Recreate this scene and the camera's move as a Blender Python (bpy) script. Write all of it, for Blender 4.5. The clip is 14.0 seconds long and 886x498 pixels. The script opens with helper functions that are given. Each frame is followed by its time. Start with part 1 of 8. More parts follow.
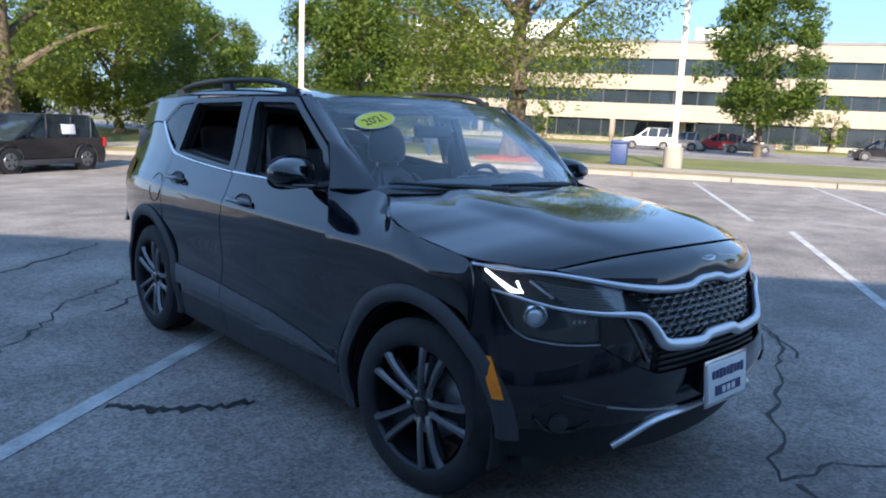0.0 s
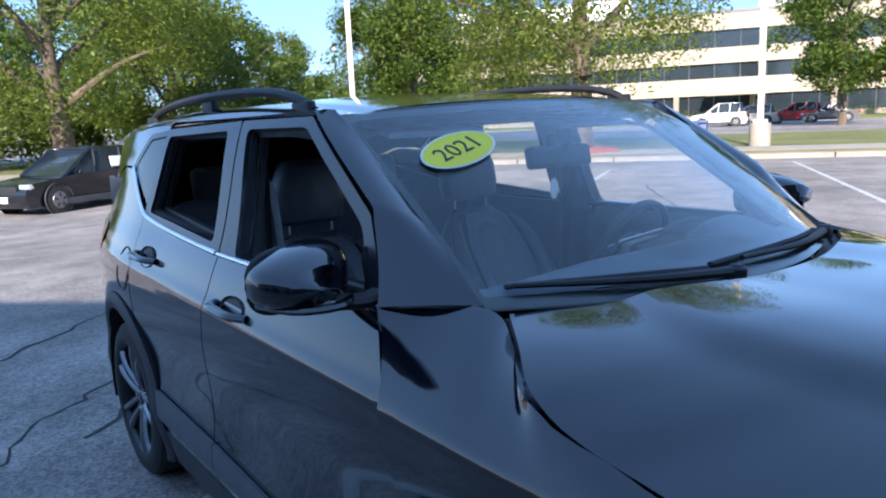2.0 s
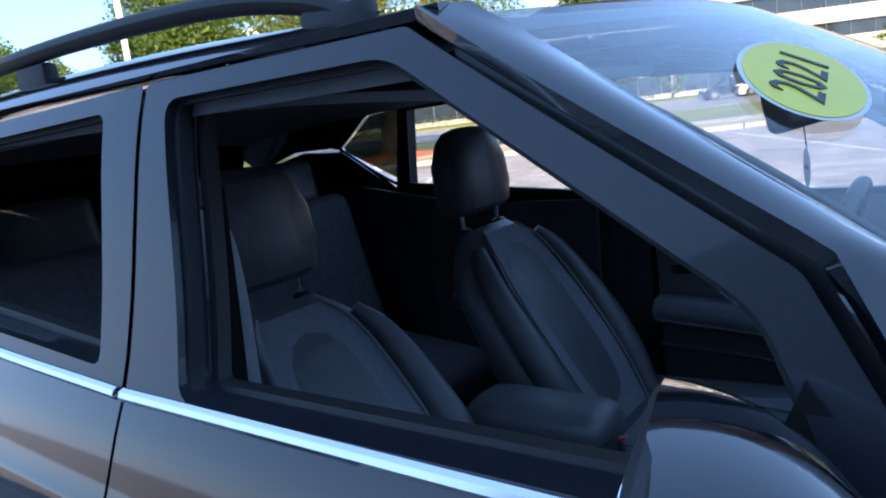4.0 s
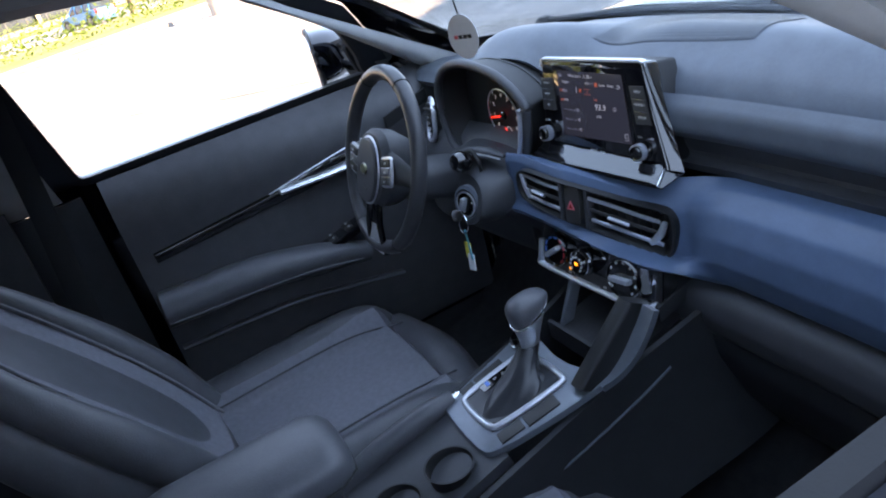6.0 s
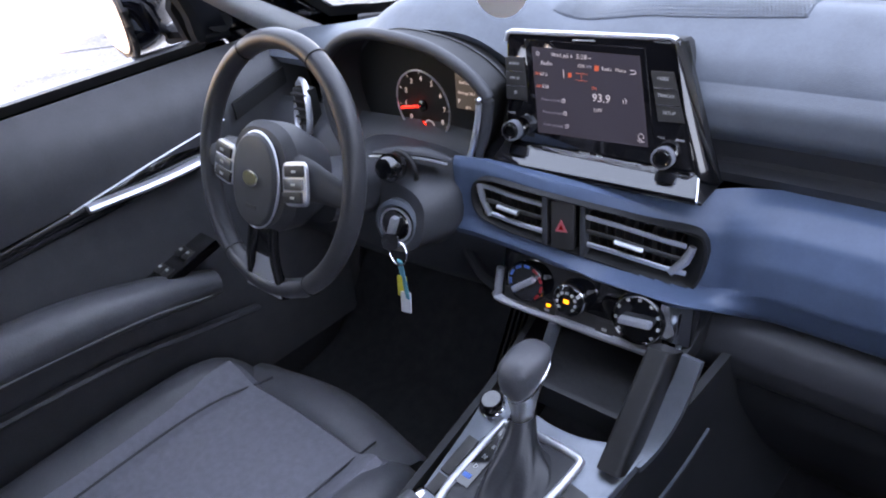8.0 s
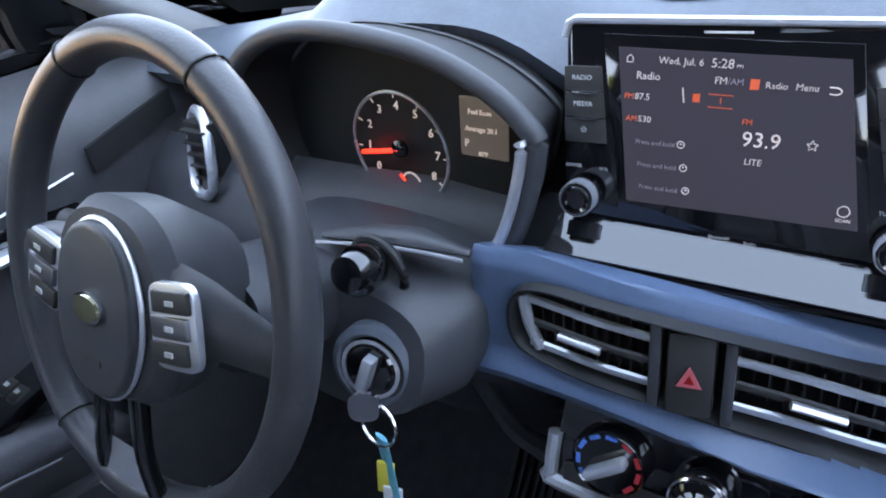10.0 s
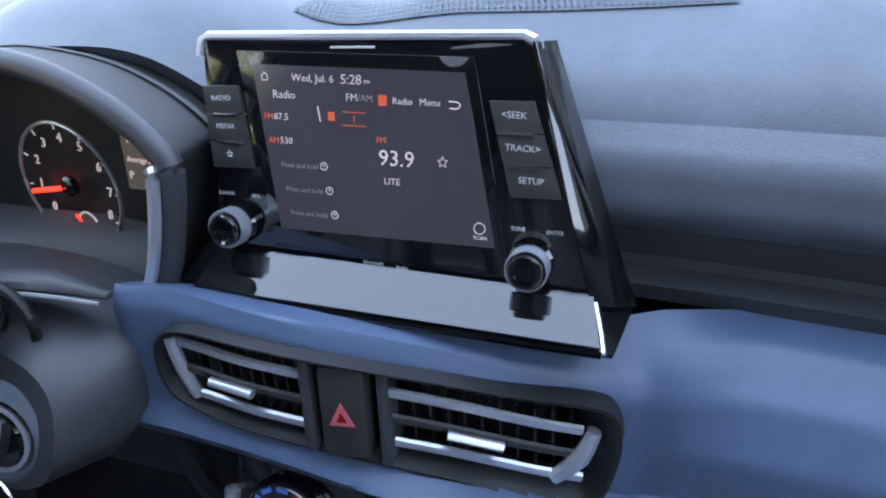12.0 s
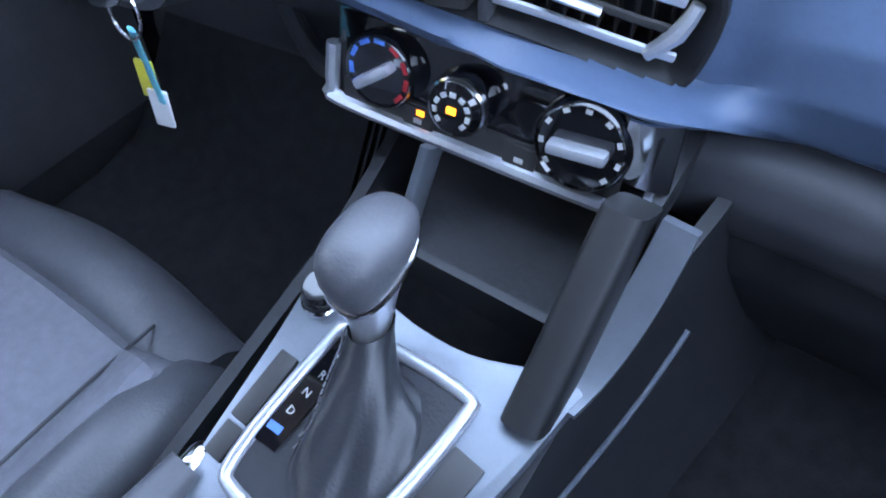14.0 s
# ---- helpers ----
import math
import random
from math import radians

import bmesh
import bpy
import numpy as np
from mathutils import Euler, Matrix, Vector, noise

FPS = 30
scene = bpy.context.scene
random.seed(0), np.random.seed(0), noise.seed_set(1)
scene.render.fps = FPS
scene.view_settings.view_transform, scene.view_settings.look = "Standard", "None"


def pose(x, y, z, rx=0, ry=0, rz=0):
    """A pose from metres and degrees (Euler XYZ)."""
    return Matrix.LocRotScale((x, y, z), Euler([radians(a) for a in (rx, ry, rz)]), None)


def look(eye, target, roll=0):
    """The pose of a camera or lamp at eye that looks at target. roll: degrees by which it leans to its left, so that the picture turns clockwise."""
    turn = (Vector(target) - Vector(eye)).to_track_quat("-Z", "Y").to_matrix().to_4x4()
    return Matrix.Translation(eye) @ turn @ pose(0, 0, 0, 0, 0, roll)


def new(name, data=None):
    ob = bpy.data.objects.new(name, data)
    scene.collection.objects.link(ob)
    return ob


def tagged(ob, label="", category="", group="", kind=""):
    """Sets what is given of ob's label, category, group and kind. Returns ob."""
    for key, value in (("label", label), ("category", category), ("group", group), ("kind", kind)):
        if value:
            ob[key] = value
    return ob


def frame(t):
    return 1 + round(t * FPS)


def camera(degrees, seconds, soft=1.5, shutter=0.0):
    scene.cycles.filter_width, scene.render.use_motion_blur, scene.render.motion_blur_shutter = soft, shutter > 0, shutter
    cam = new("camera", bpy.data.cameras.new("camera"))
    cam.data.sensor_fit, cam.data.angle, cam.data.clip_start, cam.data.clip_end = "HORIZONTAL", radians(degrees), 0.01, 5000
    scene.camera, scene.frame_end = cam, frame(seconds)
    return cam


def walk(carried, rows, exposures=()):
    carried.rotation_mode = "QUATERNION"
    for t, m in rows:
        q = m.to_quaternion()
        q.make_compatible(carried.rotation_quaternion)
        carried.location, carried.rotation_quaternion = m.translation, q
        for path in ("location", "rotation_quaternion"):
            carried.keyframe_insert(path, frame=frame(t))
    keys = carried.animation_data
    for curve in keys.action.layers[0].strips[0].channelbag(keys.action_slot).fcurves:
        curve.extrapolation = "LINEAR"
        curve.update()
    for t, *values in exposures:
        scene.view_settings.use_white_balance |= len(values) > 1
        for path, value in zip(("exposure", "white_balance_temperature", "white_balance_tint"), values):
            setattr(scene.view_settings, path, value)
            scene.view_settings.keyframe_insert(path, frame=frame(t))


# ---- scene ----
cam = camera(62.9, 14.0, soft=2.0)
PATH = [
    (0, (2.543, 1.97, 1.388), (1.216, 0.512, 1.048), 2.6),
    (0.5, (2.244, 1.847, 1.373), (0.989, 0.331, 1.021), 1.9),
    (1, (2.015, 1.61, 1.393), (0.827, 0.037, 1.052), 0.6),
    (1.5, (1.82, 1.21, 1.43), (0.68, -0.41, 1.08), -0.9),
    (2, (1.583, 0.564, 1.461), (0.393, -1.005, 1.112), -2.5),
    (2.2, (1.525, 0.378, 1.452), (0.296, -1.164, 1.117), -2.7),
    (4.3, (1.232, -0.832, 1.373), (-0.456, -1.834, 0.989), -8.6),
    (4.5, (1.199, -0.936, 1.352), (-0.582, -1.741, 0.927), -8.9),
    (5, (1.06, -1.11, 1.32), (-0.849, -1.408, 0.803), -9.3),
    (5.5, (1.03, -1.22, 1.42), (-0.797, -1.024, 0.63), -15.2),
    (6, (0.95, -1.35, 1.425), (-0.742, -0.702, 0.58), -16.8),
    (6.5, (0.8, -1.39, 1.425), (-0.734, -0.534, 0.468), -16.0),
    (7, (0.51, -1.43, 1.345), (-0.761, -0.263, 0.334), -9.5),
    (7.5, (0.509, -1.41, 1.385), (-0.752, -0.252, 0.352), -9.9),
    (7.7, (0.508, -1.414, 1.388), (-0.758, -0.246, 0.372), -9.4),
    (9.8, (0.106, -1.148, 1.268), (-1.034, 0.134, 0.24), -7.9),
    (10, (0.128, -1.131, 1.265), (-0.987, 0.192, 0.261), -7.9),
    (10.5, (0.168, -1.091, 1.251), (-0.789, 0.379, 0.291), -6.6),
    (11, (0.222, -1.054, 1.225), (-0.713, 0.485, 0.354), -6.9),
    (11.5, (0.225, -1.043, 1.219), (-0.603, 0.556, 0.348), -5.2),
    (12, (0.234, -1.036, 1.218), (-0.575, 0.55, 0.307), -4.5),
    (12.5, (0.228, -1.047, 1.206), (-0.538, 0.519, 0.224), -3.7),
    (13, (0.221, -1.07, 1.181), (-0.508, 0.403, 0.042), -2.7),
    (13.5, (0.236, -1.093, 1.143), (-0.525, 0.252, -0.126), -2.2),
    (14, (0.265, -1.087, 1.154), (-0.547, -0.101, -0.385), -5.3),
]
EXPOSURES = [(0.0, 2.5, 6500, 12), (2.2, 2.6, 6100, 14), (4.4, 3.25, 6600, 18), (5.0, 3.85, 8200, 21), (6.0, 4.6, 9400, 24), (7.5, 5.2, 11800, 35), (10.0, 5.5, 10500, 25), (12.0, 5.3, 10000, 25), (13.0, 5.7, 10000, 24), (14.0, 6.1, 9300, 25)]
walk(cam, [(t, look(eye, target, roll)) for t, eye, target, roll in PATH], EXPOSURES)

# ---- world and sun ----
SUN_AZ, SUN_EL = radians(42), radians(25)
world = bpy.data.worlds.new("sky")
scene.world = world
world.use_nodes = True
wn = world.node_tree.nodes
sky = wn.new("ShaderNodeTexSky")
sky.sky_type = "NISHITA"
sky.sun_disc = False
sky.sun_elevation = SUN_EL
sky.sun_rotation = radians(90) - SUN_AZ
sky.air_density, sky.dust_density, sky.ozone_density = 1.0, 0.0, 3.0
even = wn.new("ShaderNodeMix")
even.data_type = "RGBA"
even.inputs[0].default_value = 0.9
even.inputs[7].default_value = (0.43, 0.81, 1.5, 1)
world.node_tree.links.new(sky.outputs[0], even.inputs[6])
world.node_tree.links.new(even.outputs[2], wn["Background"].inputs[0])
wn["Background"].inputs[1].default_value = 0.135
sun = new("sun", bpy.data.lights.new("sun", "SUN"))
sun.data.energy, sun.data.angle, sun.data.color = 2.05, radians(0.6), (1.0, 0.88, 0.74)
sun.matrix_world = look((0, 0, 0), (-math.cos(SUN_AZ) * math.cos(SUN_EL), -math.sin(SUN_AZ) * math.cos(SUN_EL), -math.sin(SUN_EL)))


# ---- materials ----
def material(name, color, rough=0.5, metal=0.0, vary=0.15, scale=8.0, bump=0.0, bscale=60.0, coat=0.0, spec=0.5, color2=None, emit=0.0, detail=4.0, trans=0.0, alpha=1.0, stretch=None):
    """A surface with variation at two scales, fine relief and its own gloss."""
    m = bpy.data.materials.new(name)
    m.use_nodes = True
    nt, n = m.node_tree, m.node_tree.nodes
    b = n["Principled BSDF"]
    b.inputs["Roughness"].default_value, b.inputs["Metallic"].default_value = rough, metal
    b.inputs["Specular IOR Level"].default_value = spec
    b.inputs["Coat Weight"].default_value = coat
    b.inputs["Coat Roughness"].default_value = 0.03
    b.inputs["Transmission Weight"].default_value, b.inputs["Alpha"].default_value = trans, alpha
    tc = n.new("ShaderNodeTexCoord")
    src = tc.outputs["Object"]
    if stretch:
        mp = n.new("ShaderNodeMapping")
        mp.inputs["Scale"].default_value = stretch
        nt.links.new(src, mp.inputs[0])
        src = mp.outputs[0]
    big, fine, mix = n.new("ShaderNodeTexNoise"), n.new("ShaderNodeTexNoise"), n.new("ShaderNodeMix")
    big.inputs["Scale"].default_value, fine.inputs["Scale"].default_value = scale, scale * 9
    big.inputs["Detail"].default_value = fine.inputs["Detail"].default_value = detail
    nt.links.new(src, big.inputs[0]), nt.links.new(src, fine.inputs[0])
    add = n.new("ShaderNodeMath")
    add.operation = "MULTIPLY_ADD"
    add.inputs[1].default_value = 0.45
    nt.links.new(fine.outputs[0], add.inputs[0]), nt.links.new(big.outputs[0], add.inputs[2])
    ramp = n.new("ShaderNodeMapRange")
    ramp.inputs[1].default_value, ramp.inputs[2].default_value = 0.5, 0.95
    nt.links.new(add.outputs[0], ramp.inputs[0])
    mix.data_type = "RGBA"
    c2 = color2 or tuple(min(1.0, c * (1 + vary)) for c in color)
    c1 = color if color2 else tuple(c * (1 - vary) for c in color)
    mix.inputs[6].default_value, mix.inputs[7].default_value = (*c1, 1), (*c2, 1)
    nt.links.new(ramp.outputs[0], mix.inputs[0])
    nt.links.new(mix.outputs[2], b.inputs["Base Color"])
    if bump:
        bn, bt = n.new("ShaderNodeBump"), n.new("ShaderNodeTexNoise")
        bt.inputs["Scale"].default_value, bt.inputs["Detail"].default_value = bscale, 2
        nt.links.new(src, bt.inputs[0])
        bn.inputs["Strength"].default_value, bn.inputs["Distance"].default_value = bump, 0.3 / bscale
        nt.links.new(bt.outputs[0], bn.inputs["Height"]), nt.links.new(bn.outputs[0], b.inputs["Normal"])
    if emit:
        b.inputs["Emission Color"].default_value, b.inputs["Emission Strength"].default_value = (*color, 1), emit
    return m


def leaf_material(name, c1, c2):
    m = bpy.data.materials.new(name)
    m.use_nodes = True
    nt, n = m.node_tree, m.node_tree.nodes
    b = n["Principled BSDF"]
    geo, mix = n.new("ShaderNodeNewGeometry"), n.new("ShaderNodeMix")
    mix.data_type = "RGBA"
    mix.inputs[6].default_value, mix.inputs[7].default_value = (*c1, 1), (*c2, 1)
    nt.links.new(geo.outputs["Random Per Island"], mix.inputs[0])
    nt.links.new(mix.outputs[2], b.inputs["Base Color"])
    b.inputs["Roughness"].default_value = 0.55
    tr, ms = n.new("ShaderNodeBsdfTranslucent"), n.new("ShaderNodeMixShader")
    nt.links.new(mix.outputs[2], tr.inputs[0])
    ms.inputs[0].default_value = 0.52
    nt.links.new(b.outputs[0], ms.inputs[1]), nt.links.new(tr.outputs[0], ms.inputs[2])
    nt.links.new(ms.outputs[0], n["Material Output"].inputs[0])
    return m


def glass_material(name, tint, gloss=0.08):
    m = bpy.data.materials.new(name)
    m.use_nodes = True
    nt, n = m.node_tree, m.node_tree.nodes
    tr, gl, ms, lw = n.new("ShaderNodeBsdfTransparent"), n.new("ShaderNodeBsdfGlossy"), n.new("ShaderNodeMixShader"), n.new("ShaderNodeLayerWeight")
    tr.inputs[0].default_value = (*tint, 1)
    gl.inputs["Roughness"].default_value = 0.01
    pw, ma = n.new("ShaderNodeMath"), n.new("ShaderNodeMath")
    pw.operation, ma.operation = "POWER", "MULTIPLY_ADD"
    pw.inputs[1].default_value, ma.inputs[1].default_value, ma.inputs[2].default_value = 4.0, 0.85, gloss
    lw.inputs[0].default_value = 0.5
    nt.links.new(lw.outputs["Facing"], pw.inputs[0]), nt.links.new(pw.outputs[0], ma.inputs[0])
    nt.links.new(ma.outputs[0], ms.inputs[0])
    nt.links.new(tr.outputs[0], ms.inputs[1]), nt.links.new(gl.outputs[0], ms.inputs[2])
    nt.links.new(ms.outputs[0], n["Material Output"].inputs[0])
    return m


def stones(m):
    """Scatters pale and dark aggregate over a surface, and wide worn patches."""
    nt, n = m.node_tree, m.node_tree.nodes
    b = n["Principled BSDF"]
    base = b.inputs["Base Color"].links[0].from_socket
    tc, vo, wide = n.new("ShaderNodeTexCoord"), n.new("ShaderNodeTexVoronoi"), n.new("ShaderNodeTexNoise")
    vo.inputs["Scale"].default_value, wide.inputs["Scale"].default_value, wide.inputs["Detail"].default_value = 75, 0.22, 6
    nt.links.new(tc.outputs["Object"], vo.inputs[0]), nt.links.new(tc.outputs["Object"], wide.inputs[0])
    sep, r1, r2, mu, mx = n.new("ShaderNodeSeparateColor"), n.new("ShaderNodeMapRange"), n.new("ShaderNodeMapRange"), n.new("ShaderNodeMath"), n.new("ShaderNodeVectorMath")
    nt.links.new(vo.outputs["Color"], sep.inputs[0])
    r1.inputs[3].default_value, r1.inputs[4].default_value = 0.62, 1.38
    nt.links.new(sep.outputs[0], r1.inputs[0])
    r2.inputs[1].default_value, r2.inputs[2].default_value, r2.inputs[3].default_value, r2.inputs[4].default_value = 0.32, 0.66, 0.68, 1.3
    nt.links.new(wide.outputs[0], r2.inputs[0])
    mu.operation = "MULTIPLY"
    nt.links.new(r1.outputs[0], mu.inputs[0]), nt.links.new(r2.outputs[0], mu.inputs[1])
    mx.operation = "SCALE"
    nt.links.new(base, mx.inputs[0]), nt.links.new(mu.outputs[0], mx.inputs["Scale"])
    nt.links.new(mx.outputs[0], b.inputs["Base Color"])


PAINT = material("black_paint", (0.0035, 0.0045, 0.0085), 0.1, 0.0, 0.1, 3, coat=1.0, spec=0.4)
CLAD = material("grey_cladding", (0.04, 0.042, 0.048), 0.6, 0, 0.2, 12, 0.25, 400)
RUBBER = material("tyre_rubber", (0.018, 0.018, 0.02), 0.75, 0, 0.25, 20, 0.3, 120)
RIM = material("grey_alloy", (0.2, 0.205, 0.22), 0.34, 0.75, 0.1, 10, coat=0.5)
RIMDARK = material("dark_alloy", (0.05, 0.052, 0.058), 0.35, 0.8, 0.1, 10)
CHROME = material("chrome", (0.82, 0.83, 0.85), 0.14, 1.0, 0.03, 10)
SATIN = material("satin_silver", (0.68, 0.7, 0.74), 0.34, 0.75, 0.05, 30)
GLOSS = material("piano_black", (0.004, 0.004, 0.005), 0.06, 0, 0.1, 10, coat=1.0)
TRIM = material("black_trim", (0.012, 0.012, 0.013), 0.55, 0, 0.2, 20, 0.2, 500)
GLASS = glass_material("clear_glass", (0.96, 0.98, 0.975), 0.05)
TINT = glass_material("tinted_glass", (0.18, 0.2, 0.2))
LAMPGLASS = material("lamp_lens", (0.6, 0.62, 0.65), 0.08, 0.3, 0.1, 40, coat=1.0)
LAMPDARK = material("lamp_housing", (0.02, 0.021, 0.024), 0.15, 0.3, 0.1, 30, coat=1.0)
WHITE = material("white_plastic", (0.78, 0.78, 0.77), 0.4, 0, 0.05, 10)
AMBER = material("amber_lens", (0.9, 0.2, 0.008), 0.25, 0, 0.1, 60, coat=0.5, color2=(1.0, 0.3, 0.02))
RED = material("red_lens", (0.35, 0.01, 0.01), 0.2, 0, 0.1, 40, coat=0.8)
DRL = material("running_light", (0.95, 0.97, 1.0), 0.3, emit=0.7)
YELLOW = material("yellow_sticker", (0.86, 0.72, 0.02), 0.35, 0, 0.04, 10)
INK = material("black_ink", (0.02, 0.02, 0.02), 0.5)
NAVY = material("navy_print", (0.03, 0.04, 0.12), 0.5)
ASPHALT = material("asphalt", (0.145, 0.128, 0.116), 0.82, 0, 0.3, 1.6, 0.9, 55, color2=(0.3, 0.265, 0.238), detail=12)
stones(ASPHALT)
LINEPAINT = material("worn_line_paint", (0.28, 0.28, 0.275), 0.85, 0, 0.4, 5, 0.4, 60, color2=(0.6, 0.6, 0.58), detail=8)
TAR = material("crack_tar", (0.012, 0.012, 0.012), 0.7, 0, 0.3, 6, 0.3, 60)
CONCRETE = material("concrete", (0.32, 0.29, 0.25), 0.85, 0, 0.15, 1.5, 0.3, 30)
GRASS = material("lawn", (0.1, 0.11, 0.022), 0.9, 0, 0.4, 0.4, 0.6, 25, color2=(0.19, 0.19, 0.045), detail=8)
DRYGRASS = material("dry_grass", (0.2, 0.16, 0.06), 0.9, 0, 0.4, 0.6, 0.6, 30, color2=(0.32, 0.26, 0.12), detail=8)
BARK = material("bark", (0.11, 0.085, 0.06), 0.9, 0, 0.4, 4, 0.8, 14, stretch=(1, 1, 0.25))
MULCH = material("red_mulch", (0.3, 0.08, 0.035), 0.95, 0, 0.4, 8, 0.8, 40)
POLEPAINT = material("white_pole_paint", (0.66, 0.64, 0.6), 0.5, 0, 0.06, 3)
BEIGE = material("beige_panel", (0.37, 0.315, 0.245), 0.8, 0, 0.06, 0.3, 0.15, 10)
WINDOWDARK = material("dark_window", (0.02, 0.028, 0.035), 0.08, 0.0, 0.3, 0.4, spec=0.8)
LEAF_A = leaf_material("leaf_bright", (0.1, 0.15, 0.018), (0.2, 0.25, 0.04))
LEAF_B = leaf_material("leaf_dark", (0.06, 0.115, 0.016), (0.15, 0.21, 0.034))
BINBLUE = material("blue_bin_paint", (0.02, 0.05, 0.16), 0.5)
CARWHITE = material("white_car_paint", (0.7, 0.7, 0.68), 0.3, coat=0.8)
CARRED = material("red_car_paint", (0.4, 0.015, 0.02), 0.3, coat=0.8)
CARSILVER = material("silver_car_paint", (0.4, 0.4, 0.4), 0.3, 0.5, coat=0.8)
CARGREY = material("grey_car_paint", (0.14, 0.14, 0.15), 0.3, 0.4, coat=0.8)
CARBLUE = material("blue_car_paint", (0.05, 0.25, 0.5), 0.3, 0.2, coat=0.8)
BRICK = material("building_wall", (0.24, 0.24, 0.24), 0.85, 0, 0.15, 0.5, 0.3, 12)


# ---- shape helpers ----
def part(name, bm, mat, parent=None, label="", sharp=38):
    """One mesh object from a bmesh, smooth but for sharp edges."""
    me = bpy.data.meshes.new(name)
    bm.normal_update()
    bm.to_mesh(me)
    bm.free()
    for p in me.polygons:
        p.use_smooth = True
    me.set_sharp_from_angle(angle=radians(sharp))
    me.materials.append(mat)
    ob = new(name, me)
    ob.parent = parent
    if label:
        ob["label"] = label
    return ob


def thing(name, label, category, group="", kind="", m=None):
    ob = new(name)
    ob.empty_display_size = 0.1
    if m is not None:
        ob.matrix_basis = m
    return tagged(ob, label, category, group, kind)


def setting(name, bm, mat, label, sharp=38):
    return tagged(part(name, bm, mat, None, sharp=sharp), label, name.split("_")[0], "", "structure")


def merge(bm, other, m=None):
    """Adds other's mesh to bm, moved by m."""
    me = bpy.data.meshes.new("tmp")
    if m is not None:
        other.transform(m)
    other.to_mesh(me)
    other.free()
    bm.from_mesh(me)
    bpy.data.meshes.remove(me)
    return bm


def rbox(sx, sy, sz, r=0.01, m=None, seg=2):
    bm = bmesh.new()
    bmesh.ops.create_cube(bm, size=1, matrix=Matrix.Diagonal((sx, sy, sz, 1)))
    if r > 0:
        bmesh.ops.bevel(bm, geom=bm.edges[:], offset=r, segments=seg, affect="EDGES", profile=0.6, clamp_overlap=True)
    if m is not None:
        bm.transform(m)
    return bm


def lathe(profile, n=32, m=None, full=True):
    """Turns (radius, height) pairs round z."""
    bm = bmesh.new()
    rings = []
    for r, h in profile:
        rings.append([bm.verts.new((r * math.cos(2 * math.pi * i / n), r * math.sin(2 * math.pi * i / n), h)) for i in range(n)])
    for a, b in zip(rings, rings[1:]):
        for i in range(n):
            bm.faces.new((a[i], a[(i + 1) % n], b[(i + 1) % n], b[i]))
    if full:
        bm.faces.new(list(reversed(rings[0])))
        bm.faces.new(rings[-1])
    bmesh.ops.remove_doubles(bm, verts=bm.verts[:], dist=1e-6)
    bmesh.ops.recalc_face_normals(bm, faces=bm.faces[:])
    if m is not None:
        bm.transform(m)
    return bm


def spline(pts, n=8, closed=False):
    """Points of a Catmull-Rom curve through pts."""
    P = [Vector(p) for p in pts]
    out, k = [], len(P)
    for i in range(k if closed else k - 1):
        p0 = P[(i - 1) % k] if closed or i > 0 else P[0] * 2 - P[1]
        p1, p2 = P[i], P[(i + 1) % k]
        p3 = P[(i + 2) % k] if closed or i + 2 < k else P[-1] * 2 - P[-2]
        for j in range(n):
            t = j / n
            out.append(0.5 * (2 * p1 + (p2 - p0) * t + (2 * p0 - 5 * p1 + 4 * p2 - p3) * t * t + (3 * p1 - p0 - 3 * p2 + p3) * t ** 3))
    if not closed:
        out.append(P[-1])
    return out


def tube(pts, r, n=10, smooth=6, closed=False, flat=1.0, up=(0, 0, 1), radii=None):
    """A bar along a curve; flat squeezes it across up."""
    P = spline(pts, smooth, closed) if smooth else [Vector(p) for p in pts]
    bm, rings, k = bmesh.new(), [], len(P)
    for i, p in enumerate(P):
        d = (P[(i + 1) % k] - P[i - 1]) if closed or 0 < i < k - 1 else (P[1] - P[0] if i == 0 else P[-1] - P[-2])
        d.normalize()
        side = d.cross(Vector(up))
        if side.length < 1e-4:
            side = d.cross(Vector((0.3, 1, 0.2)))
        side.normalize()
        top = side.cross(d)
        rr = r if radii is None else np.interp(i / max(1, k - 1), np.linspace(0, 1, len(radii)), radii)
        rings.append([bm.verts.new(p + side * rr * math.cos(2 * math.pi * j / n) + top * rr * flat * math.sin(2 * math.pi * j / n)) for j in range(n)])
    for i in range(k if closed else k - 1):
        a, b = rings[i], rings[(i + 1) % k]
        for j in range(n):
            bm.faces.new((a[j], a[(j + 1) % n], b[(j + 1) % n], b[j]))
    if not closed:
        bm.faces.new(list(reversed(rings[0])))
        bm.faces.new(rings[-1])
    bmesh.ops.recalc_face_normals(bm, faces=bm.faces[:])
    return bm


def thicken(bm, thick):
    """Gives an open sheet a back at a constant distance and closes its rim."""
    bm.normal_update()
    faces = bm.faces[:]
    rim = [e for e in bm.edges if len(e.link_faces) == 1]
    back = {v: bm.verts.new(v.co - v.normal * thick) for v in bm.verts[:]}
    for e in rim:
        a, b = e.verts
        bm.faces.new((a, b, back[b], back[a]))
    for f in faces:
        bm.faces.new([back[v] for v in reversed(f.verts)])
    bmesh.ops.recalc_face_normals(bm, faces=bm.faces[:])


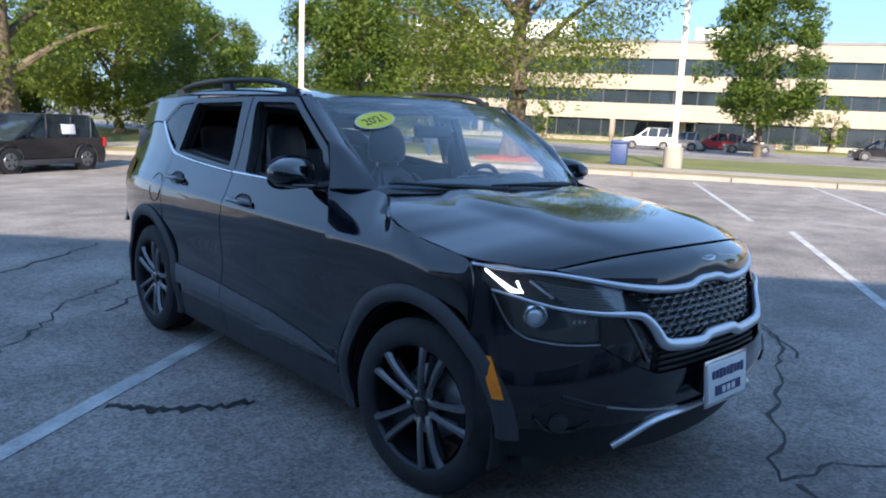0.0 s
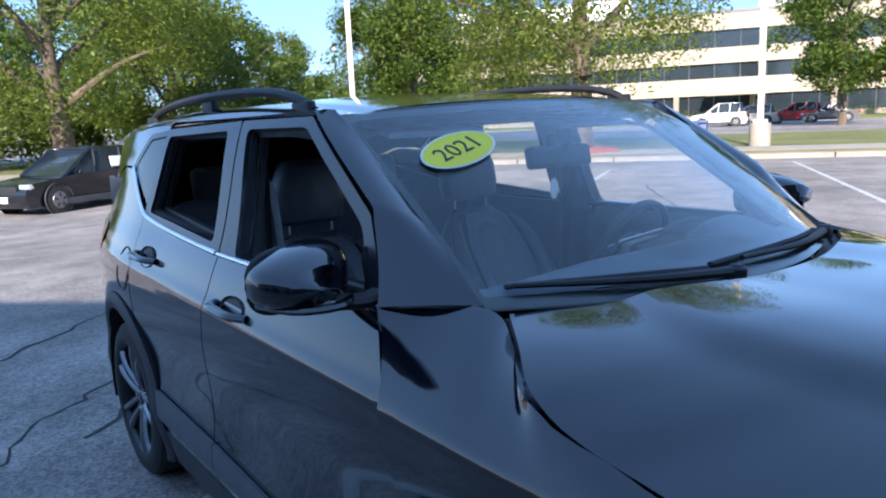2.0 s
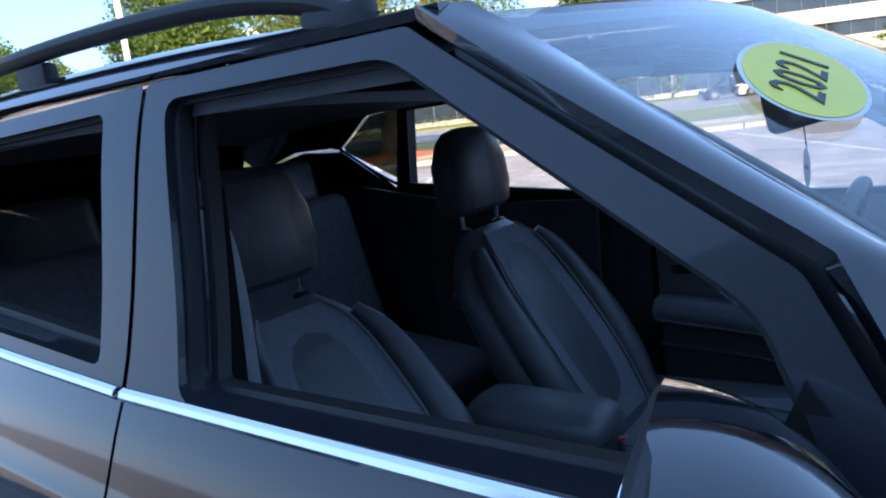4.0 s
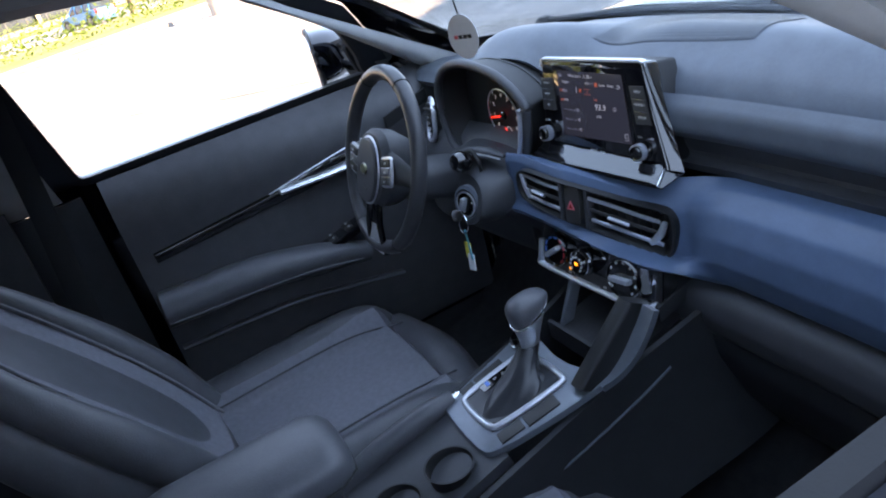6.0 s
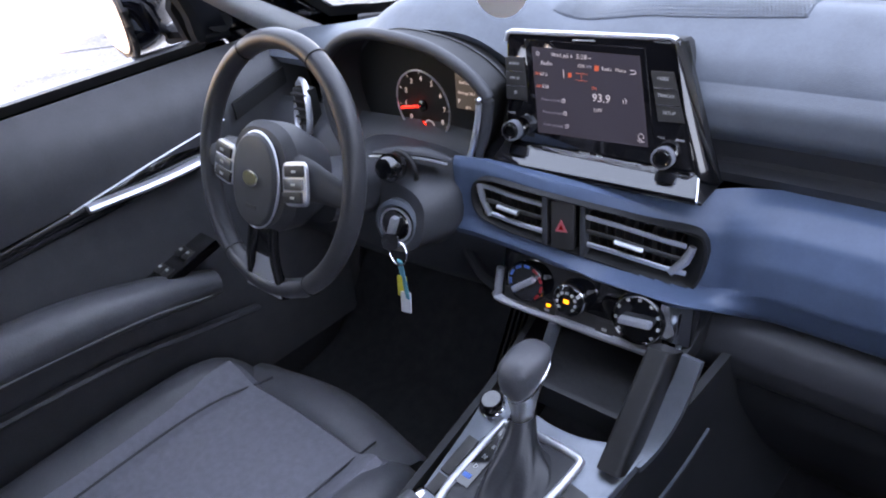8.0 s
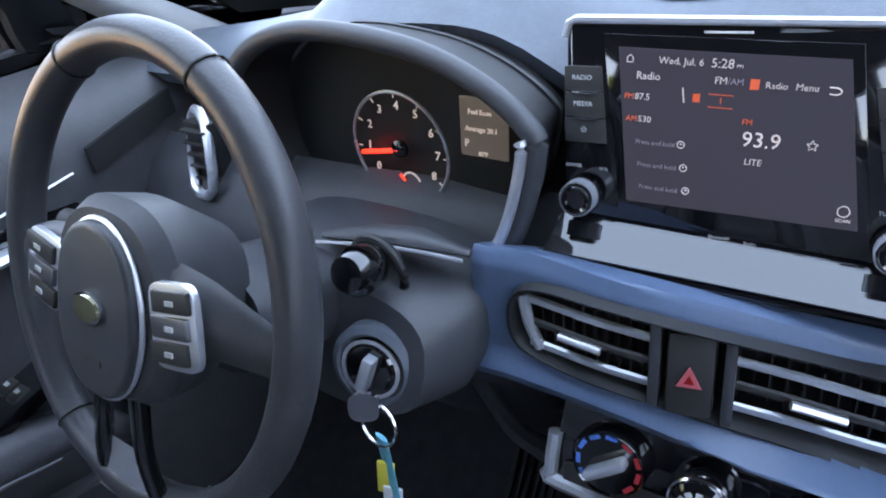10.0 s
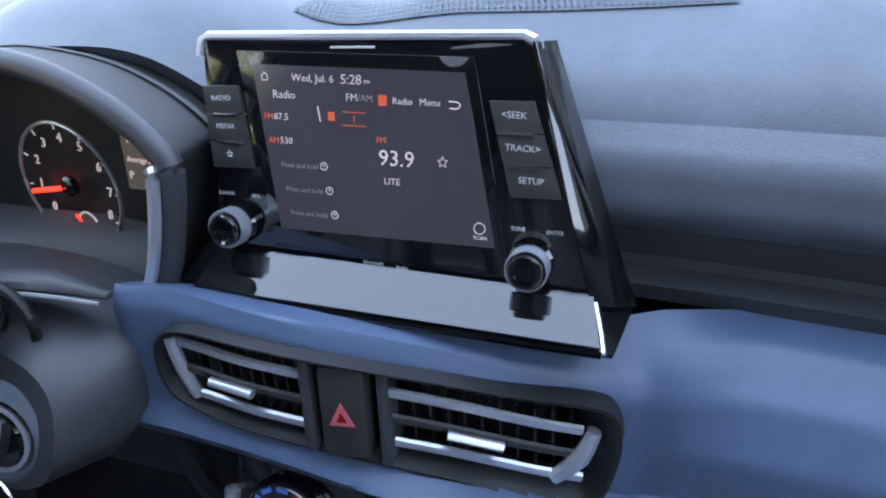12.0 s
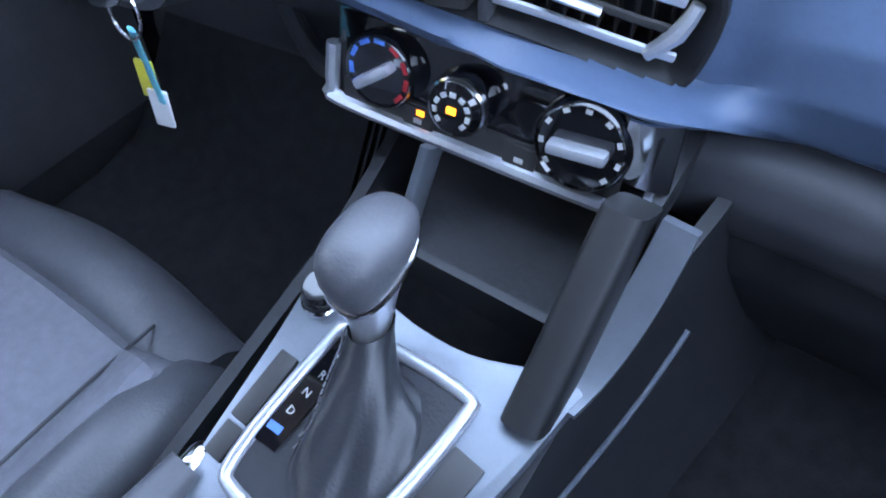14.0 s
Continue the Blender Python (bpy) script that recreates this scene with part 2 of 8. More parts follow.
def sheet(fn, nu, nv, thick=0.0, wrap=False):
    """A surface from fn(u, v), with thickness behind it."""
    bm = bmesh.new()
    g = [[bm.verts.new(fn(i / nu, j / nv)) for j in range(nv + 1)] for i in range(nu + 1)]
    for i in range(nu):
        for j in range(nv):
            bm.faces.new((g[i][j], g[i + 1][j], g[i + 1][j + 1], g[i][j + 1]))
    if wrap:
        bmesh.ops.remove_doubles(bm, verts=bm.verts[:], dist=1e-5)
    if thick:
        thicken(bm, thick)
    return bm


def prism(outline, depth, m=None, bevel=0.0, seg=2):
    """A plate in x and y with the given outline, from z = 0 to depth."""
    bm = bmesh.new()
    f = bm.faces.new([bm.verts.new((p[0], p[1], 0)) for p in outline])
    r = bmesh.ops.extrude_face_region(bm, geom=[f])
    bmesh.ops.translate(bm, verts=[v for v in r["geom"] if isinstance(v, bmesh.types.BMVert)], vec=(0, 0, depth))
    bmesh.ops.recalc_face_normals(bm, faces=bm.faces[:])
    if bevel:
        top = [e for e in bm.edges if all(abs(v.co.z - depth) < 1e-6 for v in e.verts)]
        bmesh.ops.bevel(bm, geom=top, offset=bevel, segments=seg, affect="EDGES", profile=0.6, clamp_overlap=True)
    if m is not None:
        bm.transform(m)
    return bm


def oval(w, h, n=28, p=2.0):
    return [(w * math.copysign(abs(math.cos(a)) ** (2 / p), math.cos(a)), h * math.copysign(abs(math.sin(a)) ** (2 / p), math.sin(a))) for a in [2 * math.pi * i / n for i in range(n)]]


def words(name, text, size, m, mat, parent=None, depth=0.0006, align="CENTER"):
    """Lettering as a mesh, facing +z of m."""
    cu = bpy.data.curves.new(name, "FONT")
    cu.body, cu.size, cu.extrude, cu.align_x, cu.align_y = text, size, depth, align, "CENTER"
    cu.resolution_u = 2
    tmp = new("tmp", cu)
    me = bpy.data.meshes.new_from_object(tmp)
    bpy.data.objects.remove(tmp)
    bpy.data.curves.remove(cu)
    me.transform(m)
    me.materials.append(mat)
    ob = new(name, me)
    ob.parent = parent
    return ob


def curve1(pts):
    """A smooth function through (position, value) pairs."""
    X, Y = np.array(pts, float).T
    o = np.argsort(X)
    X, Y = X[o], Y[o]
    D = np.gradient(Y, X)

    def f(x):
        i = int(np.clip(np.searchsorted(X, x) - 1, 0, len(X) - 2))
        h = X[i + 1] - X[i]
        t = min(1.0, max(0.0, (x - X[i]) / h))
        return float((2 * t ** 3 - 3 * t * t + 1) * Y[i] + (t ** 3 - 2 * t * t + t) * h * D[i] + (-2 * t ** 3 + 3 * t * t) * Y[i + 1] + (t ** 3 - t * t) * h * D[i + 1])

    return f


def polyat(pts, s):
    """The point at share s along a polyline in the plane."""
    P = np.array(pts, float)
    L = np.r_[0, np.cumsum(np.hypot(*np.diff(P, axis=0).T))]
    return np.interp(s * L[-1], L, P[:, 0]), np.interp(s * L[-1], L, P[:, 1])


def mirrored(bm):
    for v in bm.verts:
        v.co.x *= -1
    bmesh.ops.reverse_faces(bm, faces=bm.faces[:])
    return bm


# ---- ground and surroundings ----
KU, KV = Vector((-0.54, 0.84, 0)).normalized(), Vector((-0.84, -0.54, 0)).normalized()


def ease(x, a, b):
    k = min(1.0, max(0.0, (x - a) / (b - a)))
    return k * k * (3 - 2 * k)


def gz(x, y):
    """Height of the ground: level by the car, falling a little towards the far left row."""
    return -0.45 * ease(-y, 5, 20) * ease(x, -15, -4)


def uv(u, v, z=0.0):
    p = KU * u + KV * v
    return Vector((p.x, p.y, gz(p.x, p.y) + z))


def uv_strip(u0, u1, v0, v1, z, nu=30, nv=4, thick=0.0):
    return sheet(lambda a, b: uv(u0 + (u1 - u0) * a, v0 + (v1 - v0) * b, z), nu, nv, thick)


def ground_sheet():
    bm = bmesh.new()
    rad = [0, 1.5, 3, 4.5, 6, 8, 10, 13, 16, 19, 22, 26, 32, 40, 60, 100, 200, 500, 1500]
    rings = []
    for r in rad:
        k = 1 if r == 0 else 64
        rings.append([bm.verts.new((r * math.cos(2 * math.pi * i / k), r * math.sin(2 * math.pi * i / k) - 1.3, gz(r * math.cos(2 * math.pi * i / k), r * math.sin(2 * math.pi * i / k) - 1.3))) for i in range(k)])
    for a, b in zip(rings, rings[1:]):
        for i in range(64):
            if len(a) == 1:
                bm.faces.new((a[0], b[i], b[(i + 1) % 64]))
            else:
                bm.faces.new((a[i], b[i], b[(i + 1) % 64], a[(i + 1) % 64]))
    return bm


setting("ground", ground_sheet(), ASPHALT, "worn grey asphalt of a parking lot")
setting("ground_verge", uv_strip(-60, 60, 21.15, 23.6, 0.1, thick=0.12), DRYGRASS, "dry yellow grass verge behind the kerb")
setting("pavement", uv_strip(-60, 60, 23.6, 26.0, 0.11, thick=0.12), CONCRETE, "pale concrete footpath")
setting("ground_lawn", uv_strip(-60, 60, 26.0, 40, 0.1, thick=0.12), GRASS, "green lawn strip with tree shade")
setting("ground_far_lawn", uv_strip(-90, 110, 76, 110, 0.1, thick=0.12), GRASS, "lawn before the office building")
kerb = thing("kerb", "pale concrete kerb along the parking lot", "kerb", kind="structure")
for i in range(40):
    u = -60 + 3 * i
    part("kerb_stone", sheet(lambda a, b, u=u: uv(u + 0.02 + 2.96 * a, 20.95 + 0.2 * b, 0.15 - 0.02 * (b < 0.1)), 2, 2, 0.15), CONCRETE, kerb)

# parking bay lines
for k, (p, q) in enumerate([((1.95, -1.25), (0.35, -2.45)), ((3.6, -0.02), (1.95, -1.25)), ((-9.5, -3.55), (-17.5, -9.1)), ((-12.3, -2.0), (-21.0, -7.2)), ((-5.9, -7.2), (-13.6, -12.0)), ((-12.5, 3.0), (-21.0, -2.0)), ((-3.5, 0.6), (-8.8, -2.6))]):
    p, q = Vector((*p, 0)), Vector((*q, 0))
    d = (q - p).normalized().cross(Vector((0, 0, 1))) * 0.05

    def bay(a, b, p=p, q=q, d=d):
        w = p.lerp(q, a) + d * (2 * b - 1) * (1 + 0.12 * noise.noise(Vector((a * 30, b * 3, p.x))))
        return (w.x, w.y, gz(w.x, w.y) + 0.004)

    tagged(part("parking_line", sheet(bay, 40, 1), LINEPAINT), "worn white painted bay line on asphalt", "road marking", "bay lines", "structure")


def crack(p, q, seed, w=0.012):
    rng = random.Random(seed)
    n = 26
    P, Q = Vector((*p, 0)), Vector((*q, 0))
    nrm = (Q - P).normalized().cross(Vector((0, 0, 1)))
    mid, o = [], 0
    for i in range(n + 1):
        o = o * 0.8 + rng.uniform(-1, 1) * 0.05
        mid.append((P.lerp(Q, i / n) + nrm * o, w * rng.uniform(0.3, 1.3)))

    def f(a, b):
        c, ww = mid[round(a * n)]
        c = c + nrm * ww * (2 * b - 1)
        return (c.x, c.y, gz(c.x, c.y) + 0.003)

    return sheet(f, n, 1)


for k, (p, q, w) in enumerate([((1.5, -1.5), (0.95, -1.1), 0.03), ((1.9, -2.4), (0.6, -4.2), 0.012), ((0.4, 1.6), (-0.4, 0.9), 0.012), ((-0.4, 0.9), (-2.6, 1.6), 0.01), ((-0.4, 0.9), (-3.0, -0.4), 0.012), ((1.0, -3.2), (-1.2, -5.6), 0.012), ((2.6, -3.5), (0.2, -6.0), 0.015), ((-5, -3), (-11, -9), 0.02), ((-8, 2), (-16, -4), 0.02), ((-4.5, 3), (-10, -1.5), 0.02), ((-2.5, -6), (-9, -9), 0.02), ((-2.2, 0.2), (-5.0, -2.0), 0.012), ((-3, 2.5), (-7, 1.5), 0.016)]):
    tagged(part("asphalt_crack", crack(p, q, k, w), TAR), "dark tar-filled crack in the asphalt", "crack", "asphalt cracks", "structure")


# ---- buildings ----
def office_building():
    b = thing("office_building", "three-storey beige office building with dark window bands", "building")
    V0, U0, U1 = 98.0, -46.0, 90.0

    def slab(name, z0, z1, mat, out, u0=U0, u1=U1, label=""):
        def f(a, c):
            return uv(u0 + (u1 - u0) * a, V0 - out, z0 + (z1 - z0) * c)
        return part(name, sheet(f, 1, 1, 14.0 if out > 0 else 13.0), mat, b, label)

    slab("window_band", 0, 13.2, WINDOWDARK, 0.0, label="dark reflecting glazing")
    for z0, z1 in ((3.1, 5.2), (7.0, 8.9), (11.0, 13.0)):
        slab("beige_spandrel", z0, z1, BEIGE, 0.5)
    slab("roof_edge", 13.0, 13.35, CARGREY, 0.6)
    slab("plinth", 0, 0.7, BEIGE, 0.3)
    for i in range(46):
        u = U0 + 1.5 + i * 3
        for z0, z1 in ((0.7, 3.1), (5.2, 7.0), (8.9, 11.0)):
            c = uv(u, V0 - 0.06, (z0 + z1) / 2)
            part("mullion", rbox(0.09, 0.12, z1 - z0, 0, Matrix.Translation(c)), CARGREY, b)
    for u in range(-40, 90, 9):
        part("column", rbox(0.5, 0.5, 3.1, 0.02, Matrix.Translation(uv(u, V0 - 0.5, 1.55))), BEIGE, b)
    part("entrance_canopy", rbox(7, 4, 0.4, 0.03, Matrix.Translation(uv(3, V0 - 2, 3.2)) @ Matrix.Rotation(math.atan2(KU.y, KU.x), 4, "Z")), BEIGE, b)
    part("penthouse", rbox(24, 8, 3, 0.05, Matrix.Translation(uv(-22, V0 + 6, 14.6)) @ Matrix.Rotation(math.atan2(KU.y, KU.x), 4, "Z")), WHITE, b)
    for u in (8, 34):
        part("roof_unit", rbox(5, 3, 2.2, 0.05, Matrix.Translation(uv(u, V0 + 5, 14.3)) @ Matrix.Rotation(math.atan2(KU.y, KU.x), 4, "Z")), CARSILVER, b)


office_building()

# showroom behind the camera, whose shade lies over the car
showroom = thing("showroom_building", "grey showroom building behind the camera", "building")
WN = Vector((math.cos(radians(44)), math.sin(radians(44)), 0))
WT = Vector((-WN.y, WN.x, 0))
ROTW = Matrix.Rotation(math.atan2(WT.y, WT.x), 4, "Z")
part("wall", rbox(70, 10, 5.4, 0.02, Matrix.Translation(WN * 13.0 + Vector((0, 0, 2.7))) @ ROTW), BRICK, showroom)
part("roof_edge", rbox(70.4, 10.4, 0.3, 0.02, Matrix.Translation(WN * 13.0 + Vector((0, 0, 5.5))) @ ROTW), CARGREY, showroom)
for i in range(12):
    c = WN * 7.96 + WT * (-27 + 5 * i) + Vector((0, 0, 1.75))
    w = part("window", rbox(3.6, 0.08, 2.7, 0.02, Matrix.Translation(c) @ ROTW), WINDOWDARK, showroom)
    part("window_frame", rbox(3.8, 0.05, 0.1, 0.01, Matrix.Translation(c + Vector((0, 0, 1.4))) @ ROTW), CARSILVER, w)


# ---- trees ----
def leaves(clumps, n, size, rng, droop=0.2):
    """Loose leaf blades round clump centres (x, y, z, radius)."""
    V, F = [], []
    for c in clumps:
        k = int(n * c[3] ** 2)
        for _ in range(k):
            d = Vector((rng.gauss(0, 1), rng.gauss(0, 1), rng.gauss(0, 0.75)))
            d = d.normalized() * c[3] * rng.random() ** 0.4
            p = Vector(c[:3]) + d
            a = Vector((rng.uniform(-1, 1), rng.uniform(-1, 1), rng.uniform(-0.7, 0.5) - droop)).normalized()
            b = a.cross(Vector((rng.uniform(-1, 1), rng.uniform(-1, 1), 1))).normalized()
            s = size * rng.uniform(0.6, 1.4)
            i = len(V)
            V += [p - a * s, p - b * s * 0.45, p + a * s, p + b * s * 0.45]
            F.append((i, i + 1, i + 2, i + 3))
    me = bpy.data.meshes.new("crown")
    me.from_pydata([tuple(v) for v in V], [], F)
    return me


def tree(x, y, height, crown, trunk_r, clear, mat, seed, label, size=0.22, density=60, spread=1.0, cone=False, name="tree", limbs=9):
    rng = random.Random(seed)
    t = thing(name, label, "tree", m=pose(x, y, gz(x, y)))
    top = height * 0.8
    tr = tube([(0, 0, -0.1), (rng.uniform(-0.1, 0.1), rng.uniform(-0.1, 0.1), clear * 0.5), (rng.uniform(-0.3, 0.3), rng.uniform(-0.3, 0.3), clear), (rng.uniform(-0.4, 0.4), rng.uniform(-0.4, 0.4), top)], trunk_r, 12, 5, radii=[trunk_r * 1.5, trunk_r * 1.02, trunk_r * 0.95, trunk_r * 0.85, trunk_r * 0.5, trunk_r * 0.15])
    clumps = []
    for i in range(limbs):
        a = 2.4 * i + rng.uniform(-0.4, 0.4)
        z0 = clear * rng.uniform(0.75, 1.0) + (top - clear) * i / limbs * 0.8
        up = rng.uniform(0.25, 0.8)
        reach = crown * rng.uniform(0.65, 1.0) * (1.0 if not cone else max(0.25, 1 - (z0 - clear) / (height - clear)))
        e = (reach * math.cos(a), reach * math.sin(a), z0 + reach * up)
        merge(tr, tube([(0, 0, z0), (e[0] * 0.5, e[1] * 0.5, z0 + reach * up * 0.6 + 0.2), e], trunk_r * 0.3, 7, 3, radii=[trunk_r * 0.45, trunk_r * 0.22, trunk_r * 0.06]))
    part("trunk", tr, BARK, t)
    m = int(50 * spread)
    for i in range(m):
        a = rng.uniform(0, 2 * math.pi)
        h = rng.random()
        z = clear * 0.85 + (height - clear * 0.85) * h
        prof = math.sin(math.pi * (0.12 + 0.83 * h)) ** 0.7 if not cone else (1.03 - h) ** 0.8
        r = crown * prof * math.sqrt(rng.uniform(0.15, 1.0))
        clumps.append((r * math.cos(a), r * math.sin(a), z, crown * rng.uniform(0.16, 0.3)))
    me = leaves(clumps, density * 3.4, size * 0.54, rng)
    me.materials.append(mat)
    c = new("crown", me)
    c.parent = t
    return t


def at_az(az, dist):
    return 2.43 + dist * math.cos(radians(az)), 1.8 + dist * math.sin(radians(az))


tree(-18.8, -17.7, 15, 7.2, 0.42, 3.6, LEAF_A, 3, "large honey locust with feathery bright green leaves", 0.15, 90, 1.9, limbs=14)
tree(*at_az(-101.3, 33), 13, 6.5, 0.42, 3.2, LEAF_A, 5, "large shade tree with a dark trunk", 0.17, 80, 1.6, limbs=12)
tree(*at_az(-125.5, 46), 14, 4.4, 0.3, 1.4, LEAF_B, 7, "dense cone-shaped linden tree", 0.24, 70, 2.4, cone=True)
tree(*at_az(-123, 50), 13, 4.2, 0.3, 1.4, LEAF_B, 8, "dense green linden tree", 0.24, 70, 1.8, cone=True)
tree(*at_az(-130, 52), 12, 4.6, 0.3, 1.6, LEAF_B, 9, "dense green linden tree", 0.24, 70, 1.8)
tree(*at_az(-155.3, 58), 11.6, 4.2, 0.22, 3.0, LEAF_B, 11, "young maple tree on the lawn", 0.3, 60, 2.2)
tree(*at_az(-108, 48), 9.5, 5.5, 0.3, 1.2, LEAF_A, 13, "leafy tree behind the parked car", 0.26, 60, 1.8)
tree(*at_az(-112.5, 60), 9.0, 5.0, 0.3, 1.2, LEAF_B, 15, "leafy tree behind the lot", 0.3, 55, 1.6)
tree(*at_az(-103, 60), 11.0, 6.0, 0.3, 1.2, LEAF_B, 16, "leafy tree behind the lot", 0.3, 55, 1.6)
tree(*at_az(-115.5, 75), 10.0, 4.5, 0.3, 2.2, LEAF_A, 17, "rounded tree far behind the lot", 0.32, 45, 1.4)
tree(*at_az(-118.5, 110), 8.0, 5.0, 0.3, 2.0, LEAF_B, 18, "low green tree far off", 0.45, 40, 1.2)
tree(*at_az(-96, 52), 9.0, 5.5, 0.3, 1.5, LEAF_B, 19, "leafy tree at the edge of the lot", 0.3, 50, 1.4)
tree(*at_az(-91, 60), 10.0, 6.5, 0.3, 1.5, LEAF_B, 24, "leafy tree at the edge of the lot", 0.3, 50, 1.4)
for k, (u, v, h) in enumerate([(-30, 84, 5), (-12, 88, 4.5), (20, 86, 6), (44, 84, 6.5), (66, 80, 8), (-44, 80, 7)]):
    p = uv(u, v)
    tree(p.x, p.y, h, h * 0.32, 0.12, 1.2, LEAF_B if k % 2 else LEAF_A, 30 + k, "small ornamental tree by the office building", 0.35, 40, 0.8)
for k, (u, v, h) in enumerate([(34, 46, 9), (48, 44, 10), (62, 50, 11)]):
    p = uv(u, v)
    tree(p.x, p.y, h, h * 0.42, 0.25, 2.0, LEAF_A if k % 2 else LEAF_B, 50 + k, "tree on the lawn across the lot", 0.3, 45, 1.3)

tagged(part("mulch_bed", lathe([(1.5, 0.0), (1.35, 0.12), (0.5, 0.2), (0.0, 0.22)], 30, pose(-18.8, -17.7, 0.1)), MULCH), "ring of red bark mulch under the tree", "mulch", "", "stuff")


def hedge(u0, u1, v, h, w, seed, label):
    rng = random.Random(seed)
    cl = []
    for i in range(int((u1 - u0) * 1.1)):
        p = uv(u0 + (u1 - u0) * (i + 0.5) / ((u1 - u0) * 1.1), v)
        cl.append((p.x, p.y, h * 0.5, h * 0.62))
    me = leaves(cl, 220, 0.1, rng, 0)
    me.materials.append(LEAF_B)
    tagged(new("hedge", me), label, "hedge", "", "stuff")


hedge(14, 30, 30, 1.2, 1, 1, "green clipped hedge on the lawn")
hedge(-44, 20, 92, 1.2, 1, 2, "low green hedge along the office building")
hedge(30, 90, 90, 1.4, 1, 3, "low green hedge along the office building")


# ---- light poles and small street things ----
def light_pole(x, y, h, base_h=0.9, lamps=True):
    z = gz(x, y)
    p = thing("light_pole", "white square light pole on a concrete base", "light pole", "lot light poles", m=pose(x, y, z))
    part("concrete_base", lathe([(0.36, -0.1), (0.36, base_h - 0.04), (0.32, base_h)], 20), CONCRETE, p)
    part("pole", rbox(0.17, 0.17, h - base_h, 0.02, pose(0, 0, (h + base_h) / 2)), POLEPAINT, p)
    part("base_plate", rbox(0.36, 0.36, 0.12, 0.02, pose(0, 0, base_h + 0.06)), POLEPAINT, p)
    if lamps:
        for s in (-1, 1):
            a = part("arm", rbox(0.5, 0.08, 0.08, 0.01, pose(s * 0.3, 0, h - 0.1)), POLEPAINT, p)
            part("lamp_head", rbox(0.6, 0.4, 0.16, 0.03, pose(s * 0.75, 0, h - 0.06)), CARSILVER, a)
    return p


light_pole(-23.0, -13.1, 9.5)
light_pole(*at_az(-120.9, 33), 9.0)
light_pole(-24.5, 3.4, 9.5)


def street_lamp(x, y, h):
    p = thing("street_lamp", "thin dark street lamp with a lantern head", "street lamp", m=pose(x, y, gz(x, y)))
    part("post", lathe([(0.12, -0.1), (0.12, 0.3), (0.06, 0.5), (0.045, h)], 14), TRIM, p)
    head = part("lantern", lathe([(0.05, h), (0.2, h + 0.12), (0.2, h + 0.5), (0.06, h + 0.7), (0.0, h + 0.72)], 14), CARSILVER, p)
    part("lantern_cap", lathe([(0.24, h + 0.5), (0.24, h + 0.54), (0.08, h + 0.75), (0.0, h + 0.76)], 14), TRIM, head)


def rubbish_bin(x, y):
    b = thing("rubbish_bin", "dark blue square litter bin on the verge", "litter bin", m=pose(x, y, 0.1, 0, 0, 30))
    part("body", rbox(0.62, 0.62, 0.8, 0.04, pose(0, 0, 0.42)), BINBLUE, b)
    part("lid", rbox(0.68, 0.68, 0.14, 0.05, pose(0, 0, 0.9)), BINBLUE, b)
    part("opening", rbox(0.36, 0.02, 0.12, 0.01, pose(0, -0.33, 0.72)), INK, b)


street_lamp(*at_az(-119.7, 60), 7.0)
rubbish_bin(-22.3, -15.1)


# ---- parked cars in the distance ----
def wheel_far(parent, x, y, r):
    w = part("wheel", lathe([(r * 0.62, -0.11), (r, -0.1), (r, 0.1), (r * 0.62, 0.11)], 20, pose(x, y, r, 0, 90, 0)), RUBBER, parent)
    s = 1 if x > 0 else -1
    bm = lathe([(r * 0.66, 0), (r * 0.62, 0.02), (r * 0.15, 0.03), (0.0, 0.03)], 20, pose(x + s * 0.1, y, r, 0, s * 90, 0))
    rim = part("rim", bm, RIM, w)
    for i in range(5):
        a = 2 * math.pi * i / 5
        part("rim_gap", rbox(0.02, r * 0.14, r * 0.32, 0.0, pose(x + s * 0.125, y, r) @ Matrix.Rotation(a, 4, "X") @ Matrix.Translation((0, 0, r * 0.4))), INK, w)
    return rim


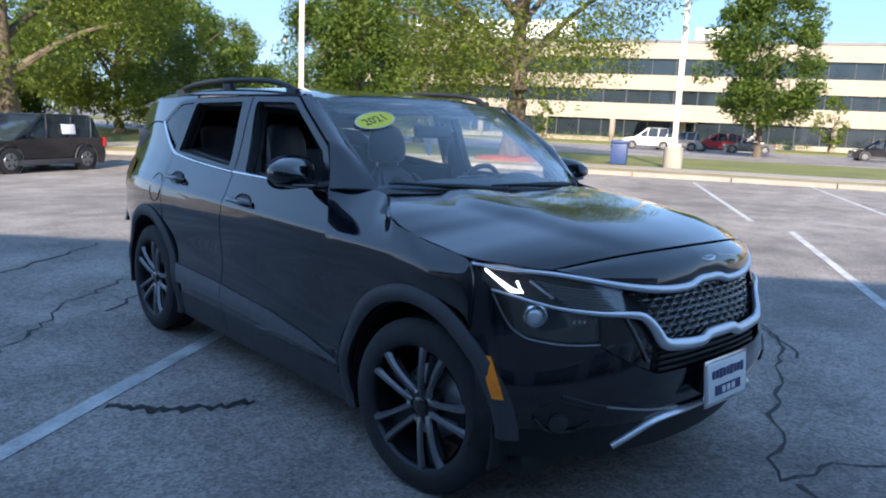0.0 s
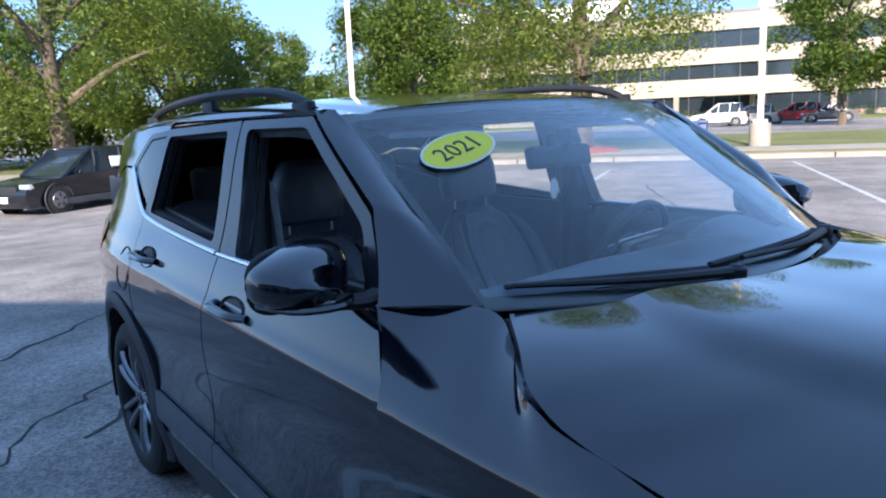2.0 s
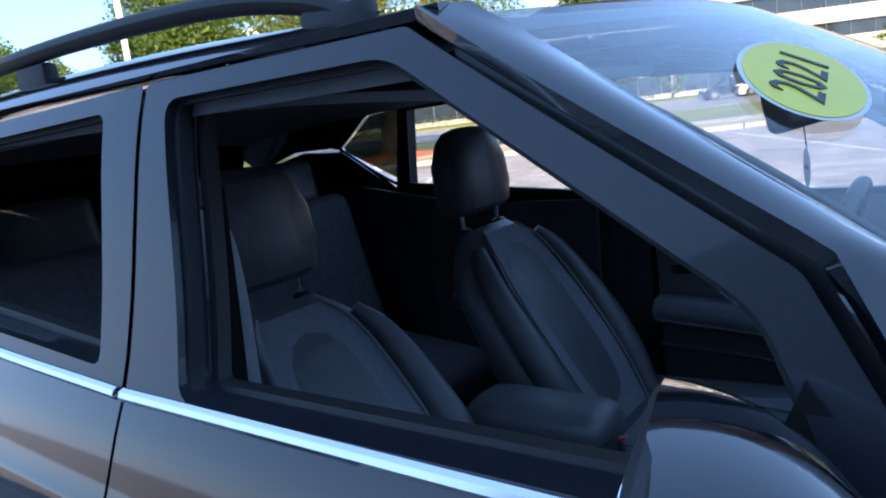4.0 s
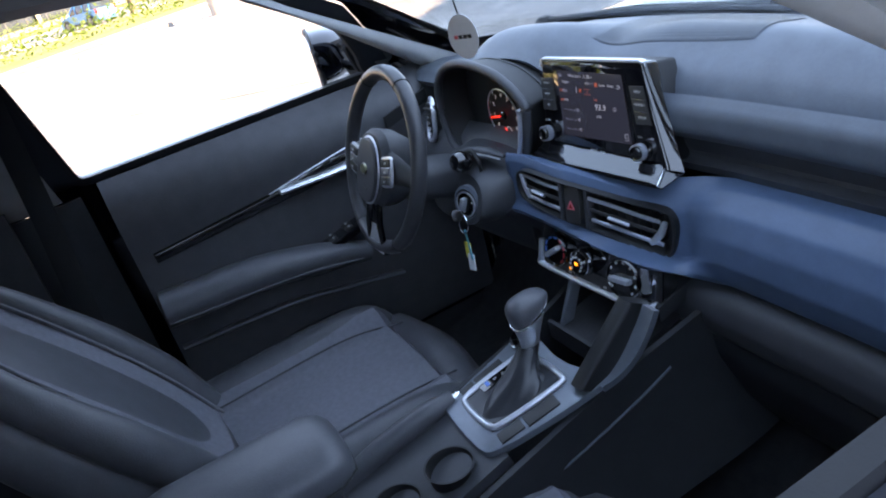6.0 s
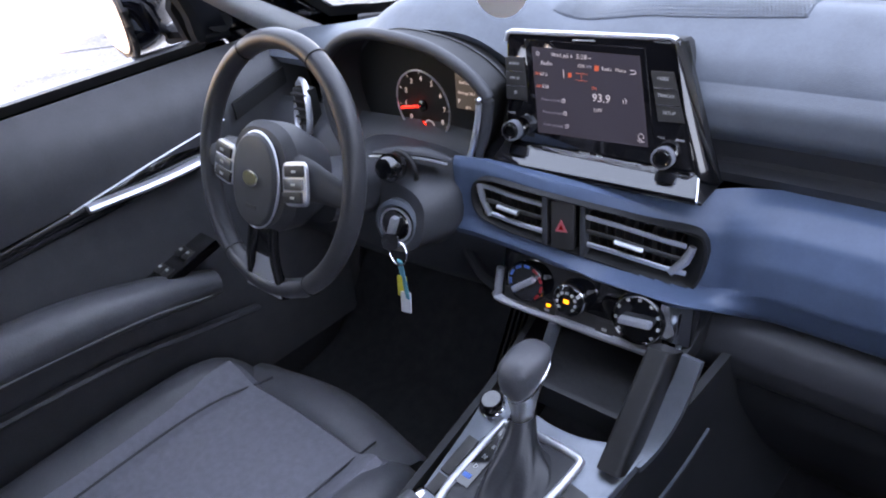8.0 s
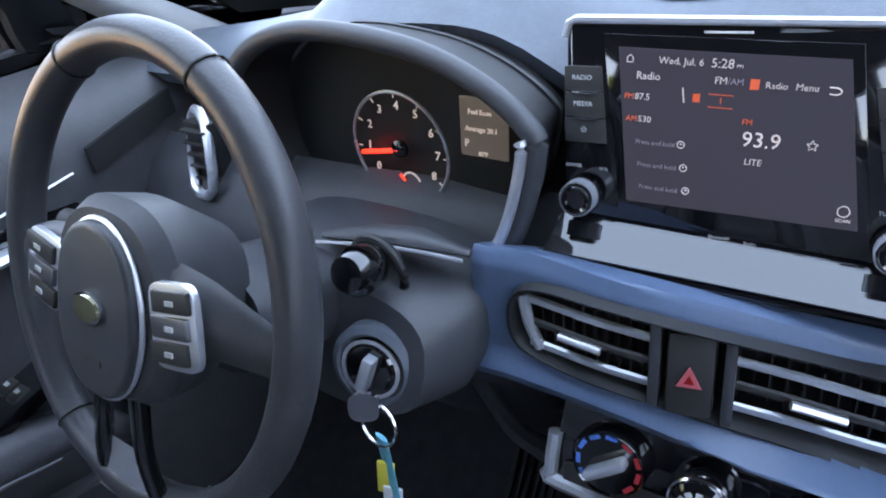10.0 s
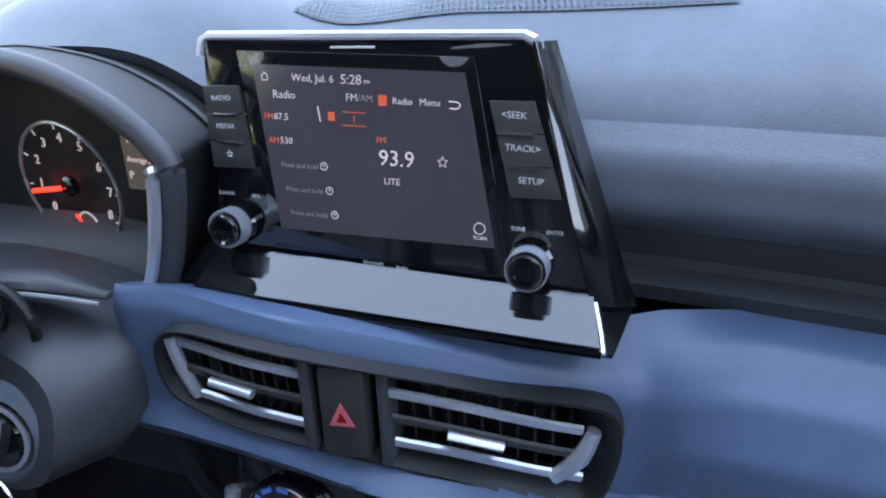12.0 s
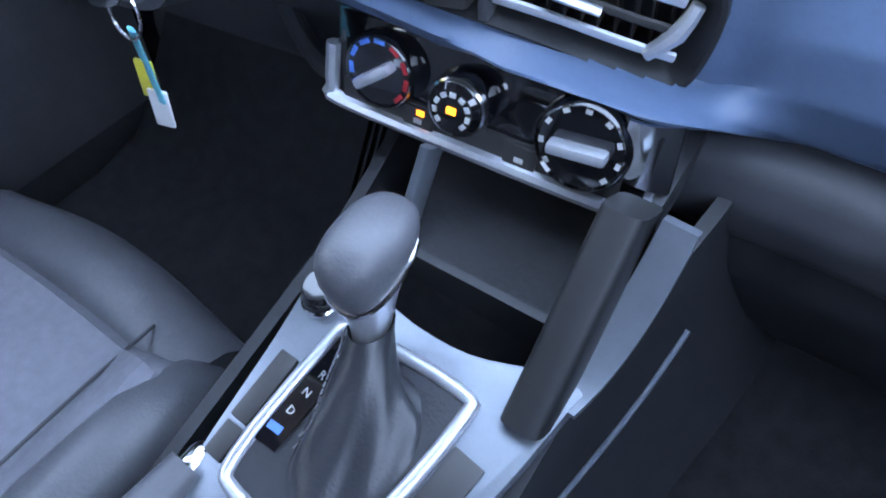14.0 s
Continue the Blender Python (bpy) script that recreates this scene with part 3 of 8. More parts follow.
def parked_car(name, x, y, heading, mat, label, L=4.4, W=1.78, H=1.6, wagon=True, spare=False, group="parked cars"):
    """A car of its own body, glass, wheels and lamps; front to +y."""
    c = thing(name, label, "car", group, m=pose(x, y, gz(x, y), 0, 0, heading))
    hb, gr = 0.58 * H, 0.2
    prof_low = [(-L / 2, gr + 0.2), (-L / 2 + 0.05, hb), (-L * 0.46, hb + 0.04), (L * 0.16, hb + 0.02), (L * 0.3, hb - 0.03), (L * 0.44, hb - 0.12), (L * 0.49, hb - 0.28), (L / 2, gr + 0.2), (L * 0.48, gr), (-L * 0.48, gr)]
    bm = prism([(p[0], p[1]) for p in prof_low], W, None, 0.09, 3)
    bm.transform(Matrix(((0, 0, 1, -W / 2), (1, 0, 0, 0), (0, 1, 0, 0), (0, 0, 0, 1))))
    for v in bm.verts:
        k = abs(v.co.y) / (L / 2)
        v.co.x *= 1 - 0.12 * max(0, k - 0.6) / 0.4
        if v.co.x < 0 and v.co.x < -W / 2 + 0.01:
            v.co.x = min(v.co.x, v.co.x)
    body = part("body", bm, mat, c)
    back = -L * 0.45 if wagon else -L * 0.3
    cab = [(back, hb), (back + (0.16 if wagon else 0.5), H - 0.06), (back + 0.55, H), (L * 0.0, H - 0.01), (L * 0.23, hb)]

    def cabin(inset, grow):
        b2 = prism([(p[0], p[1] + grow * (p[1] > hb + 0.1)) for p in cab], W - 2 * inset, None, 0.05, 2)
        b2.transform(Matrix(((0, 0, 1, -W / 2 + inset), (1, 0, 0, 0), (0, 1, 0, 0), (0, 0, 0, 1))))
        for v in b2.verts:
            v.co.x *= 1 - 0.16 * max(0, v.co.z - hb) / (H - hb)
        return b2

    part("cabin_glass", cabin(0.1, 0), WINDOWDARK, c)
    part("roof", rbox(W * 0.72, abs(back + 0.3) + L * 0.02, 0.06, 0.02, pose(0, (back + 0.3) / 2, H - 0.01)), mat, c)
    for s in (-1, 1):
        for yy in (L * 0.0, -L * 0.2, back + 0.35):
            part("pillar", tube([(s * (W / 2 - 0.09), yy + 0.08, hb), (s * (W / 2 - 0.2), yy - 0.02, H - 0.03)], 0.045, 6, 0), mat, c)
        part("screen_pillar", tube([(s * (W / 2 - 0.1), L * 0.23, hb), (s * (W / 2 - 0.2), L * 0.01, H - 0.03)], 0.05, 6, 0), mat, c)
        part("headlight", rbox(0.34, 0.2, 0.14, 0.04, pose(s * W * 0.36, L * 0.455, hb - 0.2)), LAMPGLASS, c)
        part("tail_light", rbox(0.2, 0.1, 0.28, 0.03, pose(s * W * 0.42, -L * 0.485, hb - 0.1)), RED, c)
        part("door_mirror", rbox(0.2, 0.12, 0.14, 0.04, pose(s * (W / 2 + 0.08), L * 0.15, hb + 0.08)), mat, c)
        part("sill_cladding", rbox(0.04, L * 0.6, 0.16, 0.01, pose(s * W * 0.497, 0, gr + 0.09)), CLAD, c)
        for yy in (L * 0.3, -L * 0.3):
            part("wheel_arch", lathe([(0.42, -0.02), (0.42, 0.03), (0.3, 0.03), (0.3, -0.02)], 20, pose(s * W * 0.49, yy, 0.36, 0, 90, 0), False), CLAD, c)
            wheel_far(c, s * (W / 2 - 0.1), yy, 0.34)
    part("grille", rbox(W * 0.5, 0.08, 0.2, 0.03, pose(0, L * 0.485, hb - 0.28)), INK, c)
    part("front_plate", rbox(0.32, 0.03, 0.16, 0.01, pose(0, L * 0.5, 0.42)), WHITE, c)
    if spare:
        part("spare_wheel", lathe([(0.2, -0.1), (0.36, -0.09), (0.36, 0.09), (0.2, 0.1)], 20, pose(0, -L / 2 - 0.1, hb - 0.05, 90, 0, 0)), RUBBER, c)
    return c


parked_car("crossover", -2.55, -21.5, 301, PAINT, "black crossover parked across the lot facing the lane", 4.45, 1.78, 1.6)
paper = thing("window_paper", "white paper sheet inside the crossover's rear side window", "paper", m=bpy.data.objects["crossover"].matrix_basis @ pose(-0.8, -0.75, 1.2, 0, 8, 0))
part("sheet_of_paper", rbox(0.006, 0.5, 0.28, 0.002), WHITE, paper)
UANG = math.degrees(math.atan2(KU.y, KU.x))
for nm, az, d, mt, lab, kw in [("off_roader", -147.6, 66, CARWHITE, "white off-roader with a spare wheel on its back door", dict(spare=True, H=1.85, L=4.3)), ("hatchback", -149.6, 68, CARSILVER, "silver hatchback parked by the office building", {}), ("suv", -152.5, 70, CARRED, "red suv parked by the office building", dict(H=1.65)), ("saloon", -154.6, 70, CARGREY, "grey saloon parked by the office building", dict(H=1.5, wagon=False)), ("suv", -163.0, 66, PAINT, "black suv parked by the lawn", dict(H=1.7)), ("minivan", -165.5, 66, CARWHITE, "white minivan parked by the lawn", dict(H=1.75, L=4.9))]:
    x, y = at_az(az, d)
    parked_car(nm, x, y, UANG + 90, mt, lab, **kw)
for nm, u, v, mt, lab in [("hatchback", 31, 47, CARBLUE, "bright blue hatchback parked beyond the lawn"), ("saloon", 24, 50, PAINT, "black saloon parked beyond the lawn"), ("minivan", 19, 50, CARWHITE, "white minivan parked beyond the lawn"), ("saloon", 40, 44, CARGREY, "dark grey saloon beyond the lawn")]:
    p = uv(u, v)
    parked_car(nm, p.x, p.y, UANG, mt, lab)


# ---- the black suv: body ----
car = thing("suv", "black compact suv with open side windows, parked in the shade", "car")
plan = curve1([(-3.42, 0.74), (-3.25, 0.805), (-2.95, 0.862), (-2.6, 0.888), (-2.1, 0.888), (-1.5, 0.888), (-0.6, 0.888), (-0.2, 0.89), (0, 0.892), (0.3, 0.888)])
prof = curve1([(0.15, -0.08), (0.22, -0.05), (0.32, -0.022), (0.42, -0.004), (0.55, -0.012), (0.68, -0.004), (0.78, 0.0), (0.86, 0.0), (0.905, -0.004), (0.95, -0.018), (1.0, -0.036), (1.05, -0.056), (1.1, -0.079), (1.2, -0.112), (1.3, -0.138), (1.4, -0.164), (1.45, -0.18), (1.48, -0.192), (1.53, -0.225)])


def sx(y, z):
    return plan(y) + prof(z)


def crease(y, z):
    """Crisp shoulder line and the hollow of the doors below it."""
    return 0.007 * math.exp(-((z - 0.915 - 0.018 * (-y - 0.3)) / 0.02) ** 2) - 0.01 * math.exp(-((z - 0.68 - 0.02 * y) / 0.1) ** 2)


belt = curve1([(-0.6, 1.084), (-0.68, 1.085), (-1.0, 1.087), (-1.55, 1.091), (-2.0, 1.112), (-2.34, 1.145)])


def fore_seam(z):
    return -0.485 - 0.195 * max(0.0, (z - 0.33) / 0.76) ** 3


def mid_seam(z):
    return -1.6 + 0.022 * ease(z, 0.5, 1.1)


def aft_seam(z):
    return -2.63 + math.sqrt(0.475 ** 2 - (z - 0.335) ** 2) if z < 0.73 else -2.63 + 0.265 - 0.055 * (z - 0.73) / 0.41


def both_sides(name, make, mat, label="", parent=None):
    r = []
    for s in (1, -1):
        bm = make()
        r.append(part(name, mirrored(bm) if s < 0 else bm, mat, parent or car, label))
    return r


def door_skin(front, back):
    def f(a, b):
        y = -1.0
        z = 0.33
        for _ in range(3):
            z = 0.33 + (belt(y) - 0.33) * b
            y = front(z) + (back(z) - front(z)) * a
        return (sx(y, z) + crease(y, z), y, z)
    return sheet(f, 40, 44, -0.012)


both_sides("front_door", lambda: door_skin(lambda z: fore_seam(z) - 0.006, mid_seam), PAINT)
both_sides("rear_door", lambda: door_skin(lambda z: mid_seam(z) - 0.007, aft_seam), PAINT)


def side_patch(name, bottom, top, mat, nu=36, nv=14, thick=-0.012, out=0.0, label="", creased=False):
    """A body panel between two lines (y, z) on the car's side, on both sides."""
    def f(a, b):
        y0, z0 = polyat(bottom, a)
        y1, z1 = polyat(top, a)
        y, z = y0 + (y1 - y0) * b, z0 + (z1 - z0) * b
        return (sx(y, z) + out + (crease(y, z) if creased else 0), y, z)
    return both_sides(name, lambda: sheet(f, nu, nv, thick), mat, label)


def arc(yc, r, a0, a1, n=16, zc=0.335):
    return [(yc + r * math.cos(radians(a0 + (a1 - a0) * i / n)), zc + r * math.sin(radians(a0 + (a1 - a0) * i / n))) for i in range(n + 1)]


side_patch("quarter_panel", arc(-2.636, 0.475, 57, 172, 16) + [(-3.16, 0.45), (-3.3, 0.45)], [(-2.424, 1.145), (-2.52, 1.215), (-2.645, 1.31), (-2.84, 1.32), (-3.1, 1.26), (-3.27, 1.08)], PAINT, 44, 30, creased=True)

# front wing, from the door seam to the lamp, up to the bonnet edge
BONNETEDGE = [(0.668, -0.44, 1.077), (0.752, -0.325, 1.055), (0.815, -0.24, 1.027), (0.837, -0.165, 1.0), (0.841, -0.1, 0.982), (0.835, -0.02, 0.963), (0.843, 0.11, 0.949), (0.845, 0.24, 0.936), (0.765, 0.365, 0.925), (0.655, 0.44, 0.916)]
WINGTOP = [(sx(-0.68, 1.087) + 0.001, -0.68, 1.089), (0.745, -0.595, 1.092), (0.7, -0.51, 1.091), (0.692, -0.43, 1.078)] + BONNETEDGE[1:8] + [(0.846, 0.252, 0.934)]


def spline_at(pts, s):
    P = np.array(pts)
    k = np.linspace(0, 1, len(P))
    return [curve1(list(zip(k, P[:, i])))(s) for i in range(3)]


# ---- front end: plan curves of the nose at six heights, from the middle to the wheel arch ----
NS = [0, 0.15, 0.3, 0.42, 0.54, 0.66, 0.77, 0.88, 1.0]
NPLAN = [
    (0.20, [0, 0.17, 0.34, 0.48, 0.60, 0.69, 0.76, 0.82, 0.86], [0.62, 0.615, 0.59, 0.55, 0.50, 0.45, 0.40, 0.34, 0.26]),
    (0.40, [0, 0.18, 0.36, 0.51, 0.64, 0.735, 0.80, 0.85, 0.884], [0.715, 0.71, 0.69, 0.65, 0.59, 0.53, 0.475, 0.42, 0.34]),
    (0.55, [0, 0.18, 0.36, 0.51, 0.64, 0.735, 0.805, 0.857, 0.888], [0.735, 0.73, 0.71, 0.67, 0.61, 0.55, 0.49, 0.43, 0.34]),
    (0.72, [0, 0.17, 0.33, 0.46, 0.57, 0.67, 0.75, 0.82, 0.875], [0.715, 0.71, 0.69, 0.65, 0.60, 0.53, 0.46, 0.385, 0.29]),
    (0.86, [0, 0.16, 0.32, 0.45, 0.56, 0.66, 0.745, 0.815, 0.86], [0.66, 0.655, 0.635, 0.60, 0.55, 0.485, 0.415, 0.345, 0.27]),
    (0.95, [0, 0.16, 0.32, 0.45, 0.56, 0.66, 0.745, 0.81, 0.845], [0.635, 0.63, 0.605, 0.565, 0.51, 0.445, 0.375, 0.305, 0.24]),
]
NX = [curve1(list(zip(NS, p[1]))) for p in NPLAN]
NY = [curve1(list(zip(NS, p[2]))) for p in NPLAN]


def nose_at(s, z):
    zs = [p[0] for p in NPLAN]
    return curve1(list(zip(zs, [f(s) for f in NX])))(z), curve1(list(zip(zs, [f(s) for f in NY])))(z)


def nose(s, z, out=0.0):
    """A point of the front: s runs from -1 at one wheel arch over 0 to 1."""
    a = abs(s)
    x, y = nose_at(a, z)
    if out:
        x0, y0 = nose_at(max(0.0, a - 0.02), z)
        x1, y1 = nose_at(min(1.0, a + 0.02), z)
        n = Vector((y0 - y1, x1 - x0, 0)).normalized()
        x, y = x + n.x * out, y + n.y * out
    return Vector((x if s >= 0 else -x, y, z))


def nose_patch(name, s0, s1, z0, z1, mat, out=0.0, nu=24, nv=6, thick=-0.02, label="", parent=None):
    """Panel of the front between two heights, which may be functions of s."""
    f0 = z0 if callable(z0) else (lambda s: z0)
    f1 = z1 if callable(z1) else (lambda s: z1)

    def f(a, b):
        s = s0 + (s1 - s0) * a
        return nose(s, f0(abs(s)) + (f1(abs(s)) - f0(abs(s))) * b, out)
    return part(name, sheet(f, nu, nv, thick), mat, parent or car, label)


EDGE1X, EDGE1Y = curve1([(p[0], p[1][-1]) for p in NPLAN]), curve1([(p[0], p[2][-1]) for p in NPLAN])


def wing(a, b):
    t = Vector(spline_at(WINGTOP, a))
    yb = -0.485 + 0.775 * a
    zb = 0.335 + math.sqrt(0.475 ** 2 - yb * yb) if abs(yb) < 0.44 else 0.33 + 0.184 * ease(yb, -0.485, -0.44)
    z = zb + (t.z - zb) * b
    y = yb + (t.y - yb) * b ** 3
    y += (EDGE1Y(z) - y) * ease(a, 0.75, 1.0)
    k = max(0.0, (z - 0.86) / (t.z - 0.86))
    full = ease(a, 0.0, 0.3)
    x = sx(y, z - (0.4 * max(0.0, z - 0.9)) * full) * (1 - k ** 2.6) + t.x * k ** 2.6
    x += (EDGE1X(z) - x) * ease(a, 0.7, 1.0)
    return (x + crease(y, z) * ease(-y, -0.1, 0.35) * (1 - k), y, z)


both_sides("front_wing", lambda: sheet(wing, 72, 44, -0.012), PAINT)

# lower grey cladding and wheel-arch trims
STRIP = material("grey_sill_strip", (0.1, 0.104, 0.115), 0.5, 0.1, 0.12, 14, 0.2, 300)
side_patch("sill_cladding", [(-0.44, 0.19), (-1.578, 0.19)], [(-0.46, 0.345), (-1.578, 0.345)], CLAD, 20, 8, out=0.004, label="dark plastic sill cladding")
side_patch("sill_cladding", [(-1.584, 0.19), (-2.2, 0.19)], [(-1.584, 0.345), (-2.17, 0.345)], CLAD, 20, 8, out=0.004, label="dark plastic sill cladding")
side_patch("sill_strip", [(-0.47, 0.372), (-1.578, 0.405)], [(-0.72, 0.43), (-1.04, 0.472), (-1.578, 0.499)], STRIP, 20, 5, out=0.014, label="grey plastic strip along the door foot")
side_patch("sill_strip", [(-1.585, 0.405), (-2.165, 0.405)], [(-1.585, 0.499), (-2.175, 0.512)], STRIP, 14, 5, out=0.014, label="grey plastic strip along the door foot")
for yc, a0, a1 in ((0, 4, 200), (-2.63, -20, 200)):
    def trim(a, b, yc=yc, a0=a0, a1=a1):
        t = radians(a0 + (a1 - a0) * a)
        r = 0.405 + 0.07 * b + (0.02 * ease(math.cos(t), 0.6, 1.0) if yc == 0 else 0)
        y, z = yc + r * math.cos(t), max(0.2, 0.335 + r * math.sin(t))
        x = sx(min(y, 0.3), max(0.24, z))
        if y > 0.3:
            x = min(x, 0.893 - 0.9 * (y - 0.3) ** 1.5)
        return (x + 0.016 * math.sin(math.pi * min(1, 0.15 + b * 0.8)) + 0.003, y, z)
    both_sides("wheel_arch_trim", lambda: sheet(trim, 48, 6, -0.035), CLAD, "dark grey plastic wheel-arch trim")

    def liner(a, b, yc=yc):
        t = radians(-14 + 208 * a)
        return (0.5 + 0.36 * b, yc + 0.41 * math.cos(t), 0.335 + 0.41 * math.sin(t))
    both_sides("wheel_liner", lambda: sheet(liner, 24, 2, 0.01), TRIM)

# window frames, pillars and openings on both sides
FW = [(-1.46, 1.097), (-1.53, 1.46), (-1.15, 1.46), (-0.80, 1.24), (-0.765, 1.165), (-0.74, 1.097)]
RW = [(-1.65, 1.118), (-1.68, 1.458), (-2.25, 1.445), (-2.34, 1.16)]


def rounded(pts, r=0.03, n=4):
    """The outline with its corners rounded."""
    out, k = [], len(pts)
    for i in range(k):
        p, a, b = Vector(pts[i]), Vector(pts[i - 1]), Vector(pts[(i + 1) % k])
        q = min(r, (a - p).length * 0.35, (b - p).length * 0.35)
        p0, p1 = p + (a - p).normalized() * q, p + (b - p).normalized() * q
        for j in range(n + 1):
            t = j / n
            w = p0 * (1 - t) ** 2 + p * 2 * t * (1 - t) + p1 * t * t
            out.append((w.x, w.y))
    return out


def grown(pts, d):
    """The outline moved outwards by d (inwards if negative)."""
    k, out = len(pts), []
    area = sum(pts[i][0] * pts[(i + 1) % k][1] - pts[(i + 1) % k][0] * pts[i][1] for i in range(k))
    sgn = 1 if area > 0 else -1
    for i in range(k):
        p, a, b = Vector(pts[i]), Vector(pts[i - 1]), Vector(pts[(i + 1) % k])
        e0, e1 = (p - a).normalized(), (b - p).normalized()
        n0, n1 = Vector((e0.y, -e0.x)) * sgn, Vector((e1.y, -e1.x)) * sgn
        m = (n0 + n1) / max(0.4, 1 + n0.dot(n1))
        out.append((pts[i][0] + m.x * d, pts[i][1] + m.y * d))
    return out


def ring_patch(name, inner, outer, mat, out, label="", deep=0.045):
    """A closed band between two outlines on the car's side, turned into the opening."""
    k = len(inner)

    def make():
        bm = bmesh.new()
        for i in range(k):
            a0, a1, b0, b1 = inner[i], inner[(i + 1) % k], outer[i], outer[(i + 1) % k]
            n = 1 if (Vector(a0) - Vector(a1)).length < 0.03 else 10

            def f(u, v, w):
                y = (a0[0] + (a1[0] - a0[0]) * u) * (1 - v) + (b0[0] + (b1[0] - b0[0]) * u) * v
                z = (a0[1] + (a1[1] - a0[1]) * u) * (1 - v) + (b0[1] + (b1[1] - b0[1]) * u) * v
                return (sx(y, z) + out - w, y, z)
            merge(bm, sheet(lambda u, v: f(u, v, 0), n, 2))
            merge(bm, sheet(lambda u, v: f(u, 0, deep * v), n, 1))
            merge(bm, sheet(lambda u, v: f(u, v, deep), n, 1))
        bmesh.ops.remove_doubles(bm, verts=bm.verts[:], dist=1e-5)
        bmesh.ops.recalc_face_normals(bm, faces=bm.faces[:])
        return bm
    both_sides(name, make, mat, label)


FWR, RWR = rounded(FW), rounded(RW, 0.02)
FWO = [(-1.575, 1.091), (-1.578, 1.486), (-1.13, 1.486), (-0.775, 1.268), (-0.715, 1.17), (-0.68, 1.088)]
RWO = [(-1.585, 1.091), (-1.588, 1.486), (-2.28, 1.472), (-2.41, 1.146)]
FRAME = material("satin_black_frame", (0.012, 0.014, 0.02), 0.32, 0, 0.15, 20, 0.05, 300, coat=0.35)
ring_patch("front_window_frame", FWR, rounded(FWO, 0.008), FRAME, 0.003, "satin black window frame of the open front window")
ring_patch("rear_window_frame", RWR, rounded(RWO, 0.008), FRAME, 0.003, "satin black window frame of the open rear window")
for wr in (FWR, RWR):
    foot = min(p[1] for p in wr)
    for nm, d, o in (("window_seal", -0.009, -0.012), ("inner_seal", -0.018, -0.045)):
        inner = [(y, max(z, foot + 0.004) if z > foot + 0.04 else z - 0.012) for y, z in grown(wr, d)]
        ring_patch(nm, inner, [(y, z - 0.012 * (z < foot + 0.02)) for y, z in grown(wr, d + 0.016)], RUBBER if o > -0.02 else TRIM, o, "black rubber seal of the window opening", 0.02)
side_patch("centre_pillar", [(-1.545, 1.09), (-1.63, 1.09)], [(-1.555, 1.475), (-1.645, 1.475)], TRIM, 4, 10, 0, -0.03)
side_patch("quarter_glass", [(-2.37, 1.168), (-2.63, 1.306)], [(-2.275, 1.442), (-2.46, 1.43), (-2.63, 1.325)], TINT, 12, 8, -0.005, 0.001, label="dark tinted quarter glass")
side_patch("quarter_surround", [(-2.28, 1.448), (-2.465, 1.436), (-2.645, 1.32)], [(-2.28, 1.466), (-2.48, 1.457), (-2.69, 1.33)], FRAME, 16, 3, -0.02, 0.003)
side_patch("c_pillar", [(-2.28, 1.468), (-2.48, 1.457), (-2.69, 1.327), (-2.88, 1.325), (-3.1, 1.262)], [(-2.28, 1.488), (-2.5, 1.484), (-2.85, 1.465), (-3.08, 1.44), (-3.2, 1.36)], PAINT, 30, 8)
for s in (1, -1):
    P = [(s * (sx(y, z) + 0.005), y, z) for y, z in [(-0.7, 1.086), (-1.0, 1.088), (-1.573, 1.092)]]
    part("chrome_belt_strip", tube(P, 0.0095, 8, 6, flat=1.0), CHROME, car, "bright chrome strip under the side windows")
    P = [(s * (sx(y, z) + 0.005), y, z) for y, z in [(-1.588, 1.092), (-1.95, 1.108), (-2.3, 1.134), (-2.41, 1.158), (-2.53, 1.225), (-2.64, 1.305), (-2.665, 1.325)]]
    part("chrome_belt_strip", tube(P, 0.009, 8, 6, flat=1.0), CHROME, car, "bright chrome strip under the side windows")
    rail = [(s * 0.655, -1.2, 1.5), (s * 0.66, -1.3, 1.54), (s * 0.665, -1.5, 1.566), (s * 0.668, -1.9, 1.574), (s * 0.665, -2.3, 1.562), (s * 0.655, -2.55, 1.535), (s * 0.645, -2.68, 1.5)]
    rr = part("roof_rail", tube(rail, 0.016, 10, 8, flat=0.9), TRIM, car, "raised black roof rail")
    for yy, zz in ((-1.25, 1.505), (-1.95, 1.535), (-2.62, 1.5)):
        part("rail_foot", rbox(0.028, 0.1, 0.05, 0.01, pose(s * 0.66, yy, zz)), TRIM, rr)


def pillar(a, b):
    """Painted screen pillar between the glass and the door frame."""
    inner = Vector((0.684, -0.498, 1.088)).lerp(Vector((0.657, -1.083, 1.489)), a)
    y, z = polyat([(-0.665, 1.086), (-0.7, 1.168), (-0.76, 1.27), (-1.12, 1.489)], a)
    outer = Vector((sx(y, z) + 0.002, y, z))
    return inner.lerp(outer, b) + Vector((0.008, 0.009, 0.006)) * math.sin(math.pi * b) * (1 - a ** 4)


both_sides("screen_pillar", lambda: sheet(pillar, 24, 8, -0.015), PAINT)
ROOFZ = curve1([(-0.98, 1.512), (-1.3, 1.543), (-1.8, 1.56), (-2.4, 1.546), (-2.9, 1.512), (-3.24, 1.465)])


def roof(a, b):
    x = 2 * a - 1
    y = -1.0 - 0.09 * abs(x) ** 2.4 * (1 - b) - 2.24 * b
    z = ROOFZ(y) - 0.04 * abs(x) ** 2.8 - 0.008 * math.exp(-((abs(x) - 0.88) / 0.03) ** 2)
    return (x * 0.66, y, z)


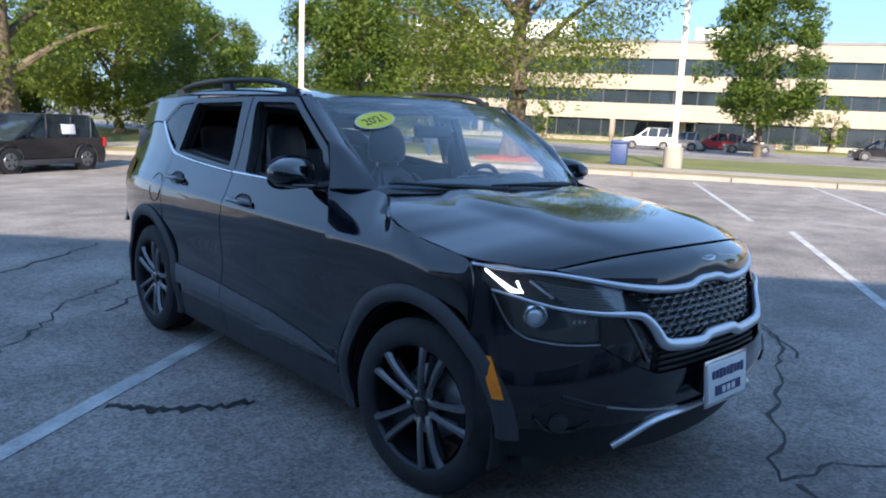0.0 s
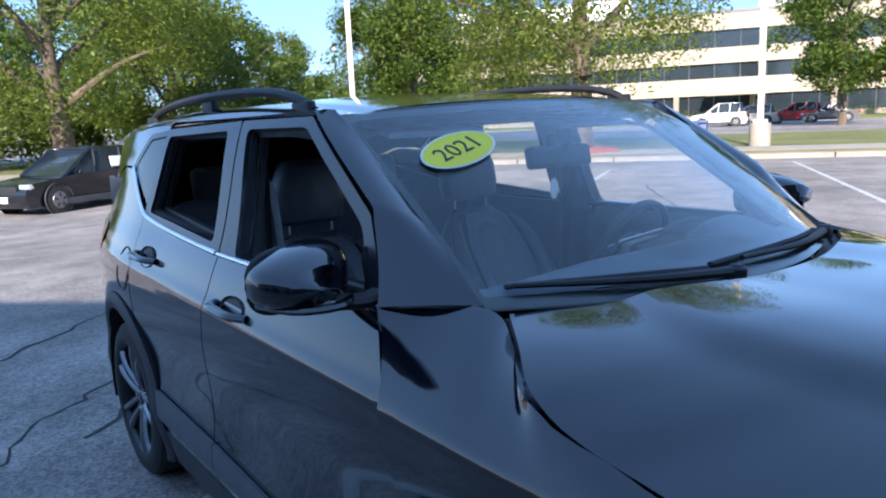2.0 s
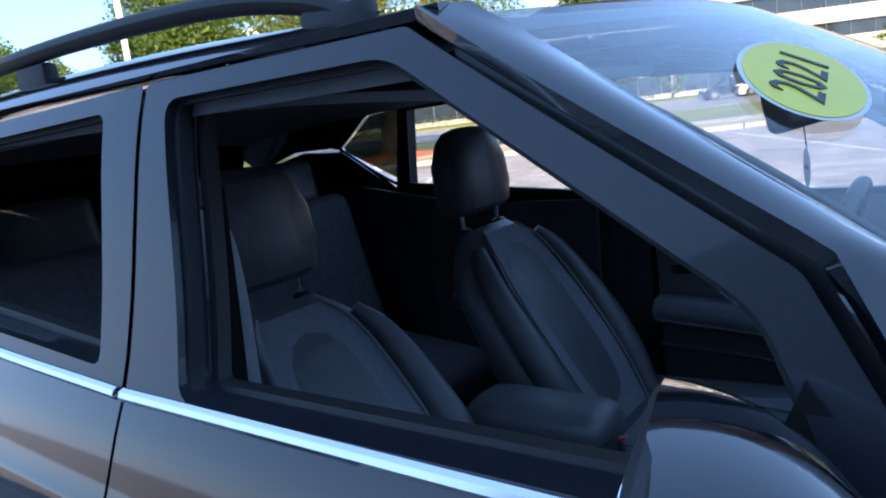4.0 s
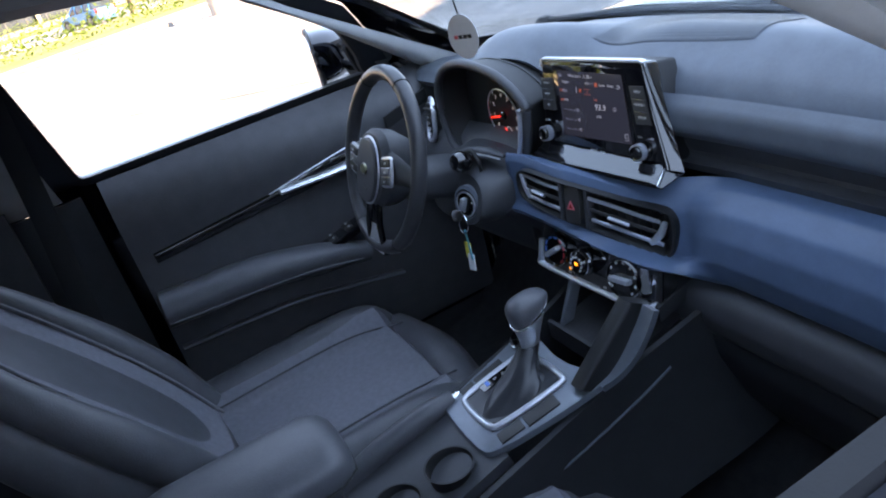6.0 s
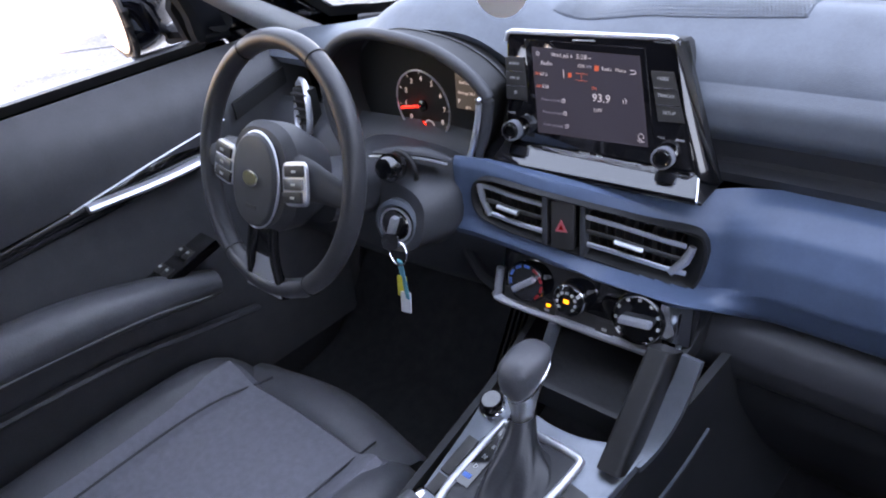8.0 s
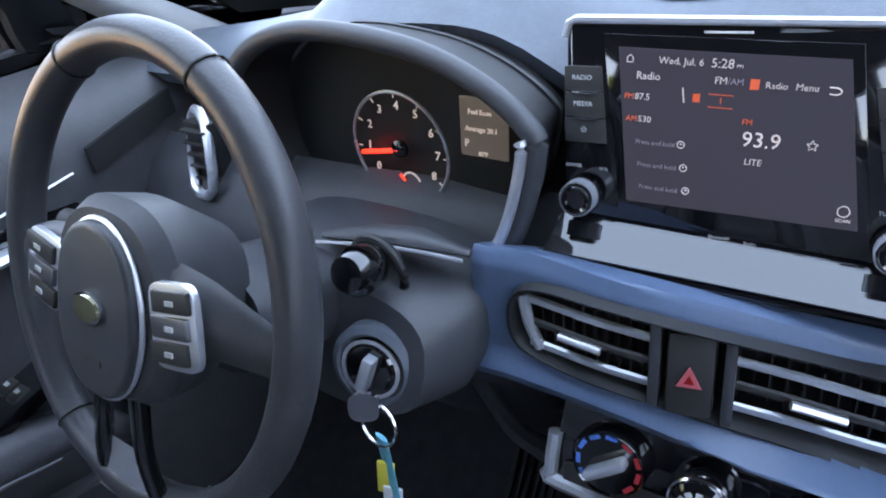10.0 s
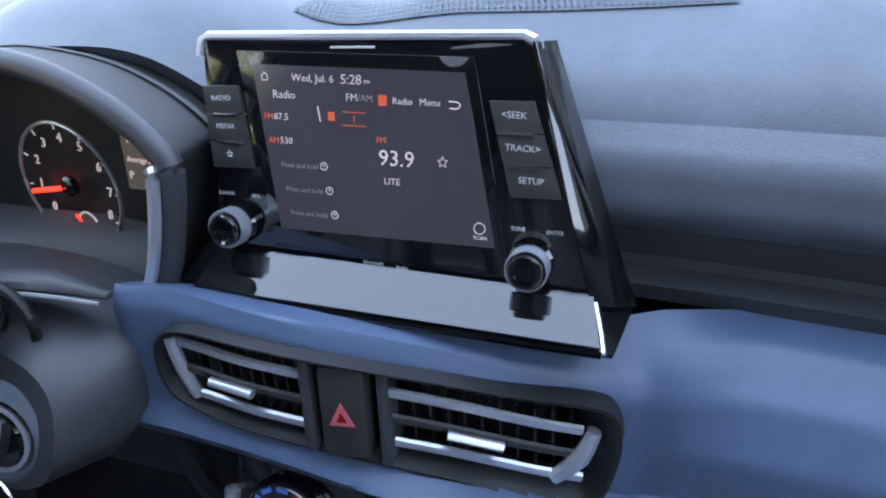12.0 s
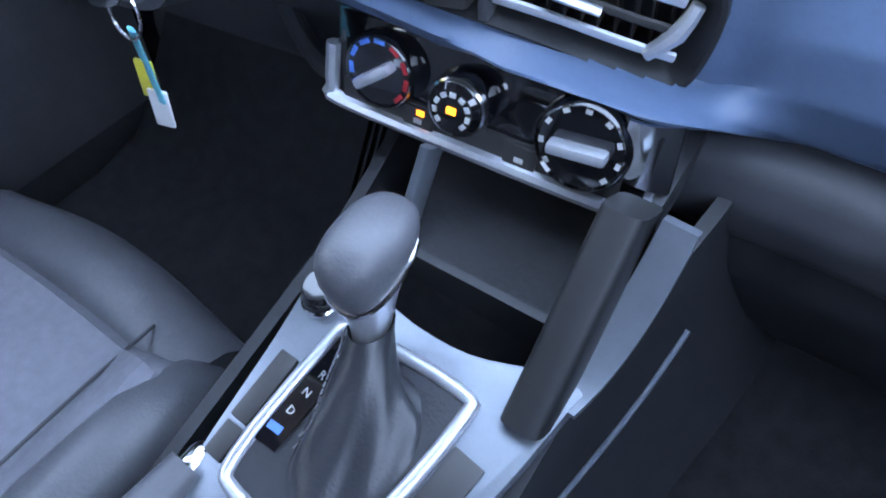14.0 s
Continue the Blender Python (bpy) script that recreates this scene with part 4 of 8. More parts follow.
part("roof", sheet(roof, 60, 40, -0.015), PAINT, car, "black roof with a shallow groove each side")
both_sides("roof_side", lambda: sheet(lambda a, b: (0.659 + (sx(-1.1 - 2.05 * a, 1.486) - 0.659) * b, -1.09 - 2.05 * a, (ROOFZ(-1.09 - 2.05 * a) - 0.04) * (1 - b) + (1.489 - 0.06 * ease(a, 0.6, 1)) * b + 0.004 * math.sin(math.pi * b)), 30, 6, -0.012), PAINT)


def windscreen(a, b):
    x = 2 * a - 1
    lo = Vector((0.69 * x, -0.285 - 0.215 * abs(x) ** 2.2, 1.083 + 0.008 * x * x))
    hi = Vector((0.66 * x, -0.995 - 0.09 * abs(x) ** 2.4, 1.512 - 0.024 * x * x))
    p = lo.lerp(hi, b)
    p.z += 0.024 * math.sin(math.pi * b)
    return p


ws = part("windscreen", sheet(windscreen, 24, 16, -0.005), GLASS, car, "clear laminated windscreen")
ws.visible_shadow = False
for a0, a1, b0, b1 in ((0, 1, 0, 0.05), (0, 1, 0.955, 1), (0, 0.018, 0, 1), (0.982, 1, 0, 1)):
    part("screen_frit", sheet(lambda a, b: windscreen(a0 + (a1 - a0) * a, b0 + (b1 - b0) * b) - Vector((0, 0.007, 0.007)), 24, 16), INK, ws)
# oval year sticker on the glass
SA, SB = 0.85, 0.68


def on_glass(du, dv, lift):
    p = windscreen(SA + du, SB + dv)
    t1 = (windscreen(SA + du + 0.01, SB + dv) - p).normalized()
    t2 = (windscreen(SA + du, SB + dv + 0.01) - p).normalized()
    n = t1.cross(t2).normalized()
    return p + n * (lift if n.z > 0 else -lift), t1, t2, (n if n.z > 0 else -n)


c0, t1, t2, nn = on_glass(0, 0, 0.004)
t1 = -(t1 - nn * t1.dot(nn)).normalized()
t2 = nn.cross(t1)
MST = Matrix(((t1.x, t2.x, nn.x, c0.x), (t1.y, t2.y, nn.y, c0.y), (t1.z, t2.z, nn.z, c0.z), (0, 0, 0, 1))) @ Matrix.Rotation(radians(26), 4, "Z")
stk = part("year_sticker", prism(oval(0.112, 0.06, 36), 0.0008, MST), YELLOW, car, "yellow oval year sticker on the windscreen")
part("sticker_border", prism(oval(0.117, 0.065, 36), 0.0006, MST @ Matrix.Translation((0, 0, -0.0008))), WHITE, stk)
words("sticker_year", "2021", 0.074, MST @ Matrix.Translation((0, 0, 0.0014)), INK, stk)

# bonnet
BCZ = curve1([(0, 1.088), (0.3, 1.082), (0.6, 1.056), (0.8, 1.026), (0.93, 0.996), (1, 0.975)])


def bonnet(a, b):
    x = 2 * a - 1
    e = spline_at(BONNETEDGE, b)
    yc = -0.225 + 0.825 * b
    y = yc + (e[1] - yc) * abs(x) ** 2.0
    z = BCZ(b) + (e[2] - BCZ(b)) * abs(x) ** 2.3
    ridge = (ease(0.66 - 0.16 * b - abs(x), -0.07, 0.07) - 0.6 * ease(0.36 - 0.1 * b - abs(x), -0.16, 0.16)) * 0.016
    return (e[0] * x, y, z + ridge * (1 - b ** 5))


part("bonnet", sheet(bonnet, 60, 48, -0.012), PAINT, car, "glossy black bonnet with two raised creases")
both_sides("bonnet_seam", lambda: tube([Vector(spline_at(BONNETEDGE, q)) - Vector((0, 0, 0.006)) for q in np.linspace(0, 0.8, 25)], 0.0065, 6, 0), TRIM)
part("bonnet_gap", tube([Vector(bonnet(a, 0)) - Vector((0, 0.012, 0.014)) for a in np.linspace(0, 1, 15)], 0.013, 8, 3), TRIM, car)
part("cowl_panel", sheet(lambda a, b: windscreen(0.05 + 0.9 * a, 0) + Vector((0, 0.075 - 0.085 * b, -0.036 + 0.016 * b)), 24, 3, -0.006), TRIM, car, "black cowl panel below the screen")
for xa, xb in ((0.12, 0.62), (-0.5, 0.06)):
    P = [windscreen((x / 0.69 + 1) / 2, v) + Vector((0, 0.006, 0.016)) for x, v in ((xa, 0.012), ((xa + xb) / 2, 0.035), (xb, 0.05))]
    w = part("wiper", tube(P, 0.009, 8, 6, radii=[0.013, 0.009, 0.006]), TRIM, car, "black wiper at rest")
    part("wiper_blade", tube([windscreen((x / 0.69 + 1) / 2, v) + Vector((0, 0.003, 0.008)) for x, v in ((xa + 0.06, 0.05), ((xa + xb) / 2, 0.065), (min(0.63, xb + 0.1), 0.06))], 0.009, 6, 4, flat=0.6), RUBBER, w)
    part("wiper_pivot", lathe([(0.022, 0), (0.022, 0.026), (0.012, 0.036), (0.0, 0.036)], 14, Matrix.Translation(P[0] - Vector((0, 0, 0.02)))), TRIM, w)

# nose: bars, grille and lamps
BARZ = curve1([(0, 0.866), (0.07, 0.865), (0.11, 0.852), (0.2, 0.847), (0.32, 0.855), (0.42, 0.87), (0.55, 0.893), (0.65, 0.908), (0.8, 0.92), (0.96, 0.929)])
DIVZ = curve1([(0.3, 0.76), (0.37, 0.774), (0.43, 0.781), (0.537, 0.786), (0.67, 0.801), (0.78, 0.826), (0.9, 0.853), (1.0, 0.88)])
LAMPLOW = curve1([(0.53, 0.688), (0.636, 0.686), (0.734, 0.694), (0.815, 0.714), (0.862, 0.755), (0.895, 0.835), (0.93, 0.87)])


def bumper_top(s):
    if s < 0.31:
        return 0.57
    if s < 0.54:
        return 0.57 + (s - 0.31) / 0.23 * 0.112
    return min(0.926, LAMPLOW(min(s, 0.93)) + 0.056 * ease(s, 0.93, 0.958) - 0.003)


def nose_panel(a, b):
    s = 0.655 * (2 * a - 1)
    top = Vector(bonnet(0.5 + 0.5 * (2 * a - 1) * 0.985, 1.0)) - Vector((0, -0.006, 0.006))
    low = nose(s, BARZ(abs(s)) + 0.006, 0.002)
    return top.lerp(low, b) + Vector((0, 0.02, 0.012)) * math.sin(math.pi * b) * (1 - abs(2 * a - 1) ** 3)


part("nose_panel", sheet(nose_panel, 44, 8, -0.01), PAINT, car, "painted panel above the grille")
nose_patch("bumper", -1, 1, 0.4, bumper_top, PAINT, 0.0, 120, 20, label="black painted bumper")
nose_patch("lower_bumper", -1, 1, lambda s: 0.24 + 0.05 * s, 0.4, TRIM, -0.006, 60, 8, label="dark plastic lower bumper")
part("bumper_crease", tube([nose(s, z, 0.0) for s, z in ((0.62, 0.52), (0.52, 0.492), (0.45, 0.472), (0.26, 0.43), (0, 0.425), (-0.26, 0.43), (-0.45, 0.472), (-0.52, 0.492), (-0.62, 0.52))], 0.008, 8, 4), PAINT, car)
part("skid_plate", tube([nose(s, z, 0.004) for s, z in ((0.4, 0.305), (0.35, 0.35), (0.28, 0.395), (0.15, 0.405), (0, 0.408), (-0.15, 0.405), (-0.28, 0.395), (-0.35, 0.35), (-0.4, 0.305))], 0.018, 10, 6, flat=0.8), SATIN, car, "silver skid plate bar")
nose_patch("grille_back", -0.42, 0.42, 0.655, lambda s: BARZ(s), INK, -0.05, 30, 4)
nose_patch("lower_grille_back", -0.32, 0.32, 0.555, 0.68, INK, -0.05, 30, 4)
bar = [(s, BARZ(abs(s))) for s in np.linspace(-0.94, 0.94, 49)]
gr = part("grille_bar", tube([nose(s, z, 0.008) for s, z in bar], 0.012, 10, 0, radii=[0.005, 0.007, 0.01, 0.015, 0.016, 0.016, 0.015, 0.01, 0.007, 0.005]), SATIN, car, "satin silver bar over grille and lamps")
for s in (1, -1):
    tip = [nose(s * 0.94, BARZ(0.94), 0.008)] + [Vector((s * x, y, z)) for x, y, z in ((0.858, 0.2, 0.931), (0.853, 0.12, 0.938), (0.847, 0.05, 0.946), (0.838, -0.02, 0.957))]
    part("lamp_bar", tube(tip, 0.007, 8, 5, radii=[0.005, 0.007, 0.008, 0.008, 0.002]), SATIN, gr)
    low = [(0.9, 0.853), (0.78, 0.826), (0.67, 0.801), (0.537, 0.786), (0.43, 0.78), (0.375, 0.768), (0.34, 0.73), (0.305, 0.68), (0.24, 0.666), (0.12, 0.66), (0.075, 0.676), (0, 0.678)]
    part("grille_surround", tube([nose(s * q, z, 0.012) for q, z in low], 0.016, 10, 6, radii=[0.003, 0.004, 0.005, 0.007, 0.009, 0.012, 0.014, 0.017, 0.018, 0.017, 0.017, 0.017], flat=1.25), SATIN, gr, "satin silver lower bar curling round the grille")
mesh = bmesh.new()
for r in range(8):
    for q in range(-8, 9):
        s, z = (q + 0.5 * (r % 2)) * 0.052, 0.692 + r * 0.0225
        if abs(s) < 0.3 + 0.1 * (z - 0.68) / 0.18 and z < BARZ(abs(s)) - 0.01:
            merge(mesh, tube([nose(s + 0.026 * math.cos(radians(60 * k)), z + 0.0118 * math.sin(radians(60 * k)), -0.014) for k in range(6)], 0.0052, 5, 0, True))
part("grille_mesh", mesh, GLOSS, car, "black honeycomb grille")
for k in range(4):
    nose_patch("lower_grille_slat", -0.3, 0.3, 0.578 + 0.022 * k, 0.587 + 0.022 * k, TRIM, -0.008, 20, 1)
bx, by = nose_panel(0.5, 0.4), Vector((0, 0.52, 0.85)).normalized()
MB = Matrix.Translation(bx) @ by.to_track_quat("Z", "Y").to_matrix().to_4x4()
lg = part("maker_badge", prism(oval(0.052, 0.027, 28), 0.007, MB, 0.002), CHROME, car, "oval chrome badge")
part("badge_field", prism(oval(0.045, 0.021, 28), 0.001, MB @ Matrix.Translation((0, 0, 0.0072))), GLOSS, lg)
for dx in (-0.018, 0.0, 0.018):
    part("badge_stroke", rbox(0.005, 0.026, 0.002, 0.0005, MB @ pose(dx, 0, 0.009, 0, 0, 14)), CHROME, lg)

for s in (1, -1):
    hl = nose_patch("headlight", s * 0.425, s * 0.945, lambda q: max(DIVZ(q), LAMPLOW(max(q, 0.53)) if q > 0.88 else 0), lambda q: BARZ(q) - 0.006, LAMPDARK, -0.02, 30, 6, label="split led headlight in a dark housing")
    lens = nose_patch("upper_lens", s * 0.43, s * 0.945, lambda q: DIVZ(q) + 0.004, lambda q: BARZ(q) - 0.008, GLASS, 0.0, 24, 4, -0.003, parent=hl, label="clear lens of the upper lamp")
    lens.visible_shadow = False
    nose_patch("lower_housing", s * 0.53, s * 0.895, LAMPLOW, lambda q: DIVZ(q) - 0.002, LAMPDARK, -0.03, 24, 6, -0.01, parent=hl)
    lens = nose_patch("lower_lens", s * 0.535, s * 0.893, LAMPLOW, lambda q: DIVZ(q) - 0.004, GLASS, -0.001, 24, 6, -0.003, parent=hl, label="clear lens of the lower lamp")
    lens.visible_shadow = False
    part("lamp_outline", tube([nose(s * q, LAMPLOW(q) - 0.002, 0.002) for q in np.linspace(0.535, 0.9, 14)], 0.003, 6, 2), RIM, hl)
    for k in range(8):
        nose_patch("lamp_rib", s * (0.445 + 0.004 * k), s * (0.64 + 0.012 * k), lambda q, k=k: DIVZ(q) + 0.008 + 0.0085 * k, lambda q, k=k: min(DIVZ(q) + 0.0115 + 0.0085 * k, BARZ(q) - 0.008), RIM, -0.014, 12, 1, -0.003, parent=hl)
    drl = [(0.92, 0.914), (0.87, 0.883), (0.824, 0.852), (0.788, 0.848), (0.797, 0.882)]
    part("running_light", tube([nose(s * q, z, -0.003) for q, z in drl], 0.0075, 8, 0, radii=[0.004, 0.007, 0.009, 0.009, 0.005]), DRL, hl, "lit white running light")
    part("lamp_stroke", tube([nose(s * 0.75, 0.886, -0.003), nose(s * 0.685, 0.83, -0.003)], 0.0055, 8, 0), CHROME, hl)
    c = nose(s * 0.757, 0.768, -0.02)
    n = (nose(s * 0.757, 0.768, 0.03) - c).normalized()
    MP = Matrix.Translation(c) @ (n + Vector((0, 0.25, 0))).normalized().to_track_quat("Z", "Y").to_matrix().to_4x4()
    prj = part("projector", lathe([(0.042, -0.02), (0.042, 0.01), (0.036, 0.014), (0.031, 0.002)], 28, MP, False), CHROME, hl)
    part("projector_lens", lathe([(0.031, 0.0), (0.026, 0.012), (0.014, 0.019), (0.0, 0.021)], 28, MP), LAMPGLASS, prj)
    for k in range(3):
        part("lamp_chip", rbox(0.008, 0.008, 0.016, 0.002, Matrix.Translation(nose(s * (0.585 + 0.018 * k), 0.752, -0.022))), CHROME, hl)
    ac = nose_patch("air_curtain", s * 0.33, s * 0.528, lambda q: bumper_top(q) + 0.003, lambda q: min(DIVZ(q), 0.7 + 1.6 * (q - 0.33)) - 0.008, GLOSS, -0.014, 14, 6, label="gloss black cell beside the grille")
    part("curtain_fin", tube([nose(s * 0.43, 0.765, -0.008), nose(s * 0.4, 0.71, -0.008), nose(s * 0.345, 0.615, -0.004)], 0.005, 8, 4), RIM, ac)
    nose_patch("fog_pocket", s * 0.5, s * 0.72, lambda q: 0.405 + 0.12 * abs(q - 0.6), lambda q: 0.505 - 0.3 * abs(q - 0.63), INK, 0.003, 12, 4)
    MF = Matrix.Translation(nose(s * 0.62, 0.43, 0.006)) @ (nose(s * 0.62, 0.43, 0.05) - nose(s * 0.62, 0.43)).to_track_quat("Z", "Y").to_matrix().to_4x4()
    fg = part("fog_lamp", lathe([(0.034, 0), (0.034, 0.008), (0.026, 0.012), (0.0, 0.008)], 24, MF), LAMPDARK, car, "round fog lamp")
    part("fog_trim", tube([nose(s * q, z, 0.008) for q, z in ((0.72, 0.45), (0.66, 0.402), (0.57, 0.395), (0.51, 0.425))], 0.007, 8, 6), GLOSS, fg)

    def marker(a, b, s=s):
        q, z = 0.862 + 0.05 * a + 0.06 * b, 0.505 + 0.135 * b
        return nose(s * q, z, 0.016)
    part("side_marker", sheet(marker, 6, 8, -0.014 * s), AMBER, car, "amber side marker lamp")
# licence plate holder with a dealer card, its print as bars
MPL = pose(0, 0.775, 0.503, 6, 0, 0)
pl = part("front_plate", rbox(0.315, 0.012, 0.175, 0.005, MPL), CHROME, car, "dealer plate with dark print in a chrome frame")
part("plate_bracket", rbox(0.2, 0.05, 0.1, 0.006, MPL @ pose(0, -0.032, 0)), TRIM, pl)
part("plate_card", rbox(0.285, 0.004, 0.145, 0.002, MPL @ pose(0, 0.0075, 0)), WHITE, pl)
for k in range(9):
    part("print_bar", rbox(0.018, 0.003, 0.03 if k % 3 else 0.036, 0, MPL @ pose(-0.108 + 0.027 * k, 0.011, 0.03)), NAVY, pl)
part("print_bar", rbox(0.19, 0.003, 0.036, 0, MPL @ pose(0, 0.0105, -0.032)), NAVY, pl)
for k in range(3):
    part("print_bar", rbox(0.022, 0.003, 0.022, 0, MPL @ pose(-0.036 + 0.036 * k, 0.0125, -0.032)), WHITE, pl)

# ---- back end, floor ----
part("tailgate", sheet(lambda a, b: ((2 * a - 1) * (0.8 - 0.14 * b), -3.36 + 0.06 * (2 * a - 1) ** 2 + 0.16 * ease(b, 0.5, 1.0), 0.62 + 0.82 * b), 20, 14, 0.02), PAINT, car)
rg = part("rear_glass", sheet(lambda a, b: ((2 * a - 1) * (0.62 - 0.08 * b), -3.345 + 0.12 * b + 0.05 * (2 * a - 1) ** 2, 1.1 + 0.34 * b), 12, 8, 0.004), TINT, car)
part("rear_bumper", sheet(lambda a, b: ((2 * a - 1) * 0.76, -3.42 + 0.14 * abs(2 * a - 1) ** 4, 0.24 + 0.42 * b), 24, 8, 0), CLAD, car)
for s in (1, -1):
    def tail(a, b, s=s):
        y, z = -3.05 - 0.26 * a, 0.93 + 0.13 * b + 0.03 * a
        return (s * (sx(y, z) + 0.008), y, z)
    part("tail_light", sheet(tail, 8, 5, 0), RED, car, "red tail light wrapping the corner")
part("underbody", rbox(1.5, 3.6, 0.1, 0.02, pose(0, -1.35, 0.24)), TRIM, car)


# ---- wheels ----
WHEEL_MESH = {}


def wheel(parent, x, y, steer=0.0):
    """A 17 inch wheel with five split twin spokes, outer face to +x."""
    def once(key, make, mat):
        if key not in WHEEL_MESH:
            ob = part(key, make(), mat)
            WHEEL_MESH[key] = ob.data
            bpy.data.objects.remove(ob)
        return WHEEL_MESH[key]

    def put(key, make, mat, par, m, label=""):
        ob = new(key, once(key, make, mat))
        ob.parent = par
        ob.matrix_basis = m
        if label:
            ob["label"] = label
        return ob

    def tyre():
        tread = []
        for k, h in enumerate(np.linspace(-0.082, 0.082, 19)):
            tread.append((0.336 - 0.007 * (k % 4 == 2) - 0.004 * (abs(h) > 0.075), h))
        return lathe([(0.238, -0.1), (0.266, -0.108), (0.31, -0.1), (0.328, -0.088)] + tread + [(0.328, 0.088), (0.31, 0.1), (0.288, 0.106), (0.268, 0.108), (0.248, 0.106), (0.238, 0.1)], 64, None, False)

    def barrel():
        return lathe([(0.244, 0.1), (0.24, 0.101), (0.232, 0.092), (0.224, 0.05), (0.218, -0.09), (0.208, -0.09), (0.214, 0.05), (0.22, 0.085)], 48, None, False)

    def spokes():
        bm = bmesh.new()
        for k in range(5):
            for q in (-1, 1):
                a = 2 * math.pi * k / 5
                P = [(0.045, q * 0.021, 0.064), (0.09, q * 0.026, 0.078), (0.15, q * 0.033, 0.088), (0.2, q * 0.041, 0.09), (0.236, q * 0.05, 0.084)]
                s = tube(P, 0.013, 6, 3, flat=0.95, radii=[0.015, 0.0135, 0.0135, 0.0155, 0.02])
                merge(bm, s, Matrix.Rotation(a, 4, "Z"))
        return bm

    def dark():
        bm = bmesh.new()
        for k in range(5):
            a = 2 * math.pi * (k + 0.0) / 5
            merge(bm, prism([(0.06, -0.02), (0.22, -0.045), (0.22, 0.045), (0.06, 0.02)], 0.02, Matrix.Rotation(a, 4, "Z") @ Matrix.Translation((0, 0, 0.03))))
        merge(bm, lathe([(0.075, 0.02), (0.075, 0.06), (0.05, 0.072), (0.0, 0.072)], 24))
        return bm

    def nut():
        return lathe([(0.011, 0.05), (0.011, 0.075), (0.008, 0.08), (0, 0.08)], 6)

    root = new("wheel")
    root.parent = parent
    s = 1 if x > 0 else -1
    root.matrix_basis = pose(x, y, 0.336, 0, 0, steer) @ pose(0, 0, 0, 0, 90 * s, 0) @ pose(0, 0, 0, 0, 0, 20)
    i4 = Matrix.Identity(4)
    put("tyre", tyre, RUBBER, root, i4, "black road tyre")
    put("rim", barrel, RIMDARK, root, i4)
    put("spokes", spokes, RIM, root, i4, "grey split-spoke alloy")
    put("spoke_back", dark, RIMDARK, root, i4)
    for k in range(5):
        a = 2 * math.pi * (k + 0.5) / 5
        put("wheel_nut", nut, CHROME, root, pose(0.057 * math.cos(a), 0.057 * math.sin(a), 0))
    put("centre_cap", lambda: lathe([(0.034, 0.06), (0.034, 0.078), (0.028, 0.082), (0.0, 0.082)], 24), GLOSS, root, i4)
    put("brake_disc", lambda: lathe([(0.145, -0.02), (0.145, 0.0), (0.06, 0.004), (0.06, -0.02)], 32), SATIN, root, i4)


wheel(car, 0.765, 0.0, 8)
wheel(car, 0.765, -2.63)
wheel(car, -0.765, 0.0, 8)
wheel(car, -0.765, -2.63)

